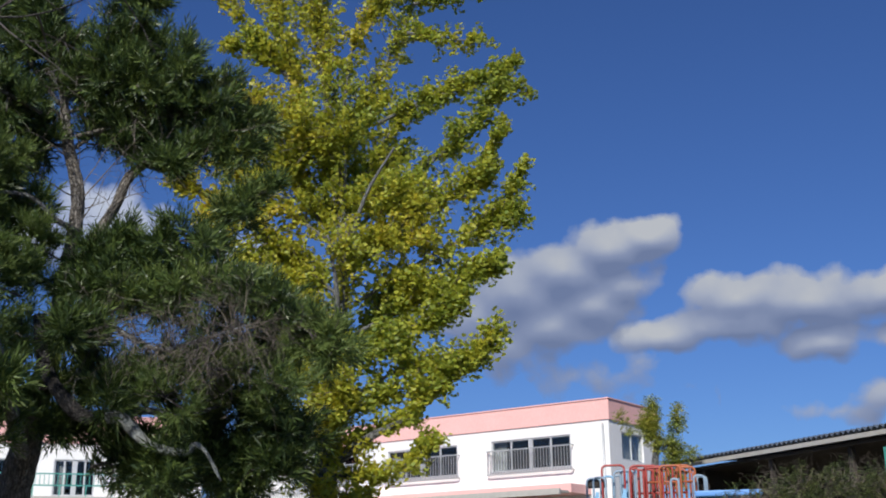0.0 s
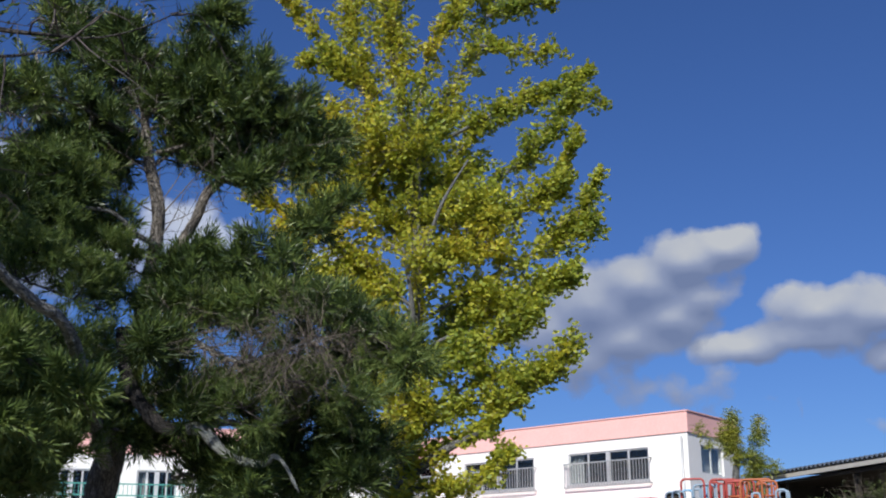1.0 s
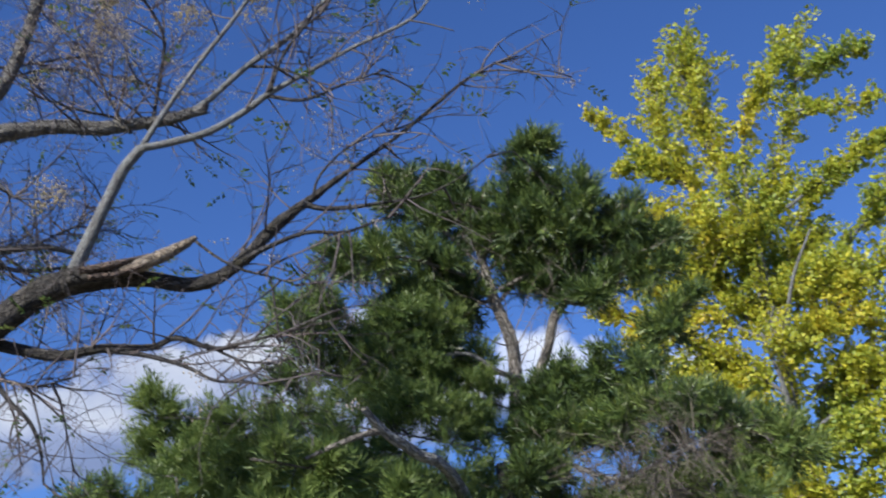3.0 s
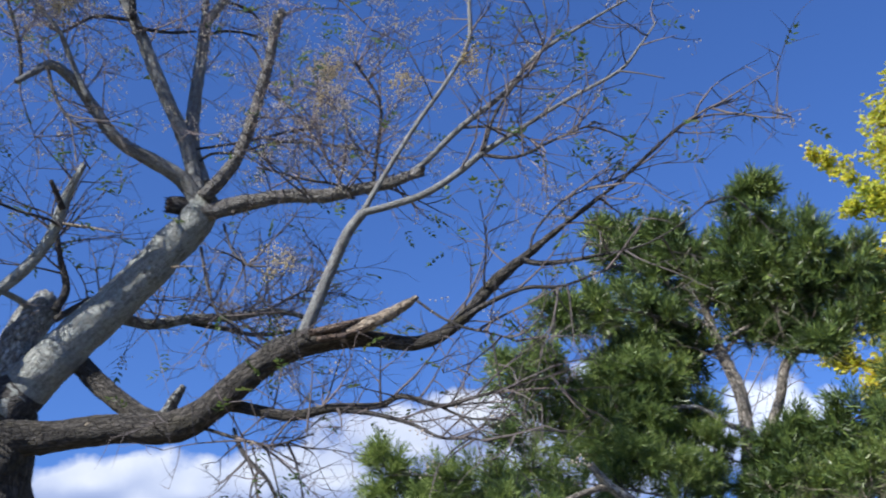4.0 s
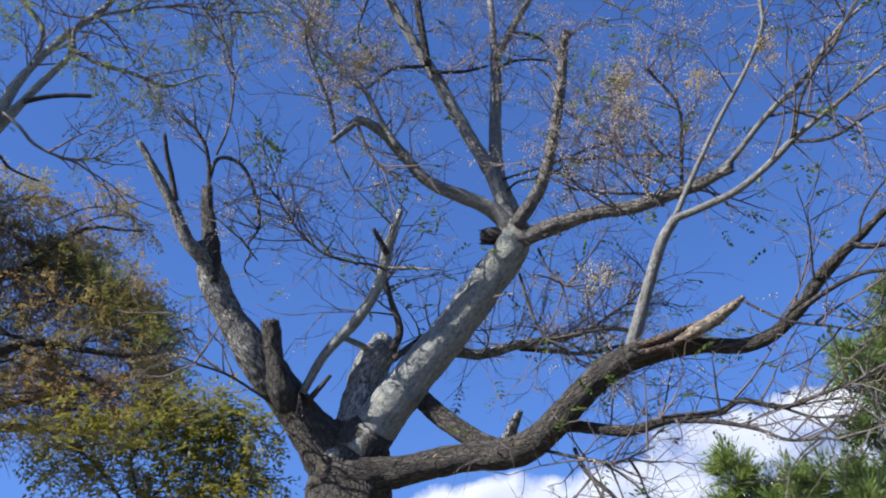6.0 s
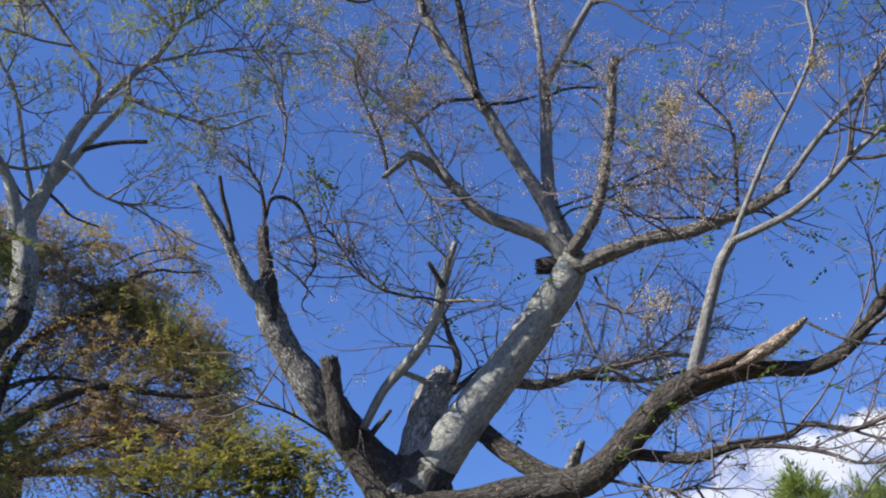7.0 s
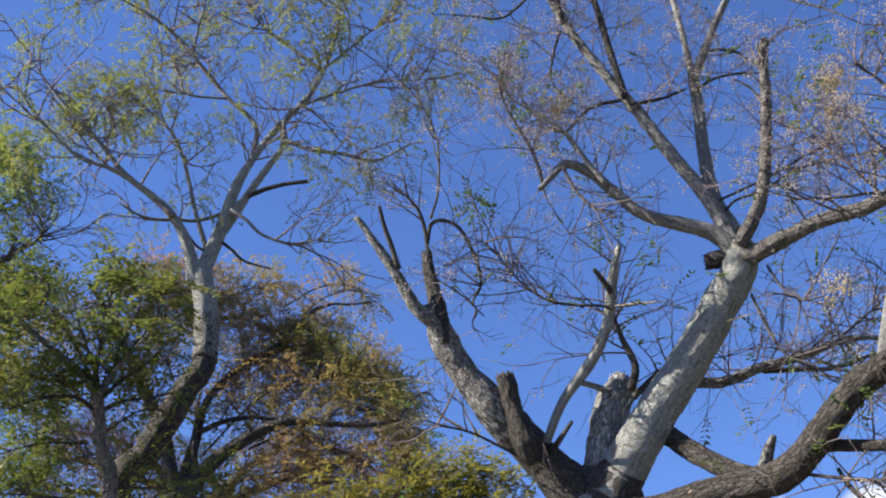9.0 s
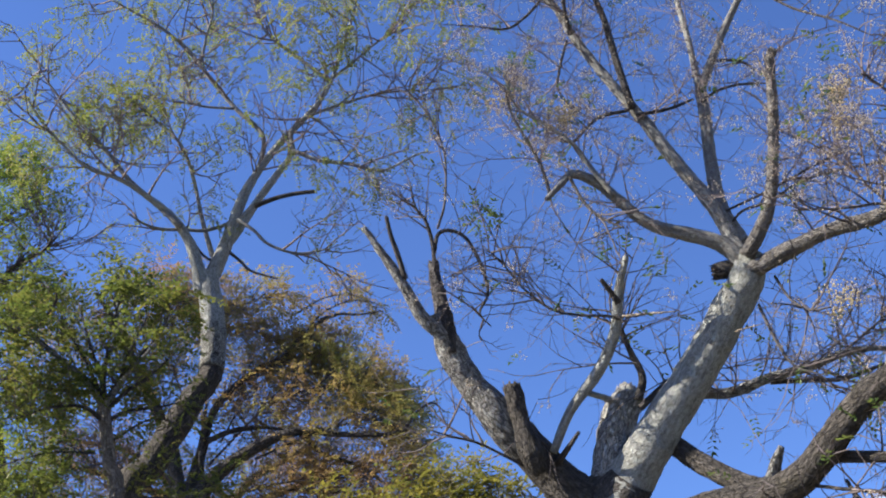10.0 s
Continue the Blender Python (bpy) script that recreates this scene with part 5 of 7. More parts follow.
rust = Tree("autumn_tree", (-11.82, 2.06, 0.00), "broad tree with rusty and olive autumn foliage", "tree", "trees in the yard")
rust.limb([(0.00, 0.00, -0.15, 0.217), (0.00, 0.00, 2.50, 0.162), (0.00, 0.01, 5.55, 0.150), (0.01, 0.08, 5.85, 0.133)], BARK_DARK, 12, 0.12, "trunk")
rust.limb([(0.01, 0.05, 5.74, 0.109), (0.20, 0.39, 6.20, 0.082), (0.43, 0.82, 6.50, 0.061), (0.65, 1.16, 6.58, 0.046), (0.91, 1.58, 6.48, 0.031), (1.22, 2.07, 6.44, 0.021), (1.41, 2.20, 6.60, 0.017), (1.60, 2.32, 6.65, 0.012), (1.76, 2.39, 6.49, 0.007)], BARK_DARK, 9, 0.1)
rust.limb([(0.01, 0.08, 5.80, 0.081), (-0.05, 0.21, 6.49, 0.059), (-0.10, 0.35, 7.08, 0.041), (-0.11, 0.73, 7.56, 0.029), (-0.04, 1.33, 7.99, 0.019), (-0.04, 1.61, 8.43, 0.014), (0.09, 2.24, 8.53, 0.008)], BARK_DARK, 8, 0.1)
rust.limb([(0.00, 0.03, 5.74, 0.095), (-0.15, -0.13, 6.63, 0.074), (-0.33, -0.48, 7.43, 0.056), (-0.49, -0.78, 8.13, 0.037), (-0.64, -1.07, 8.63, 0.021)], BARK_DARK, 8, 0.1)
for rows in ([(0.04, 0.24, 6.59, 0.034), (0.10, 0.51, 6.73, 0.030), (0.17, 0.82, 6.78, 0.025), (0.24, 1.06, 6.75, 0.015)], [(0.04, 0.23, 6.00, 0.043), (0.04, 0.20, 6.32, 0.036), (0.04, 0.20, 6.72, 0.030), (0.04, 0.22, 7.07, 0.015)], [(0.02, 1.03, 7.70, 0.026), (0.01, 1.38, 8.16, 0.024), (0.02, 1.74, 8.46, 0.019), (0.01, 2.04, 8.52, 0.014), (0.03, 2.38, 8.62, 0.008)], [(-0.03, 1.21, 8.21, 0.016), (0.03, 1.43, 8.12, 0.019), (0.07, 1.58, 7.90, 0.016), (0.10, 1.68, 7.71, 0.008)], [(0.29, 1.25, 6.73, 0.030), (0.26, 1.52, 6.51, 0.025), (0.29, 1.92, 6.40, 0.020), (0.32, 2.31, 6.16, 0.013)]):
    rust.limb(rows, BARK_DARK, 7, 0.08)
leafy(rust, [(0.02, 0.11, 6.32, 0.249), (-0.08, 0.47, 7.22, 0.360), (-0.11, 1.07, 7.76, 0.340), (-0.12, 1.64, 8.00, 0.209)], BARK_DARK, 1170, leaflet=0.042, full=0.5)
leafy(rust, [(0.05, 0.29, 6.32, 0.249), (0.19, 0.87, 7.02, 0.356), (0.36, 1.49, 7.30, 0.362), (0.55, 2.05, 7.29, 0.231), (0.64, 2.29, 7.14, 0.131)], BARK_DARK, 1430, leaflet=0.042, full=0.5)
leafy(rust, [(0.16, 0.77, 6.40, 0.252), (0.52, 1.44, 6.67, 0.285), (0.88, 1.99, 6.72, 0.252), (1.17, 2.27, 6.36, 0.154)], BARK_DARK, 910, leaflet=0.042, full=0.5)
leafy(rust, [(-0.24, 0.35, 7.57, 0.201), (-0.32, 0.27, 8.21, 0.309), (-0.32, 0.60, 8.58, 0.281), (-0.28, 1.09, 8.80, 0.179)], BARK_DARK, 910, leaflet=0.042, full=0.5)
leafy(rust, [(-0.10, 1.34, 8.11, 0.104), (-0.15, 1.65, 8.58, 0.178), (-0.14, 2.10, 8.82, 0.182), (-0.16, 2.45, 8.71, 0.110)], BARK_DARK, 286, leaflet=0.042, full=0.5)
leafy(rust, [(0.08, 0.43, 5.94, 0.246), (0.42, 1.09, 6.07, 0.277), (0.79, 1.74, 6.06, 0.245), (1.12, 2.14, 6.11, 0.182)], BARK_DARK, 910, leaflet=0.042, full=0.5)
leafy(rust, [(-0.52, -0.07, 6.78, 0.261), (-0.74, -0.43, 7.70, 0.339), (-0.94, -0.66, 8.38, 0.280), (-1.07, -0.36, 9.16, 0.219)], BARK_DARK, 910, leaflet=0.042, full=0.5)
leafy(rust, [(-0.54, -0.22, 6.23, 0.254), (-0.86, -0.70, 6.57, 0.292), (-1.15, -1.22, 6.49, 0.292)], BARK_DARK, 780, leaflet=0.042, full=0.5)
leafy(rust, [(-0.55, -0.31, 5.83, 0.281), (-0.57, 0.58, 5.91, 0.289), (-0.47, 1.62, 6.03, 0.264), (-0.33, 2.55, 6.20, 0.236)], BARK_DARK, 650, leaflet=0.042, full=0.5)
leafy(rust, [(-0.88, 0.71, 7.46, 0.279), (-0.75, 1.26, 6.87, 0.309), (-0.51, 2.05, 6.72, 0.274)], BARK_DARK, 780, leaflet=0.042, full=0.5)
leafy(rust, [(-0.49, 0.09, 7.21, 0.266), (-0.70, -0.13, 8.03, 0.345), (-0.85, -0.01, 8.76, 0.323), (-0.92, 0.49, 9.23, 0.222)], BARK_DARK, 780, leaflet=0.042, full=0.5)
leafy(rust, [(-0.51, 0.52, 6.84, 0.265), (-0.56, 0.91, 7.65, 0.381), (-0.55, 1.48, 7.87, 0.354), (-0.51, 2.06, 7.93, 0.251)], BARK_DARK, 780, leaflet=0.042, full=0.5)
leafy(rust, [(0.17, 1.55, 7.11, 0.198), (0.40, 2.03, 7.07, 0.264), (0.60, 2.37, 6.81, 0.195), (0.72, 2.50, 6.30, 0.159)], BARK_DARK, 780, leaflet=0.042, full=0.5)
leafy(rust, [(-0.95, -1.16, 6.83, 0.293), (-1.06, -1.41, 7.42, 0.334), (-1.18, -1.82, 7.71, 0.303)], BARK_DARK, 650, leaflet=0.042, full=0.5)
leafy(rust, [(-0.83, -0.14, 5.94, 0.256), (-0.88, 0.22, 6.46, 0.298), (-0.87, 0.76, 6.30, 0.300)], BARK_DARK, 650, leaflet=0.042, full=0.5)
leafy(rust, [(-1.33, -0.90, 7.91, 0.315), (-1.46, -1.30, 8.55, 0.321), (-1.57, -1.67, 8.88, 0.252)], BARK_DARK, 650, leaflet=0.042, full=0.5)
leafy(rust, [(-1.26, -0.28, 8.61, 0.290), (-1.32, -0.02, 9.19, 0.299), (-1.31, 0.61, 8.77, 0.299)], BARK_DARK, 780, leaflet=0.042, full=0.5)
leafy(rust, [(-0.24, 0.83, 7.64, 0.204), (-0.17, 1.36, 7.91, 0.242), (-0.11, 1.78, 7.94, 0.244), (-0.04, 2.19, 7.66, 0.208)], BARK_DARK, 910, leaflet=0.042, full=0.5)
leafy(rust, [(-0.10, 1.35, 7.35, 0.202), (0.06, 1.87, 7.49, 0.272), (0.22, 2.31, 7.26, 0.237), (0.31, 2.55, 6.95, 0.167)], BARK_DARK, 910, leaflet=0.042, full=0.5)
leafy(rust, [(-0.36, 0.27, 8.23, 0.207), (-0.36, 0.76, 8.30, 0.280), (-0.35, 1.20, 8.13, 0.246)], BARK_DARK, 780, leaflet=0.042, full=0.5)
leafy(rust, [(-0.00, 0.95, 6.14, 0.253), (0.27, 1.65, 6.05, 0.284), (0.54, 2.23, 6.07, 0.252), (0.77, 2.61, 6.09, 0.157)], BARK_DARK, 910, leaflet=0.042, full=0.5)
leafy(rust, [(-0.33, 1.26, 8.53, 0.107), (-0.21, 1.67, 8.82, 0.163), (-0.10, 2.01, 8.86, 0.163), (-0.01, 2.28, 8.73, 0.126)], BARK_DARK, 208, leaflet=0.042, full=0.5)
rust.done(TWIG_DARK, LEAF_RUST)

olive = Tree("autumn_tree", (-9.93, 1.21, 0.00), "leafy olive green tree among the autumn trees", "tree", "trees in the yard")
olive.limb([(-0.00, -0.00, -0.15, 0.097), (-0.00, -0.00, 2.24, 0.072), (-0.00, -0.01, 4.98, 0.067), (-0.01, -0.12, 5.50, 0.061), (-0.02, -0.18, 5.82, 0.058), (-0.03, -0.23, 6.10, 0.055)], BARK_PINE, 10, 0.08, "trunk")
olive.limb([(-0.02, -0.22, 6.04, 0.035), (0.09, -0.09, 6.30, 0.024), (0.22, 0.13, 6.62, 0.016), (0.34, 0.24, 6.88, 0.008)], BARK_GREY, 7, 0.08)
olive.limb([(-0.02, -0.22, 6.04, 0.035), (0.06, -0.44, 6.27, 0.023), (0.14, -0.77, 6.47, 0.017), (0.23, -1.09, 6.61, 0.010)], BARK_GREY, 7, 0.08)
olive.limb([(-0.02, -0.21, 6.05, 0.031), (-0.10, -0.26, 6.48, 0.024), (-0.15, -0.16, 6.95, 0.017), (-0.23, -0.28, 7.42, 0.008)], BARK_GREY, 7, 0.08)
for rows in ([(-0.02, -0.21, 6.02, 0.027), (-0.01, -0.35, 6.25, 0.022), (-0.00, -0.60, 6.42, 0.018), (0.00, -0.94, 6.69, 0.014), (0.03, -1.22, 6.93, 0.008)], [(-0.02, -0.21, 6.05, 0.025), (-0.04, -0.34, 6.32, 0.018), (-0.05, -0.50, 6.60, 0.014), (-0.06, -0.76, 6.93, 0.010)], [(-0.02, -0.21, 6.05, 0.024), (0.00, -0.28, 6.31, 0.018), (0.02, -0.42, 6.64, 0.014), (0.05, -0.57, 7.03, 0.008)], [(-0.02, -0.21, 6.02, 0.025), (0.05, -0.13, 6.25, 0.018), (0.13, -0.07, 6.58, 0.014), (0.21, 0.05, 6.92, 0.008)], [(-0.02, -0.20, 6.02, 0.025), (0.06, -0.05, 6.19, 0.018), (0.16, 0.16, 6.36, 0.014), (0.25, 0.34, 6.58, 0.008)], [(-0.02, -0.19, 5.91, 0.023), (0.07, -0.00, 6.00, 0.018), (0.17, 0.23, 6.02, 0.012), (0.26, 0.42, 6.06, 0.008)], [(-0.02, -0.21, 5.90, 0.023), (0.06, -0.41, 5.99, 0.017), (0.14, -0.70, 5.91, 0.013), (0.23, -0.97, 5.73, 0.007)]):
    olive.limb(rows, BARK_DARK, 7, 0.08)
    olive.twigs(olive.limbs[-1], 10, 0.4, 0.006, 1, 0.3, 0.2, kids=2)
leafy(olive, [(-0.02, -0.23, 6.10, 0.105), (0.06, -0.09, 6.37, 0.212), (0.16, 0.18, 6.78, 0.216), (0.24, 0.30, 7.13, 0.165)], BARK_DARK, 480, leaflet=0.064, full=0.4)
leafy(olive, [(-0.02, -0.23, 6.10, 0.105), (0.02, -0.54, 6.33, 0.209), (0.06, -0.93, 6.60, 0.235), (0.13, -1.28, 6.63, 0.180)], BARK_DARK, 480, leaflet=0.064, full=0.4)
leafy(olive, [(-0.02, -0.23, 6.10, 0.105), (-0.09, -0.25, 6.66, 0.216), (-0.16, -0.19, 7.20, 0.195), (-0.21, -0.10, 7.57, 0.143)], BARK_DARK, 400, leaflet=0.064, full=0.4)
leafy(olive, [(-0.04, -0.36, 6.15, 0.131), (0.08, -0.87, 6.14, 0.204), (0.23, -1.31, 6.12, 0.198)], BARK_DARK, 360, leaflet=0.064, full=0.4)
leafy(olive, [(-0.01, -0.12, 5.72, 0.129), (0.13, 0.20, 5.92, 0.208), (0.28, 0.54, 5.78, 0.155)], BARK_DARK, 140, leaflet=0.064, full=0.4)
leafy(olive, [(-0.03, -0.25, 5.60, 0.153), (0.04, -0.65, 5.53, 0.200), (0.13, -1.01, 5.35, 0.194)], BARK_DARK, 280, leaflet=0.064, full=0.4)
leafy(olive, [(-0.00, -0.02, 5.19, 0.151), (0.16, 0.40, 5.17, 0.201), (0.32, 0.73, 5.04, 0.174)], BARK_DARK, 280, leaflet=0.064, full=0.4)
leafy(olive, [(-0.03, -0.30, 5.07, 0.174), (-0.06, -0.77, 5.09, 0.196), (-0.07, -1.13, 5.06, 0.193)], BARK_DARK, 240, leaflet=0.064, full=0.4)
leafy(olive, [(-0.57, -0.88, 7.05, 0.168), (-0.56, -0.76, 7.45, 0.171), (-0.57, -1.15, 7.52, 0.170), (-0.57, -1.45, 7.34, 0.139)], BARK_DARK, 320, leaflet=0.064, full=0.4)
olive.done(TWIG_DARK, LEAF_GREEN)

bare = Tree("bare_tree", (-14.65, 3.20, 0.00), "nearly bare purple-brown tree behind the autumn trees", "tree", "trees in the yard")
bare.limb([(-0.00, -0.01, -0.15, 0.219), (-0.00, -0.03, 2.91, 0.163), (-0.01, -0.06, 6.47, 0.151), (-0.00, -0.01, 6.86, 0.115)], BARK_DARK, 10, 0.1, "trunk")
for rows in ([(0.00, 0.00, 6.71, 0.084), (-0.11, -0.53, 6.93, 0.061), (-0.20, -1.13, 7.15, 0.046), (-0.29, -1.88, 7.35, 0.030), (-0.33, -2.54, 7.45, 0.019)], [(-0.00, -0.00, 6.78, 0.076), (0.06, 0.68, 7.14, 0.055), (0.14, 1.30, 7.42, 0.036), (0.24, 1.94, 7.53, 0.020)], [(-0.00, -0.00, 6.78, 0.076), (-0.03, 0.30, 7.31, 0.055), (0.00, 0.84, 7.68, 0.036), (-0.01, 1.18, 7.89, 0.020)], [(0.00, 0.00, 6.71, 0.076), (-0.08, -0.75, 6.75, 0.053), (-0.12, -1.56, 6.85, 0.033), (-0.12, -2.27, 6.86, 0.018)], [(-0.11, -0.53, 6.93, 0.053), (-0.25, -1.00, 7.50, 0.039), (-0.39, -1.53, 7.75, 0.027), (-0.50, -2.05, 7.82, 0.015)], [(0.00, 0.00, 6.71, 0.076), (0.20, 0.81, 6.79, 0.054), (0.42, 1.54, 6.85, 0.035), (0.69, 2.27, 6.91, 0.019)]):
    bare.limb(rows, BARK_DARK, 7, 0.08)
    bare.twigs(bare.limbs[-1], 60, 0.75, 0.010, 2, 0.15, 0.3, kids=3)
bare.done(TWIG_PURPLE)

lime = Tree("green_tree", (-13.00, 0.13, 0.00), "bright green tree at the yard's edge", "tree", "trees in the yard")
lime.limb([(0.00, 0.00, -0.15, 0.316), (0.00, 0.00, 2.66, 0.235), (0.00, 0.00, 5.91, 0.218), (-0.00, -0.06, 6.70, 0.193), (0.00, -0.39, 7.65, 0.152), (0.02, -0.82, 8.79, 0.116)], BARK_DARK, 12, 0.12, "trunk")
lime.limb([(0.00, -0.47, 7.78, 0.086), (0.10, -0.31, 8.36, 0.061), (0.20, -0.22, 8.79, 0.045), (0.30, -0.09, 9.00, 0.031), (0.40, 0.14, 9.15, 0.021), (0.51, 0.31, 9.36, 0.014)], BARK_DARK, 8, 0.1)
lime.twigs(lime.limbs[-1], 40, 0.8, 0.012, 2, 0.2, 0.2, kids=3)
leafy(lime, [(0.02, -0.82, 8.79, 0.205), (0.10, -0.51, 9.28, 0.349), (0.20, -0.26, 9.78, 0.321), (0.30, 0.11, 10.05, 0.217)], BARK_DARK, 600, full=0.62)
leafy(lime, [(0.02, -0.90, 9.26, 0.209), (0.11, -0.75, 9.99, 0.321), (0.20, -0.41, 10.36, 0.254), (0.30, -0.24, 10.60, 0.146)], BARK_DARK, 500, full=0.62)
leafy(lime, [(0.01, -0.60, 8.21, 0.202), (0.15, -0.14, 8.52, 0.308), (0.30, 0.22, 8.65, 0.240)], BARK_DARK, 500, full=0.62)
leafy(lime, [(0.00, -0.46, 7.35, 0.196), (0.15, 0.03, 7.27, 0.327), (0.32, 0.53, 7.19, 0.261)], BARK_DARK, 400, full=0.62)
leafy(lime, [(0.00, -0.33, 6.53, 0.190), (0.15, 0.16, 6.39, 0.316), (0.32, 0.65, 6.18, 0.252)], BARK_DARK, 400, full=0.62)
leafy(lime, [(0.03, -1.07, 8.74, 0.203), (0.10, -1.78, 9.20, 0.405), (0.19, -2.33, 9.52, 0.403)], BARK_DARK, 600, full=0.62)
lime.done(TWIG_DARK, LEAF_BRIGHT)

gold = Tree("yellow_tree", (-8.84, 3.48, 0.00), "small tree with bright yellow-green leaves", "tree", "trees in the yard")
gold.limb([(0.00, 0.00, -0.15, 0.131), (0.00, 0.01, 1.70, 0.097), (0.01, 0.03, 3.78, 0.090), (0.01, 0.03, 4.15, 0.069), (0.03, 0.08, 4.53, 0.047)], BARK_GREY, 10, 0.1, "trunk")
leafy(gold, [(0.02, 0.06, 4.29, 0.092), (0.18, 0.25, 4.57, 0.164), (0.34, 0.45, 4.85, 0.166), (0.51, 0.66, 5.04, 0.096)], BARK_DARK, 315, full=0.85)
leafy(gold, [(0.03, 0.07, 4.20, 0.115), (0.27, 0.38, 4.37, 0.186), (0.51, 0.65, 4.50, 0.140), (0.69, 0.79, 4.33, 0.069)], BARK_DARK, 385, full=0.85)
leafy(gold, [(0.00, 0.01, 4.38, 0.116), (0.03, -0.10, 4.79, 0.187), (0.18, 0.10, 5.08, 0.166), (0.35, 0.32, 5.07, 0.095)], BARK_DARK, 315, full=0.85)
leafy(gold, [(-0.03, -0.06, 4.28, 0.138), (-0.04, -0.38, 4.61, 0.206), (-0.04, -0.73, 4.78, 0.181)], BARK_DARK, 350, full=0.85)
leafy(gold, [(0.06, 0.15, 4.15, 0.115), (0.45, 0.41, 4.10, 0.158), (0.87, 0.69, 4.09, 0.089)], BARK_DARK, 245, full=0.85)
leafy(gold, [(0.06, 0.16, 4.79, 0.145), (0.35, 0.40, 4.92, 0.121), (0.62, 0.58, 4.96, 0.095), (0.90, 0.76, 4.79, 0.070)], BARK_DARK, 196, full=0.85)
gold.done(TWIG_DARK, LEAF_YELLOW)


# The ginkgo: spurs of fan leaves along straight side branches
def ginkgo_bough(tree, rows, count, thick=0.03):
    s = smoothed(rows, 4)
    bough_wood(tree, s, BARK_SMOOTH, thick)
    for p, w, ln in sprays(s, max(4, count // 26), 0.08, 0.25, 0.7):
        tip = p + w * ln * 1.15
        tube(tree.twig, [(*p, 0.009), (*p.lerp(tip, 0.5), 0.006), (*tip, 0.003)], 3, 0, False)
        spurs = 6
        for k in range(spurs):
            c = p.lerp(tip, 0.12 + 0.9 * k / (spurs - 1)) + rvec(0.035)
            for _ in range(rng.randint(4, 8)):
                d = (rvec() + Vector((0, 0, -0.3))).normalized()
                fan_leaf(tree.leaf, c + d * 0.02, d, (Vector((0, 0, 1)) + rvec(0.9)).normalized(), rng.uniform(0.046, 0.074))


ginkgo = Tree("ginkgo_tree", (-1.93, 15.88, 0.23), "tall ginkgo tree with yellow-green autumn leaves", "tree", "trees in the yard")
ginkgo.limb([(0.00, 0.00, -0.15, 0.260), (0.00, 0.00, 1.06, 0.193), (0.00, 0.00, 2.35, 0.179), (0.07, 0.01, 3.02, 0.154), (0.14, 0.02, 4.15, 0.127), (0.22, 0.02, 5.39, 0.115), (0.27, 0.03, 6.52, 0.100), (0.12, 0.01, 7.60, 0.076), (-0.10, -0.01, 9.00, 0.056), (-0.31, -0.04, 10.47, 0.038), (-0.40, -0.05, 11.60, 0.019)], BARK_GREY, 14, 0.08, "trunk")
ginkgo.limb([(0.08, 0.01, 2.96, 0.094), (0.36, -0.09, 3.16, 0.080), (0.69, -0.20, 3.36, 0.060), (1.16, -0.30, 3.57, 0.033)], BARK_GREY, 9, 0.08)
ginkgo_bough(ginkgo, [(0.27, 0.03, 6.52, 0.126), (0.71, 0.07, 7.60, 0.214), (1.10, 0.10, 8.23, 0.238), (1.63, 0.11, 8.61, 0.217), (2.50, 0.11, 8.86, 0.196), (3.06, 0.08, 8.66, 0.129)], 2100)
ginkgo_bough(ginkgo, [(0.76, 0.07, 8.15, 0.173), (1.63, 0.11, 8.63, 0.196), (2.50, 0.11, 8.96, 0.174), (2.87, 0.09, 9.11, 0.113)], 1300)
ginkgo_bough(ginkgo, [(0.20, 0.02, 7.32, 0.256), (0.66, 0.20, 8.78, 0.396), (1.19, 0.37, 10.02, 0.430), (1.47, 0.51, 11.22, 0.371)], 2400)
ginkgo_bough(ginkgo, [(1.20, 0.10, 9.68, 0.177), (1.82, 0.12, 9.57, 0.199), (2.39, 0.11, 9.52, 0.154)], 800)
ginkgo_bough(ginkgo, [(1.30, 0.10, 10.18, 0.179), (1.92, 0.12, 10.36, 0.224), (2.37, 0.11, 10.43, 0.156)], 800)
ginkgo_bough(ginkgo, [(0.50, 0.05, 6.52, 0.168), (1.27, 0.00, 7.24, 0.254), (1.91, -0.08, 7.73, 0.275), (2.35, -0.19, 8.22, 0.254), (2.58, -0.30, 8.53, 0.169)], 2100)
ginkgo_bough(ginkgo, [(2.32, 0.11, 7.25, 0.127), (2.50, -0.09, 7.61, 0.152), (2.64, -0.30, 7.93, 0.109)], 600)
ginkgo_bough(ginkgo, [(0.42, 0.05, 5.99, 0.208), (1.43, -0.06, 6.68, 0.354), (2.10, -0.22, 6.93, 0.310), (2.39, -0.39, 7.15, 0.185)], 2300)
ginkgo_bough(ginkgo, [(2.21, 0.11, 6.23, 0.150), (2.66, -0.15, 6.79, 0.174), (2.94, -0.42, 7.27, 0.098)], 850)
ginkgo_bough(ginkgo, [(0.42, 0.05, 5.31, 0.206), (1.59, -0.02, 6.03, 0.351), (2.42, -0.16, 6.40, 0.308), (2.81, -0.31, 6.56, 0.183)], 2300)
ginkgo_bough(ginkgo, [(1.82, 0.12, 5.72, 0.165), (2.19, -0.14, 5.73, 0.203), (2.57, -0.40, 5.80, 0.144)], 750)
ginkgo_bough(ginkgo, [(0.34, 0.04, 4.81, 0.204), (1.17, -0.07, 5.23, 0.284), (1.82, -0.22, 5.47, 0.262), (2.49, -0.39, 5.80, 0.160)], 2100)
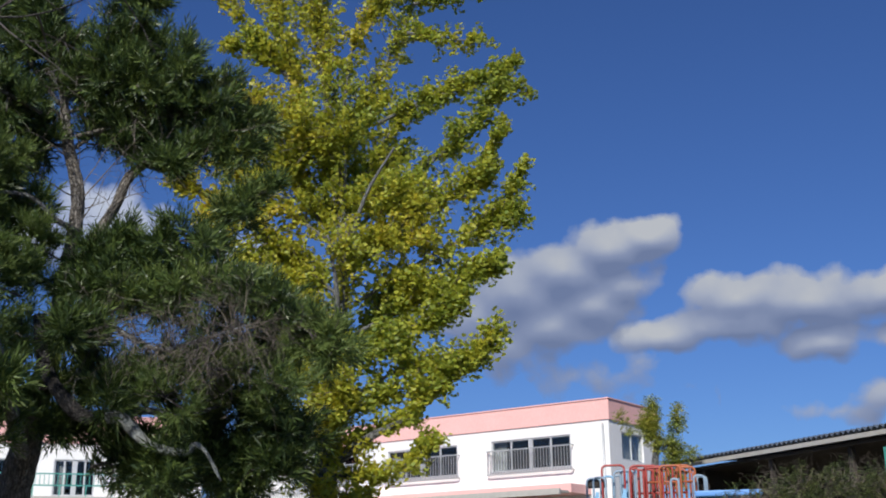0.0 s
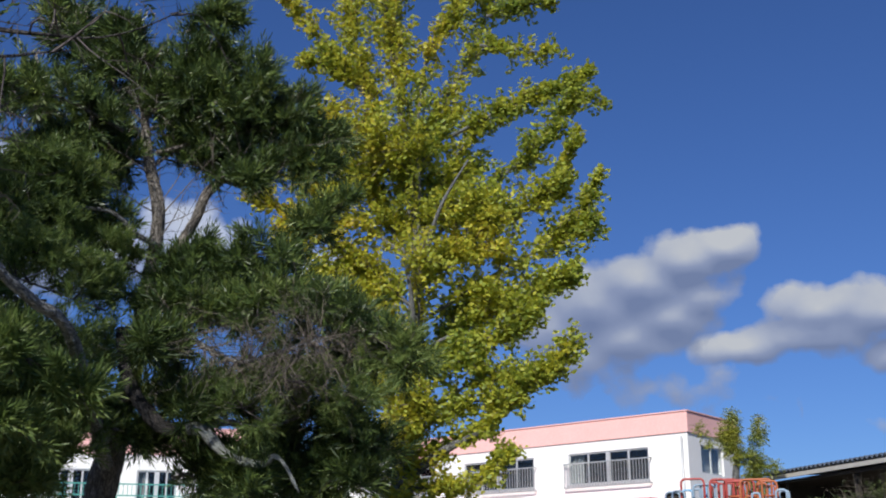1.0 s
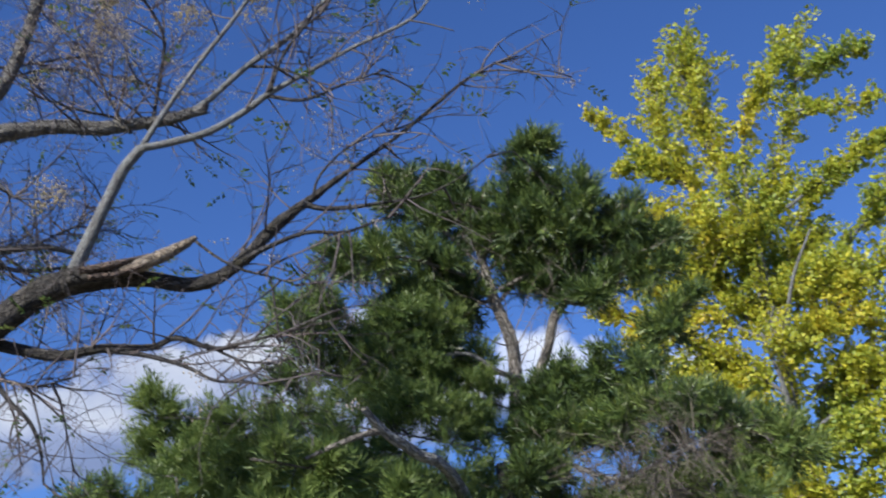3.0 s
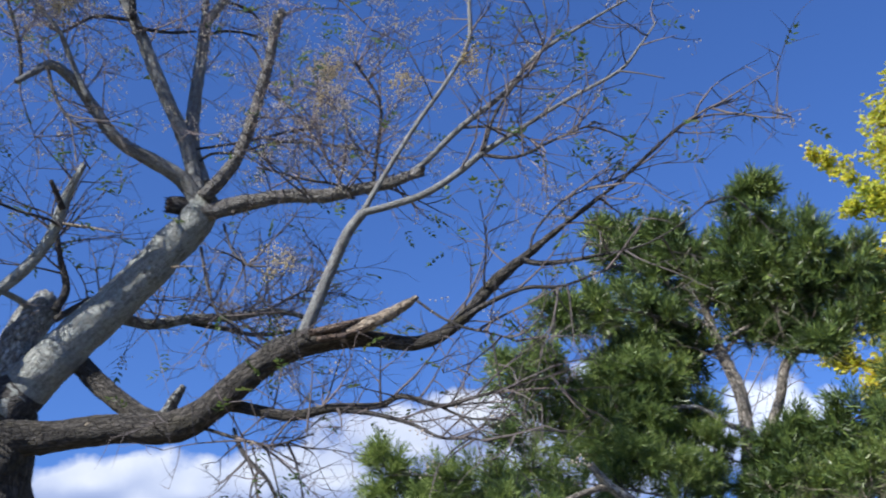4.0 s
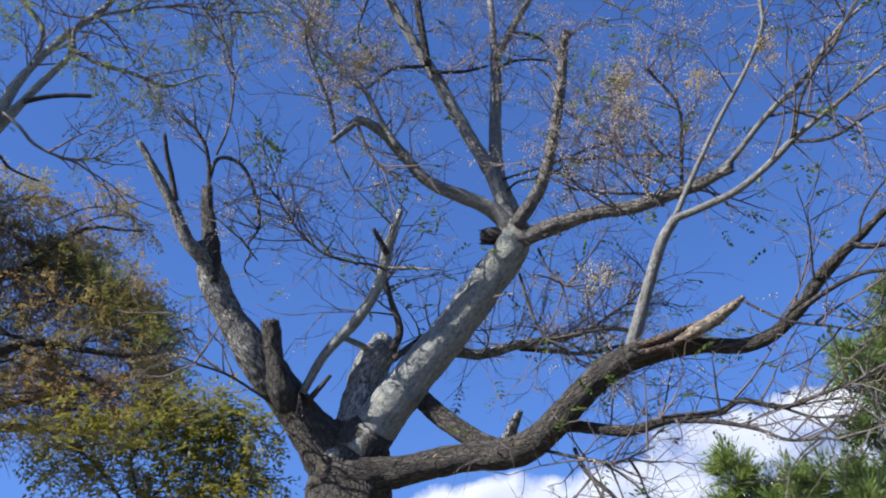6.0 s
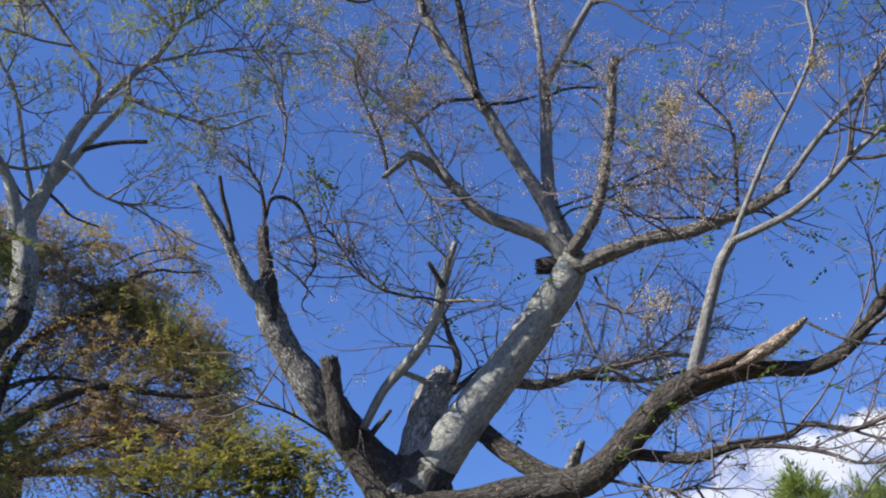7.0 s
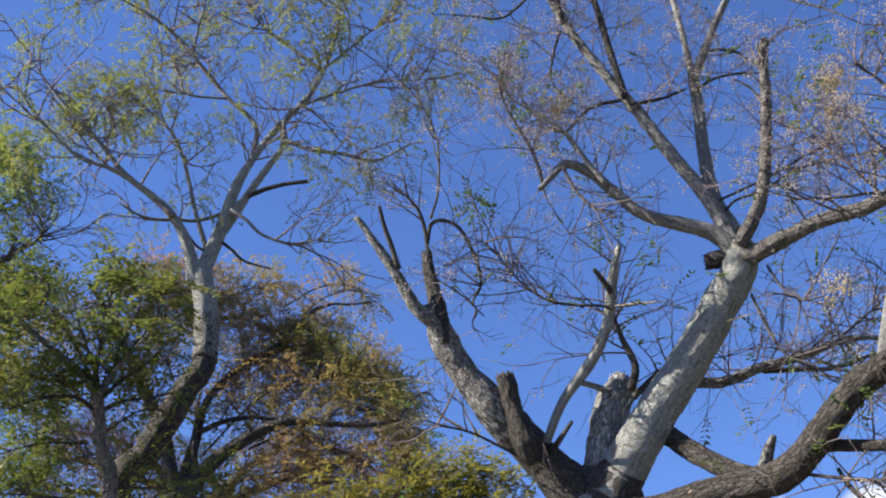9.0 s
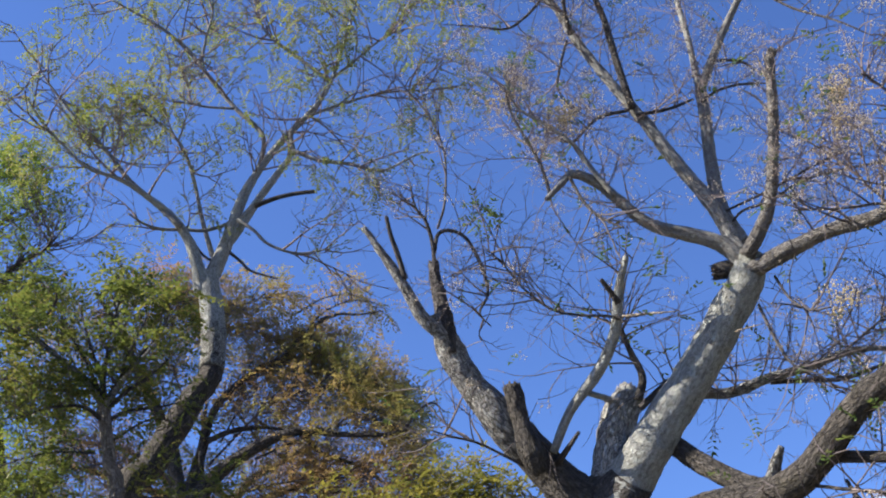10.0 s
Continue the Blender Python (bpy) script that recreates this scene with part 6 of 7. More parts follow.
ginkgo_bough(ginkgo, [(0.27, 0.03, 4.23, 0.202), (1.00, -0.08, 4.85, 0.283), (1.57, -0.22, 4.97, 0.260), (2.02, -0.38, 5.27, 0.159)], 1900)
ginkgo_bough(ginkgo, [(0.23, 0.03, 3.83, 0.200), (1.16, -0.10, 4.34, 0.259), (1.80, -0.28, 4.31, 0.260), (2.53, -0.49, 4.81, 0.156)], 2100)
ginkgo_bough(ginkgo, [(0.23, 0.03, 3.59, 0.199), (0.92, -0.12, 4.00, 0.238), (1.56, -0.29, 4.04, 0.235), (2.28, -0.49, 4.42, 0.155)], 1600)
ginkgo_bough(ginkgo, [(0.13, 0.02, 3.04, 0.158), (0.68, -0.07, 3.40, 0.236), (1.16, -0.17, 3.61, 0.235), (1.73, -0.28, 4.08, 0.176)], 1650)
ginkgo_bough(ginkgo, [(0.12, 0.01, 2.88, 0.197), (0.68, -0.07, 2.83, 0.234), (1.23, -0.17, 3.01, 0.213), (1.59, -0.29, 3.30, 0.116)], 1300)
ginkgo_bough(ginkgo, [(-0.04, -0.00, 2.88, 0.236), (-0.01, -0.20, 2.64, 0.270), (0.62, -0.34, 2.55, 0.229)], 1000)
ginkgo_bough(ginkgo, [(0.21, 0.02, 6.52, 0.168), (-0.19, -0.02, 8.05, 0.172), (-0.79, -0.12, 9.12, 0.175), (-1.33, -0.22, 9.80, 0.199), (-1.81, -0.33, 10.36, 0.151)], 1500)
ginkgo_bough(ginkgo, [(0.21, 0.02, 5.99, 0.208), (-0.27, 0.04, 6.89, 0.318), (-0.80, 0.03, 7.63, 0.323), (-1.33, 0.01, 8.06, 0.282), (-1.69, 0.01, 8.21, 0.174)], 2100)
ginkgo_bough(ginkgo, [(0.22, 0.02, 5.39, 0.206), (-0.42, 0.02, 6.01, 0.313), (-1.02, -0.00, 6.45, 0.295), (-1.79, -0.09, 6.96, 0.276), (-2.31, -0.14, 7.20, 0.192)], 2100)
ginkgo_bough(ginkgo, [(0.18, 0.02, 4.97, 0.204), (-0.42, 0.09, 5.60, 0.312), (-1.11, 0.13, 5.97, 0.274)], 1700)
ginkgo_bough(ginkgo, [(0.07, 0.01, 7.60, 0.214), (-0.51, -0.00, 8.73, 0.394), (-0.81, 0.02, 9.92, 0.425), (-0.78, 0.09, 10.87, 0.365)], 2600)
ginkgo_bough(ginkgo, [(-0.63, -0.09, 8.89, 0.175), (-1.16, -0.18, 9.30, 0.219), (-1.54, -0.26, 9.34, 0.131)], 850)
ginkgo_bough(ginkgo, [(-0.01, -0.00, 8.53, 0.304), (-0.17, -0.02, 9.98, 0.512), (-0.22, -0.03, 11.29, 0.455)], 3100)
ginkgo_bough(ginkgo, [(0.22, 0.03, 8.34, 0.217), (0.41, 0.04, 9.59, 0.266), (0.87, 0.08, 10.26, 0.246), (1.17, 0.10, 10.79, 0.203)], 1500)
ginkgo_bough(ginkgo, [(0.29, 0.03, 7.14, 0.255), (-0.07, -0.26, 7.63, 0.422), (-0.54, -0.58, 7.88, 0.396)], 2400)
ginkgo_bough(ginkgo, [(0.33, 0.04, 6.70, 0.253), (0.81, -0.17, 6.79, 0.395), (1.32, -0.40, 6.77, 0.328)], 2400)
ginkgo_bough(ginkgo, [(0.25, 0.03, 5.82, 0.249), (0.77, -0.18, 6.18, 0.391), (1.48, -0.39, 6.18, 0.344)], 2400)
ginkgo_bough(ginkgo, [(0.26, 0.03, 4.97, 0.245), (-0.03, -0.21, 4.52, 0.360), (0.23, -0.38, 3.92, 0.313)], 2100)
ginkgo_bough(ginkgo, [(0.22, 0.03, 4.56, 0.243), (0.76, -0.13, 4.68, 0.321), (1.17, -0.30, 4.56, 0.238)], 1500)
ginkgo_bough(ginkgo, [(0.19, 0.02, 3.51, 0.239), (-0.11, -0.15, 3.49, 0.315), (-0.47, -0.33, 3.31, 0.311), (-1.05, -0.57, 3.06, 0.268)], 1500)
ginkgo_bough(ginkgo, [(0.27, 0.03, 6.52, 0.252), (0.57, 0.26, 7.40, 0.388), (0.99, 0.49, 7.75, 0.351)], 2100)
ginkgo_bough(ginkgo, [(0.11, 0.01, 7.60, 0.257), (0.39, 0.24, 8.14, 0.371), (0.73, 0.47, 8.71, 0.312)], 2100)
ginkgo_bough(ginkgo, [(0.25, 0.03, 6.34, 0.251), (0.30, -0.32, 7.37, 0.376), (0.16, -0.69, 8.40, 0.375)], 1000)
ginkgo_bough(ginkgo, [(0.23, 0.03, 4.15, 0.242), (0.31, -0.32, 5.22, 0.382), (0.36, -0.66, 6.04, 0.360)], 1000)
ginkgo_bough(ginkgo, [(0.18, 0.02, 2.81, 0.236), (0.26, -0.27, 3.55, 0.313), (0.33, -0.57, 4.20, 0.311)], 1900)
ginkgo_bough(ginkgo, [(-0.10, -0.01, 7.59, 0.257), (-0.62, 0.01, 7.44, 0.343), (-1.22, 0.01, 7.32, 0.343), (-1.63, 0.02, 7.66, 0.259)], 2100)
ginkgo_bough(ginkgo, [(0.04, 0.01, 6.25, 0.251), (-0.60, 0.02, 6.71, 0.338), (-1.28, -0.00, 6.73, 0.339), (-1.79, -0.01, 6.56, 0.254)], 2100)
ginkgo_bough(ginkgo, [(0.14, 0.02, 5.31, 0.247), (-0.40, 0.01, 5.32, 0.371), (-0.91, -0.00, 5.58, 0.332), (-1.26, -0.00, 6.02, 0.251)], 2100)
ginkgo_bough(ginkgo, [(0.22, 0.03, 4.48, 0.243), (-0.16, 0.08, 4.82, 0.348), (-0.58, 0.12, 5.18, 0.331)], 1900)
ginkgo_bough(ginkgo, [(-0.10, -0.01, 8.15, 0.259), (-0.82, 0.08, 8.31, 0.349), (-1.39, 0.18, 8.75, 0.266)], 1500)
ginkgo_bough(ginkgo, [(0.75, 0.07, 5.65, 0.248), (1.34, -0.14, 5.58, 0.326), (1.74, -0.38, 5.18, 0.238)], 1500)
ginkgo_bough(ginkgo, [(0.10, 0.30, 3.60, 0.240), (-0.35, 0.45, 4.30, 0.340), (-0.75, 0.55, 4.75, 0.300)], 1700)
ginkgo_bough(ginkgo, [(0.05, 0.30, 5.60, 0.260), (-0.55, 0.45, 5.95, 0.360), (-1.05, 0.50, 6.35, 0.300)], 1900)
ginkgo_bough(ginkgo, [(0.15, 0.35, 6.60, 0.260), (-0.30, 0.50, 7.20, 0.380), (-0.70, 0.55, 7.90, 0.320)], 1900)
ginkgo_bough(ginkgo, [(0.30, 0.35, 4.60, 0.260), (0.70, 0.50, 5.10, 0.360), (1.00, 0.55, 5.60, 0.300)], 1900)
ginkgo.limb([(0.22, -0.05, 5.30, 0.050), (0.42, -0.50, 6.10, 0.036), (0.66, -0.72, 6.75, 0.026), (1.05, -0.80, 7.40, 0.014)], BARK_SMOOTH, 9, 0.08)
ginkgo.limb([(0.20, -0.05, 4.40, 0.050), (0.24, -0.55, 5.30, 0.034), (0.12, -0.82, 6.10, 0.018)], BARK_SMOOTH, 9, 0.08)
ginkgo.done(TWIG_GREY, LEAF_GINKGO)


# The conifer: flat boughs of needled shoots
def shoot(buf, p, d, length, needles, size):
    d = d.normalized()
    a = d.orthogonal().normalized()
    b = d.cross(a)
    for i in range(needles):
        f = i / needles
        ang = i * 2.4 + rng.uniform(-0.4, 0.4)
        o = a * math.cos(ang) + b * math.sin(ang)
        w = (o * 0.75 + d * (0.6 + 0.9 * f) + Vector((0, 0, 0.1))).normalized()
        q = p + d * length * f
        s = d.cross(w).normalized() * size * 0.062
        t = q + w * size * rng.uniform(0.75, 1.1)
        buf.add([q, q.lerp(t, 0.5) + s, t, q.lerp(t, 0.5) - s], [(0, 1, 2, 3)])


def needle_bough(tree, rows, count, thick=0.02, size=0.105):
    s = smoothed(rows, 4)
    bough_wood(tree, s, BARK_PINE, thick)
    for p, w, ln in sprays(s, max(4, count // 13), 0.05, 0.22, 0.6):
        tip = p + w * ln
        mid = p.lerp(tip, 0.5) + Vector((0, 0, -0.08 * ln))
        tube(tree.twig, [(*p, 0.008), (*mid, 0.006), (*tip, 0.002)], 3, 0, False)
        for k in range(13):
            f = 0.25 + 0.75 * k / 12
            q = p.lerp(mid, f * 2) if f < 0.5 else mid.lerp(tip, f * 2 - 1)
            g = (w * 0.7 + rvec(0.75) + Vector((0, 0, 0.25))).normalized()
            shoot(tree.leaf, q, g, rng.uniform(0.10, 0.22), 16, size * rng.uniform(0.8, 1.2))


conifer = Tree("conifer_tree", (-4.00, 10.25, 0.00), "dark green spreading conifer with grey limbs", "tree", "trees in the yard")
conifer.limb([(0.00, 0.00, -0.15, 0.215), (0.00, 0.00, 1.06, 0.160), (0.00, 0.00, 2.35, 0.148), (0.08, 0.03, 2.96, 0.127), (0.19, 0.07, 3.74, 0.096), (0.27, 0.10, 4.56, 0.077), (0.31, 0.12, 5.14, 0.063), (0.28, 0.11, 5.43, 0.062), (0.18, 0.07, 5.82, 0.055), (0.10, 0.04, 6.33, 0.038), (0.02, 0.01, 6.89, 0.020)], BARK_PINE, 14, 0.1, "trunk")
conifer.limb([(0.25, 0.09, 4.33, 0.064), (0.48, 0.13, 4.82, 0.054), (0.67, 0.15, 5.19, 0.050), (0.81, 0.15, 5.53, 0.049), (1.17, 0.22, 5.81, 0.031), (1.40, 0.23, 6.06, 0.018)], BARK_PINE, 10, 0.1)
conifer.limb([(0.24, -0.41, 3.97, 0.054), (0.34, -0.49, 3.54, 0.061), (0.60, -0.66, 3.19, 0.061), (0.85, -0.76, 3.00, 0.059), (1.11, -0.78, 3.02, 0.048)], BARK_DARK, 10, 0.15)
conifer.limb([(1.04, -0.80, 3.00, 0.060), (1.18, -0.81, 2.97, 0.055), (1.41, -0.82, 2.76, 0.040), (1.69, -0.79, 2.69, 0.032), (1.81, -0.82, 2.75, 0.022), (1.91, -0.84, 2.66, 0.018), (2.03, -0.84, 2.45, 0.010)], BARK_PALE, 10, 0.15)
conifer.limb([(1.09, -0.73, 3.01, 0.040), (1.33, -0.62, 3.07, 0.032), (1.60, -0.44, 3.04, 0.024), (1.88, -0.19, 3.18, 0.012)], BARK_GREY, 8, 0.12)
conifer.limb([(0.05, 0.00, 2.75, 0.070), (0.65, -2.43, 3.40, 0.046), (0.60, -3.05, 3.55, 0.038), (0.52, -3.34, 3.65, 0.034), (0.47, -3.53, 3.79, 0.026)], BARK_MIXED, 10, 0.1, end=WOOD_RAW)
conifer.limb([(0.01, 0.01, 3.22, 0.045), (-0.14, -0.31, 3.33, 0.040), (-0.26, -0.61, 3.41, 0.035), (-0.39, -0.93, 3.52, 0.027)], BARK_GREY, 9, 0.1)
conifer.limb([(0.35, 0.02, 4.90, 0.031), (0.20, -0.17, 4.97, 0.026), (0.00, -0.38, 5.13, 0.022), (-0.41, -0.69, 5.08, 0.019), (-0.65, -0.95, 5.01, 0.013)], BARK_GREY, 7, 0.1)
cd = conifer.limb([(0.58, -0.43, 4.08, 0.032), (0.95, -0.57, 3.83, 0.026), (1.41, -0.69, 3.59, 0.019), (1.84, -0.84, 3.65, 0.013), (2.22, -1.02, 3.71, 0.007)], BARK_GREY, 7, 0.1)
conifer.limb([(0.53, -3.28, 3.65, 0.026), (0.47, -3.42, 3.64, 0.024), (0.32, -3.60, 3.56, 0.018), (0.12, -3.75, 3.46, 0.010)], BARK_PINE, 8, 0.1)
conifer.twigs(cd, 150, 0.5, 0.006, 2, 0.15, 0.0, 0.05, kids=3)
conifer.twigs(conifer.limbs[0], 22, 0.8, 0.008, 2, 0.55, 0.15, 0.0, kids=3)
conifer.twigs(conifer.limbs[1], 14, 0.6, 0.007, 2, 0.3, 0.15, 0.0, kids=3)
dead_twigs = conifer.twig
conifer.twig = Buf()
part("dead_brush", dead_twigs, TWIG_GREY, conifer.ob, "bare grey inner twigs", kind="stuff")
needle_bough(conifer, [(0.12, 0.05, 6.24, 0.143), (0.48, 0.11, 6.92, 0.263), (0.71, 0.11, 7.30, 0.207), (0.81, 0.07, 7.44, 0.118)], 480)
needle_bough(conifer, [(0.20, 0.05, 6.40, 0.200), (0.52, 0.05, 6.72, 0.300), (0.74, 0.05, 7.02, 0.250)], 420)
needle_bough(conifer, [(0.25, 0.08, 6.45, 0.200), (0.66, 0.10, 6.62, 0.260), (1.00, 0.10, 6.80, 0.200)], 320)
needle_bough(conifer, [(0.08, 0.03, 6.33, 0.172), (-0.01, -0.00, 6.82, 0.276), (-0.11, -0.04, 7.13, 0.204)], 480)
needle_bough(conifer, [(0.07, 0.03, 6.23, 0.172), (-0.28, -0.04, 6.69, 0.260), (-0.64, -0.13, 7.07, 0.276), (-0.79, -0.12, 7.34, 0.176)], 560)
needle_bough(conifer, [(0.07, 0.03, 6.14, 0.143), (-0.46, -0.12, 6.34, 0.256), (-0.93, -0.27, 6.42, 0.255), (-1.23, -0.34, 6.49, 0.198)], 440)
needle_bough(conifer, [(-0.20, -0.08, 6.60, 0.144), (-0.25, 0.01, 7.10, 0.176), (-0.27, 0.11, 7.41, 0.119)], 280)
needle_bough(conifer, [(0.15, 0.06, 6.15, 0.143), (0.63, 0.12, 6.35, 0.274), (1.09, 0.15, 6.50, 0.261), (1.27, 0.10, 6.79, 0.145)], 440)
needle_bough(conifer, [(0.24, 0.09, 5.91, 0.143), (0.92, 0.21, 6.13, 0.260), (1.43, 0.24, 6.22, 0.246), (1.81, 0.23, 6.54, 0.174)], 400)
needle_bough(conifer, [(0.14, 0.05, 6.34, 0.173), (0.60, 0.00, 6.49, 0.272), (0.99, -0.08, 6.31, 0.254)], 360)
needle_bough(conifer, [(0.08, 0.03, 5.96, 0.142), (-0.47, -0.03, 6.07, 0.242), (-1.01, -0.12, 6.05, 0.227)], 360)
needle_bough(conifer, [(0.18, 0.07, 5.73, 0.170), (0.43, 0.47, 6.13, 0.325), (0.73, 0.88, 6.22, 0.305)], 480)
needle_bough(conifer, [(0.18, 0.07, 5.79, 0.170), (-0.30, 0.20, 5.92, 0.289), (-0.77, 0.33, 5.86, 0.263)], 400)
needle_bough(conifer, [(0.25, 0.09, 4.96, 0.111), (-0.13, -0.23, 5.15, 0.191), (-0.50, -0.58, 5.27, 0.213), (-0.70, -0.86, 5.23, 0.156)], 440)
needle_bough(conifer, [(0.26, 0.10, 4.67, 0.110), (0.78, -0.01, 4.68, 0.232), (1.36, -0.12, 4.75, 0.216), (1.89, -0.27, 4.58, 0.158)], 480)
needle_bough(conifer, [(0.26, 0.10, 4.56, 0.138), (1.06, 0.04, 4.52, 0.272), (1.81, -0.08, 4.20, 0.319), (2.49, -0.26, 3.92, 0.296), (2.98, -0.50, 3.61, 0.174)], 1040)
needle_bough(conifer, [(0.27, 0.10, 4.44, 0.137), (0.99, -0.08, 4.32, 0.268), (1.70, -0.31, 4.19, 0.286), (2.33, -0.59, 4.11, 0.226)], 720)
needle_bough(conifer, [(0.23, 0.09, 4.21, 0.136), (0.75, -0.16, 4.25, 0.239), (1.31, -0.41, 4.02, 0.206)], 480)
needle_bough(conifer, [(0.20, 0.08, 3.88, 0.135), (0.70, -0.39, 3.72, 0.154), (0.65, -1.04, 3.73, 0.169)], 400)
needle_bough(conifer, [(0.16, 0.06, 3.49, 0.133), (0.77, -0.36, 3.36, 0.153), (1.10, -0.89, 3.07, 0.144)], 320)
needle_bough(conifer, [(1.14, -0.25, 2.67, 0.251), (1.58, -0.75, 2.52, 0.214)], 480)
needle_bough(conifer, [(0.53, 0.19, 3.46, 0.161), (1.37, 0.09, 3.48, 0.239), (2.06, -0.10, 3.23, 0.309), (2.57, -0.35, 2.89, 0.248)], 720)
needle_bough(conifer, [(1.16, 0.38, 3.00, 0.161), (1.90, 0.04, 2.74, 0.309), (2.48, -0.36, 2.55, 0.270)], 560)
needle_bough(conifer, [(1.13, 0.37, 3.70, 0.164), (1.82, 0.23, 3.66, 0.242), (2.40, 0.03, 3.46, 0.261)], 400)
needle_bough(conifer, [(0.89, 0.31, 6.11, 0.174), (1.51, 0.42, 6.35, 0.250), (1.95, 0.46, 6.17, 0.205)], 440)
needle_bough(conifer, [(0.96, 0.32, 5.86, 0.173), (1.59, 0.38, 5.87, 0.217), (2.04, 0.37, 5.72, 0.172)], 360)
needle_bough(conifer, [(1.33, 0.43, 4.92, 0.170), (1.81, 0.33, 5.11, 0.226), (2.11, 0.18, 5.35, 0.168)], 320)
needle_bough(conifer, [(0.53, 0.19, 5.88, 0.172), (1.08, 0.15, 5.55, 0.169), (1.39, 0.03, 5.67, 0.140)], 320)
needle_bough(conifer, [(-0.15, -0.06, 5.93, 0.170), (-0.60, -0.31, 5.72, 0.248), (-0.85, -0.49, 5.60, 0.163)], 360)
needle_bough(conifer, [(-0.61, -0.70, 4.73, 0.160), (-0.98, -1.23, 4.89, 0.180), (-1.20, -1.71, 4.87, 0.173)], 192)
needle_bough(conifer, [(-0.08, -0.57, 4.69, 0.136), (-0.62, -1.01, 5.01, 0.187), (-1.00, -1.40, 5.19, 0.184), (-1.26, -1.74, 5.30, 0.129)], 168)
needle_bough(conifer, [(0.00, -0.21, 6.03, 0.146), (-0.47, -0.60, 6.22, 0.232), (-0.81, -0.95, 6.18, 0.214), (-1.08, -1.29, 6.08, 0.112)], 480)
needle_bough(conifer, [(0.23, -0.56, 3.06, 0.072), (0.43, -0.42, 3.00, 0.090), (0.64, -0.29, 2.96, 0.072)], 150)
needle_bough(conifer, [(0.27, -0.47, 3.29, 0.072), (0.61, -0.31, 3.36, 0.090), (0.97, -0.14, 3.34, 0.072)], 110)
needle_bough(conifer, [(0.91, -0.37, 2.65, 0.136), (1.20, -0.23, 2.58, 0.170), (1.56, -0.08, 2.53, 0.170), (1.89, 0.04, 2.56, 0.136)], 520)
needle_bough(conifer, [(1.49, -0.21, 2.64, 0.144), (1.86, -0.07, 2.59, 0.180), (2.20, 0.06, 2.47, 0.144)], 380)
needle_bough(conifer, [(1.07, -0.32, 3.36, 0.104), (1.49, -0.14, 3.25, 0.130), (1.92, 0.04, 3.07, 0.104)], 230)
needle_bough(conifer, [(1.15, -0.13, 2.95, 0.096), (1.52, 0.01, 2.99, 0.120), (2.00, 0.18, 2.91, 0.096)], 180)
needle_bough(conifer, [(2.01, -0.18, 3.26, 0.160), (2.35, -0.02, 2.98, 0.200), (2.49, 0.09, 2.63, 0.160)], 380)
needle_bough(conifer, [(-2.22, -2.21, 3.80, 0.224), (-1.82, -1.82, 3.66, 0.280), (-1.39, -1.43, 3.46, 0.224)], 620)
needle_bough(conifer, [(-1.69, -1.49, 3.39, 0.224), (-1.16, -1.15, 3.59, 0.280), (-0.67, -0.78, 3.34, 0.224)], 620)
needle_bough(conifer, [(-1.31, -1.18, 4.10, 0.176), (-0.82, -0.80, 3.89, 0.220), (-0.40, -0.49, 3.66, 0.176)], 420)
needle_bough(conifer, [(-1.93, -2.63, 3.28, 0.200), (-1.62, -2.32, 3.19, 0.250), (-1.29, -2.02, 3.09, 0.200)], 480)
needle_bough(conifer, [(0.22, -0.45, 3.01, 0.072), (0.59, -0.27, 2.99, 0.090), (1.01, -0.08, 2.93, 0.072)], 170)
needle_bough(conifer, [(0.77, -0.31, 2.63, 0.088), (1.09, -0.18, 2.72, 0.110), (1.42, -0.04, 2.64, 0.088)], 200)
conifer.done(TWIG_DARK, LEAF_NEEDLE)

feather = Tree("feathery_conifer", (-4.89, 8.61, 0.00), "light green feathery conifer spreading low boughs", "tree", "trees in the yard")
feather.limb([(0.00, 0.00, -0.15, 0.136), (0.00, 0.00, 1.20, 0.102), (0.00, 0.00, 2.66, 0.094), (0.04, 0.02, 2.94, 0.071), (0.08, 0.05, 3.17, 0.053), (0.13, 0.07, 3.41, 0.019)], BARK_PINE, 12, 0.1, "trunk")
needle_bough(feather, [(1.13, 1.73, 4.61, 0.110), (0.76, 1.33, 4.79, 0.228), (0.38, 0.91, 4.88, 0.247), (0.14, 0.53, 4.82, 0.201)], 675, 0.012, 0.085)
needle_bough(feather, [(1.12, 1.73, 4.44, 0.137), (0.93, 1.29, 4.33, 0.250), (0.72, 0.84, 4.48, 0.229), (0.50, 0.38, 4.50, 0.195)], 630, 0.012, 0.085)
needle_bough(feather, [(1.10, 1.72, 3.77, 0.135), (0.96, 1.20, 3.77, 0.257), (0.77, 0.65, 3.71, 0.244), (0.59, 0.09, 3.63, 0.207)], 630, 0.012, 0.085)
needle_bough(feather, [(1.05, 1.70, 3.44, 0.133), (0.88, 1.13, 3.24, 0.252), (0.73, 0.56, 3.06, 0.261), (0.59, -0.02, 2.88, 0.222)], 675, 0.012, 0.085)
needle_bough(feather, [(0.67, 0.89, 3.40, 0.152), (0.17, 0.36, 3.56, 0.245), (-0.26, -0.19, 3.59, 0.234), (-0.48, -0.65, 3.57, 0.179)], 324, 0.012, 0.085)
needle_bough(feather, [(0.80, 0.74, 2.88, 0.147), (0.28, 0.19, 3.00, 0.260), (-0.13, -0.34, 3.05, 0.248), (-0.33, -0.79, 3.05, 0.173)], 378, 0.012, 0.085)
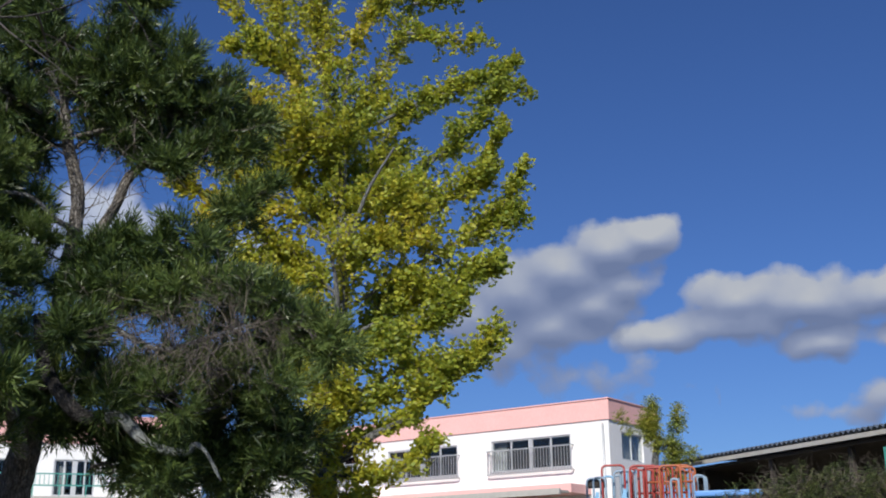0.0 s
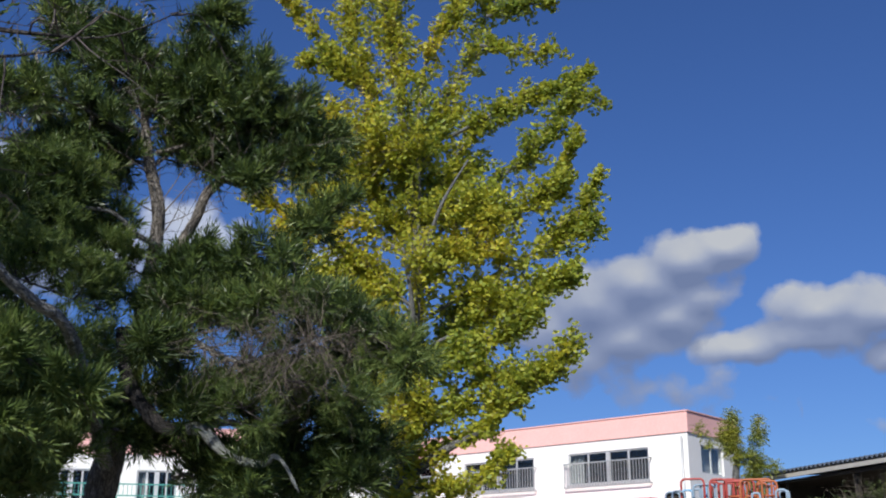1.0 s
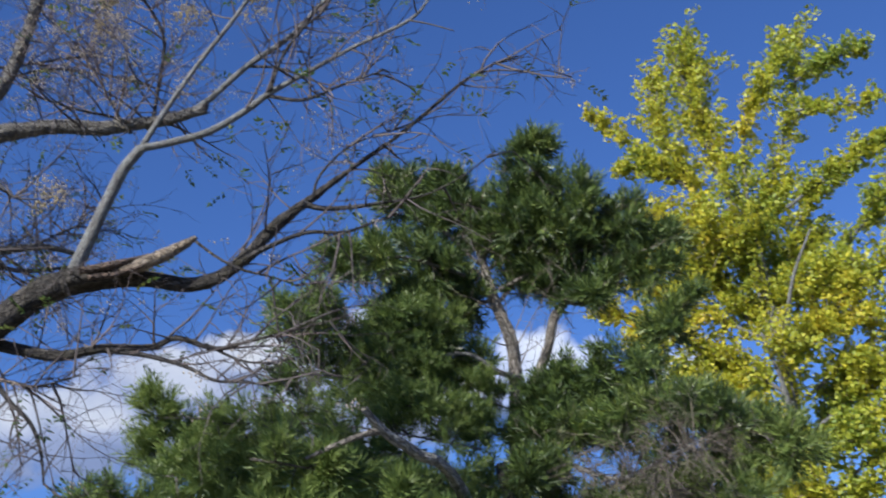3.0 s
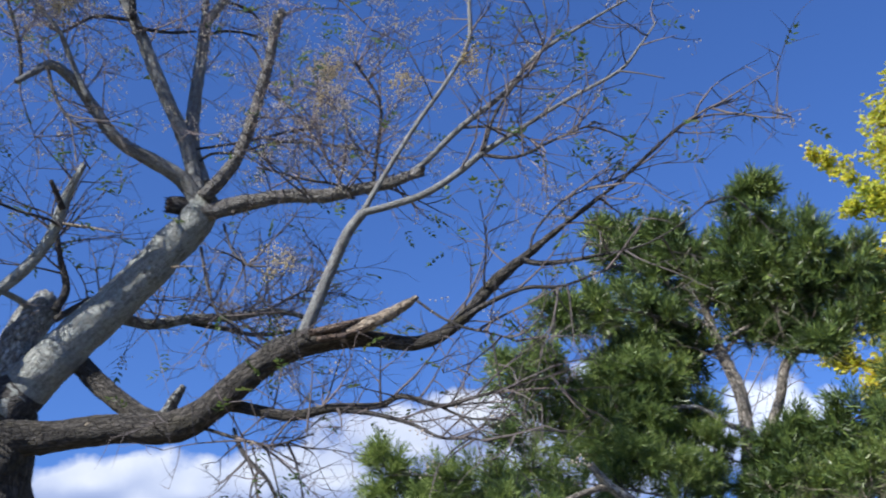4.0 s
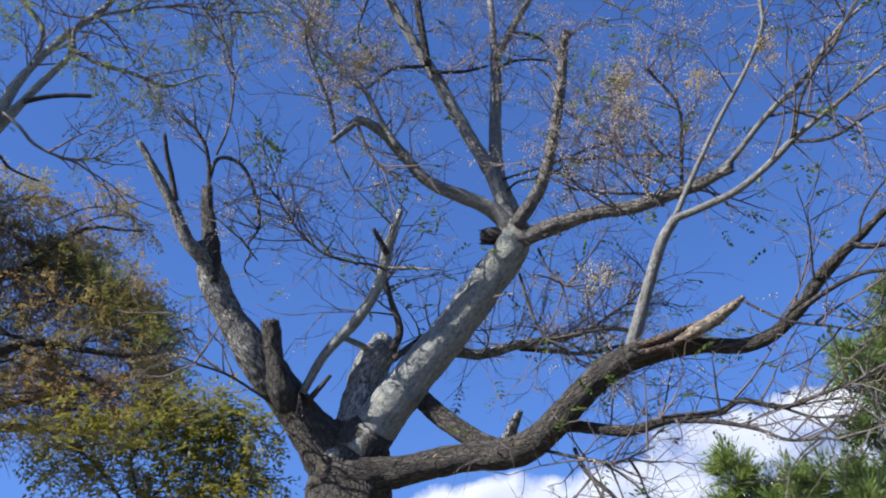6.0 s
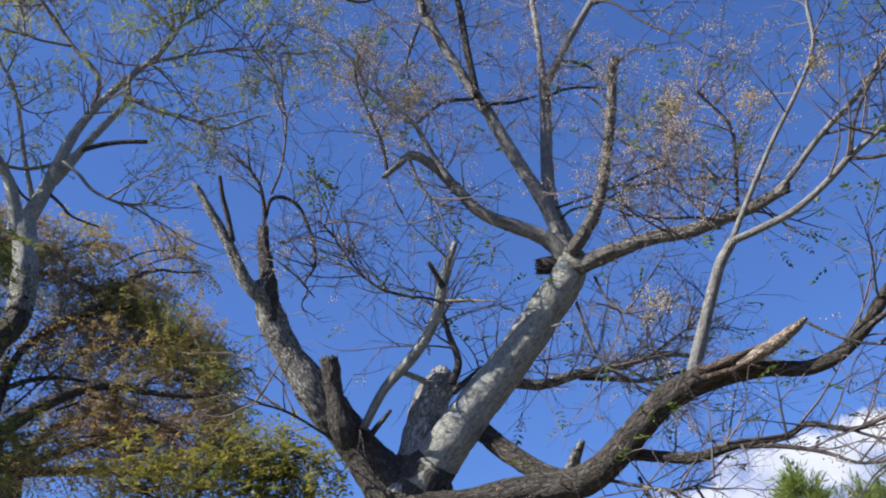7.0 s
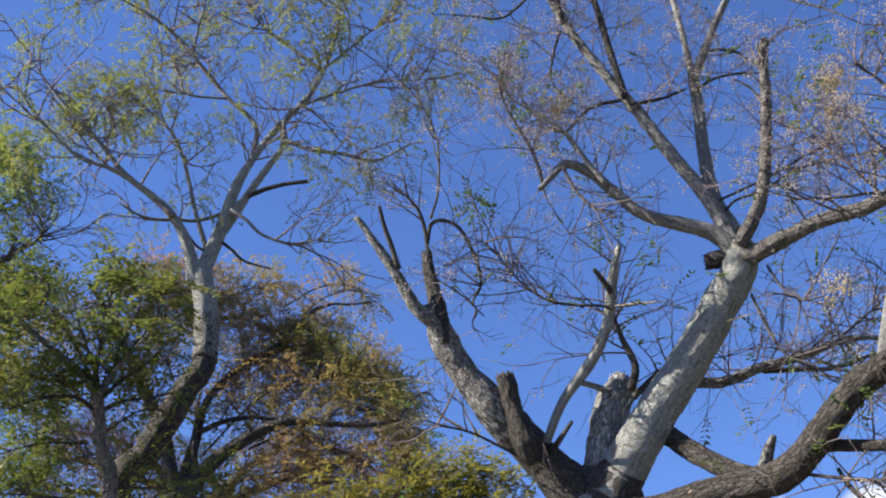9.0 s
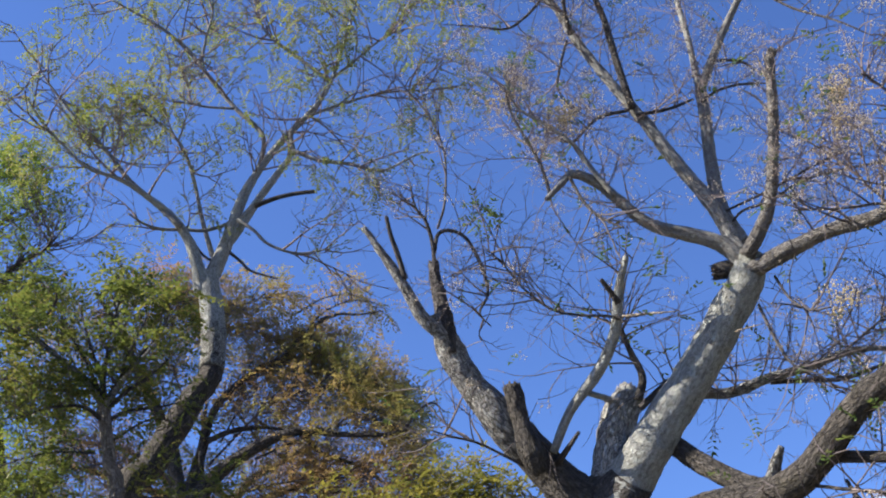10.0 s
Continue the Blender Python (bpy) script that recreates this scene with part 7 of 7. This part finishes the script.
needle_bough(feather, [(0.67, 0.68, 2.69, 0.146), (0.28, 0.04, 2.70, 0.253), (-0.04, -0.61, 2.71, 0.238)], 270, 0.012, 0.085)
needle_bough(feather, [(0.38, 0.99, 4.07, 0.158), (-0.11, 0.51, 4.23, 0.229), (-0.47, 0.07, 4.26, 0.222), (-0.63, -0.27, 4.29, 0.144)], 216, 0.012, 0.085)
needle_bough(feather, [(1.06, 1.27, 3.02, 0.155), (0.75, 0.82, 3.19, 0.225), (0.54, 0.40, 2.95, 0.191)], 216, 0.012, 0.085)
needle_bough(feather, [(1.19, 0.68, 2.84, 0.242), (1.04, 0.19, 2.67, 0.207)], 324, 0.012, 0.085)
needle_bough(feather, [(1.06, 0.95, 4.08, 0.157), (0.35, 0.30, 4.27, 0.228), (-0.18, -0.34, 4.31, 0.218), (-0.61, -0.99, 4.24, 0.161)], 324, 0.012, 0.085)
needle_bough(feather, [(1.03, 0.94, 3.66, 0.155), (0.27, 0.22, 3.85, 0.248), (-0.37, -0.54, 3.91, 0.236), (-0.81, -1.26, 3.79, 0.199)], 378, 0.012, 0.085)
needle_bough(feather, [(1.14, 0.88, 3.23, 0.151), (0.40, 0.18, 3.38, 0.266), (-0.24, -0.57, 3.46, 0.253), (-0.74, -1.33, 3.38, 0.215)], 378, 0.012, 0.085)
needle_bough(feather, [(1.28, 0.93, 3.07, 0.150), (0.72, 0.37, 3.08, 0.242), (0.03, -0.33, 3.09, 0.254), (-0.53, -1.05, 3.08, 0.218)], 324, 0.012, 0.085)
needle_bough(feather, [(1.91, 1.36, 4.03, 0.159), (2.61, 1.26, 4.11, 0.233), (3.38, 1.14, 3.86, 0.237), (3.87, 0.94, 3.55, 0.167)], 324, 0.012, 0.085)
needle_bough(feather, [(2.00, 1.28, 3.52, 0.155), (2.84, 1.08, 3.43, 0.247), (3.50, 0.79, 3.19, 0.211)], 324, 0.012, 0.085)
needle_bough(feather, [(1.49, 1.12, 3.31, 0.153), (2.18, 0.96, 3.25, 0.223), (2.63, 0.72, 3.02, 0.213)], 216, 0.012, 0.085)
needle_bough(feather, [(0.66, 1.22, 4.60, 0.110), (0.16, 0.79, 4.72, 0.190), (-0.18, 0.42, 4.98, 0.229), (-0.35, 0.11, 5.33, 0.229), (-0.41, -0.13, 5.59, 0.134)], 540, 0.012, 0.085)
needle_bough(feather, [(0.63, 0.99, 4.39, 0.107), (0.17, 0.52, 4.65, 0.238), (-0.31, -0.01, 4.47, 0.257), (-0.70, -0.53, 4.18, 0.235), (-0.92, -0.96, 3.97, 0.167)], 720, 0.012, 0.085)
needle_bough(feather, [(0.60, 0.76, 4.13, 0.130), (0.04, 0.14, 4.02, 0.277), (-0.43, -0.50, 3.89, 0.266), (-0.65, -1.01, 3.75, 0.209)], 630, 0.012, 0.085)
needle_bough(feather, [(0.81, 1.39, 5.55, 0.143), (0.47, 1.03, 5.40, 0.224), (0.32, 0.73, 5.53, 0.166)], 405, 0.012, 0.085)
needle_bough(feather, [(0.76, 1.37, 5.01, 0.140), (0.38, 0.87, 4.97, 0.233), (0.14, 0.42, 5.02, 0.187)], 495, 0.012, 0.085)
needle_bough(feather, [(0.80, 0.52, 2.36, 0.141), (0.52, 0.05, 2.57, 0.226), (0.22, -0.45, 2.62, 0.215)], 540, 0.012, 0.085)
needle_bough(feather, [(0.94, 0.58, 2.92, 0.144), (0.57, 0.08, 3.02, 0.230), (0.27, -0.42, 2.99, 0.219)], 540, 0.012, 0.085)
needle_bough(feather, [(1.01, 0.34, 2.66, 0.209), (0.81, -0.03, 2.46, 0.200)], 450, 0.012, 0.085)
needle_bough(feather, [(-1.44, -0.36, 3.64, 0.151), (-1.42, -0.51, 4.11, 0.203), (-1.37, -0.64, 4.44, 0.190), (-1.31, -0.76, 4.64, 0.101)], 495, 0.012, 0.085)
needle_bough(feather, [(-1.30, -0.38, 4.01, 0.127), (-1.19, -0.36, 4.25, 0.154), (-1.06, -0.32, 4.34, 0.103)], 315, 0.012, 0.085)
needle_bough(feather, [(0.12, 0.86, 4.74, 0.137), (-0.08, 0.41, 5.41, 0.164), (-0.11, 0.05, 5.54, 0.134)], 495, 0.012, 0.085)
needle_bough(feather, [(-1.52, -0.17, 3.67, 0.206), (-1.66, -0.79, 3.76, 0.222), (-1.68, -1.33, 3.59, 0.210)], 405, 0.012, 0.085)
needle_bough(feather, [(0.90, 0.40, 2.70, 0.150), (0.40, -0.20, 2.75, 0.240), (0.00, -0.75, 2.85, 0.230), (-0.30, -1.20, 2.80, 0.180)], 540, 0.012, 0.085)
needle_bough(feather, [(1.30, 0.50, 3.20, 0.150), (0.90, 0.00, 3.30, 0.240), (0.55, -0.50, 3.35, 0.220)], 420, 0.012, 0.085)
needle_bough(feather, [(0.32, -1.74, 3.65, 0.128), (0.61, -1.49, 3.58, 0.160), (0.95, -1.22, 3.46, 0.128)], 230, 0.012, 0.115)
needle_bough(feather, [(0.29, -1.76, 3.18, 0.144), (0.63, -1.49, 3.16, 0.180), (1.04, -1.20, 3.05, 0.144)], 280, 0.012, 0.115)
needle_bough(feather, [(1.10, -1.08, 3.31, 0.120), (1.37, -0.88, 3.20, 0.150), (1.64, -0.68, 2.96, 0.120)], 220, 0.012, 0.115)
needle_bough(feather, [(0.64, -1.46, 2.81, 0.144), (0.98, -1.23, 2.81, 0.180), (1.38, -0.97, 2.70, 0.144)], 280, 0.012, 0.115)
feather.done(TWIG_DARK, LEAF_FEATHER)

# ---- planting by the school ----
shrub = Tree("hedge_bush", (5.00, 16.25, 0.29), "dense dark green hedge bush with bare brown tops", "bush")
shrub.limb([(-0.01, 0.00, -0.15, 0.171), (-0.02, 0.01, 0.95, 0.127), (-0.05, 0.02, 2.11, 0.118), (-0.06, 0.02, 2.38, 0.095)], BARK_DARK, 8, 0.1, "trunk")
leafy(shrub, [(-0.09, 0.03, 2.15, 0.197), (-0.36, 0.11, 2.39, 0.199), (-0.79, 0.22, 2.48, 0.201), (-1.18, 0.32, 2.41, 0.121)], BARK_DARK, 240, 0.13, 0.035, 4, full=2.2)
leafy(shrub, [(-0.09, 0.03, 2.15, 0.197), (0.09, -0.03, 2.45, 0.237), (0.38, -0.12, 2.58, 0.220), (0.81, -0.27, 2.60, 0.156)], BARK_DARK, 330, 0.13, 0.035, 4, full=2.2)
leafy(shrub, [(-0.09, 0.03, 2.15, 0.197), (-0.20, 0.06, 2.50, 0.199), (-0.26, 0.08, 2.60, 0.136)], BARK_DARK, 240, 0.13, 0.035, 4, full=2.2)
leafy(shrub, [(0.06, -0.02, 2.14, 0.197), (0.78, -0.26, 2.35, 0.272), (1.33, -0.47, 2.43, 0.230)], BARK_DARK, 240, 0.13, 0.035, 4, full=2.2)
for c in ([(-0.64, 0.18, 2.57, 0.036), (-0.33, 0.10, 2.62, 0.036), (-0.03, 0.01, 2.69, 0.036), (0.33, -0.10, 2.70, 0.036), (0.68, -0.23, 2.73, 0.035), (1.02, -0.35, 2.72, 0.035)]):
    for _ in range(6):
        shrub.grow(Vector(c[:3]) + Vector((rng.uniform(-0.3, 0.3), rng.uniform(-0.3, 0.3), -0.2)), rvec(0.6) + Vector((0, 0, 1)), 0.42, 0.0026, 2, kids=3)
shrub.done(TWIG_GREY, LEAF_HEDGE)

sapling = Tree("young_tree", (4.44, 26.63, 1.60), "slim young tree with yellow-green and orange leaves", "tree")
sapling.limb([(0.00, 0.00, -0.15, 0.131), (0.00, 0.00, 0.94, 0.097), (0.00, 0.00, 2.09, 0.090), (0.08, -0.01, 2.72, 0.078), (0.16, -0.03, 3.24, 0.065)], BARK_GREY, 8, 0.08, "trunk")
leafy(sapling, [(0.13, -0.02, 2.98, 0.052), (0.07, -0.01, 3.37, 0.079), (0.05, -0.01, 3.77, 0.072), (0.08, -0.01, 4.13, 0.033)], BARK_DARK, 420, 0.16, 0.062, 4, 0.006, 2.3, 1.0)
leafy(sapling, [(0.10, -0.02, 3.11, 0.052), (-0.05, 0.01, 3.44, 0.079), (-0.05, 0.01, 3.71, 0.059)], BARK_DARK, 350, 0.16, 0.062, 4, 0.006, 2.3, 1.0)
leafy(sapling, [(0.41, -0.07, 2.96, 0.039), (0.57, -0.10, 3.34, 0.052), (0.64, -0.11, 3.66, 0.046), (0.67, -0.12, 3.94, 0.020)], BARK_DARK, 280, 0.16, 0.062, 4, 0.006, 2.3, 1.0)
leafy(sapling, [(0.20, -0.03, 2.97, 0.052), (0.37, -0.06, 3.09, 0.091), (0.51, -0.09, 2.96, 0.091)], BARK_DARK, 315, 0.16, 0.062, 4, 0.006, 2.3, 1.0)
leafy(sapling, [(0.09, -0.01, 3.17, 0.033), (-0.27, 0.04, 3.42, 0.039), (-0.57, 0.09, 3.65, 0.040), (-0.76, 0.12, 3.88, 0.027)], BARK_DARK, 112, 0.16, 0.062, 4, 0.006, 2.3, 1.0)
leafy(sapling, [(0.23, -0.04, 2.71, 0.065), (0.55, -0.10, 2.80, 0.078), (0.90, -0.17, 2.93, 0.052)], BARK_DARK, 210, 0.16, 0.062, 4, 0.006, 2.3, 1.0)
leafy(sapling, [(0.16, -0.03, 2.59, 0.078), (0.32, -0.05, 2.52, 0.117), (0.52, -0.09, 2.44, 0.116)], BARK_DARK, 315, 0.16, 0.062, 4, 0.006, 2.3, 1.0)
sapling.done(TWIG_DARK, LEAF_SAPLING)
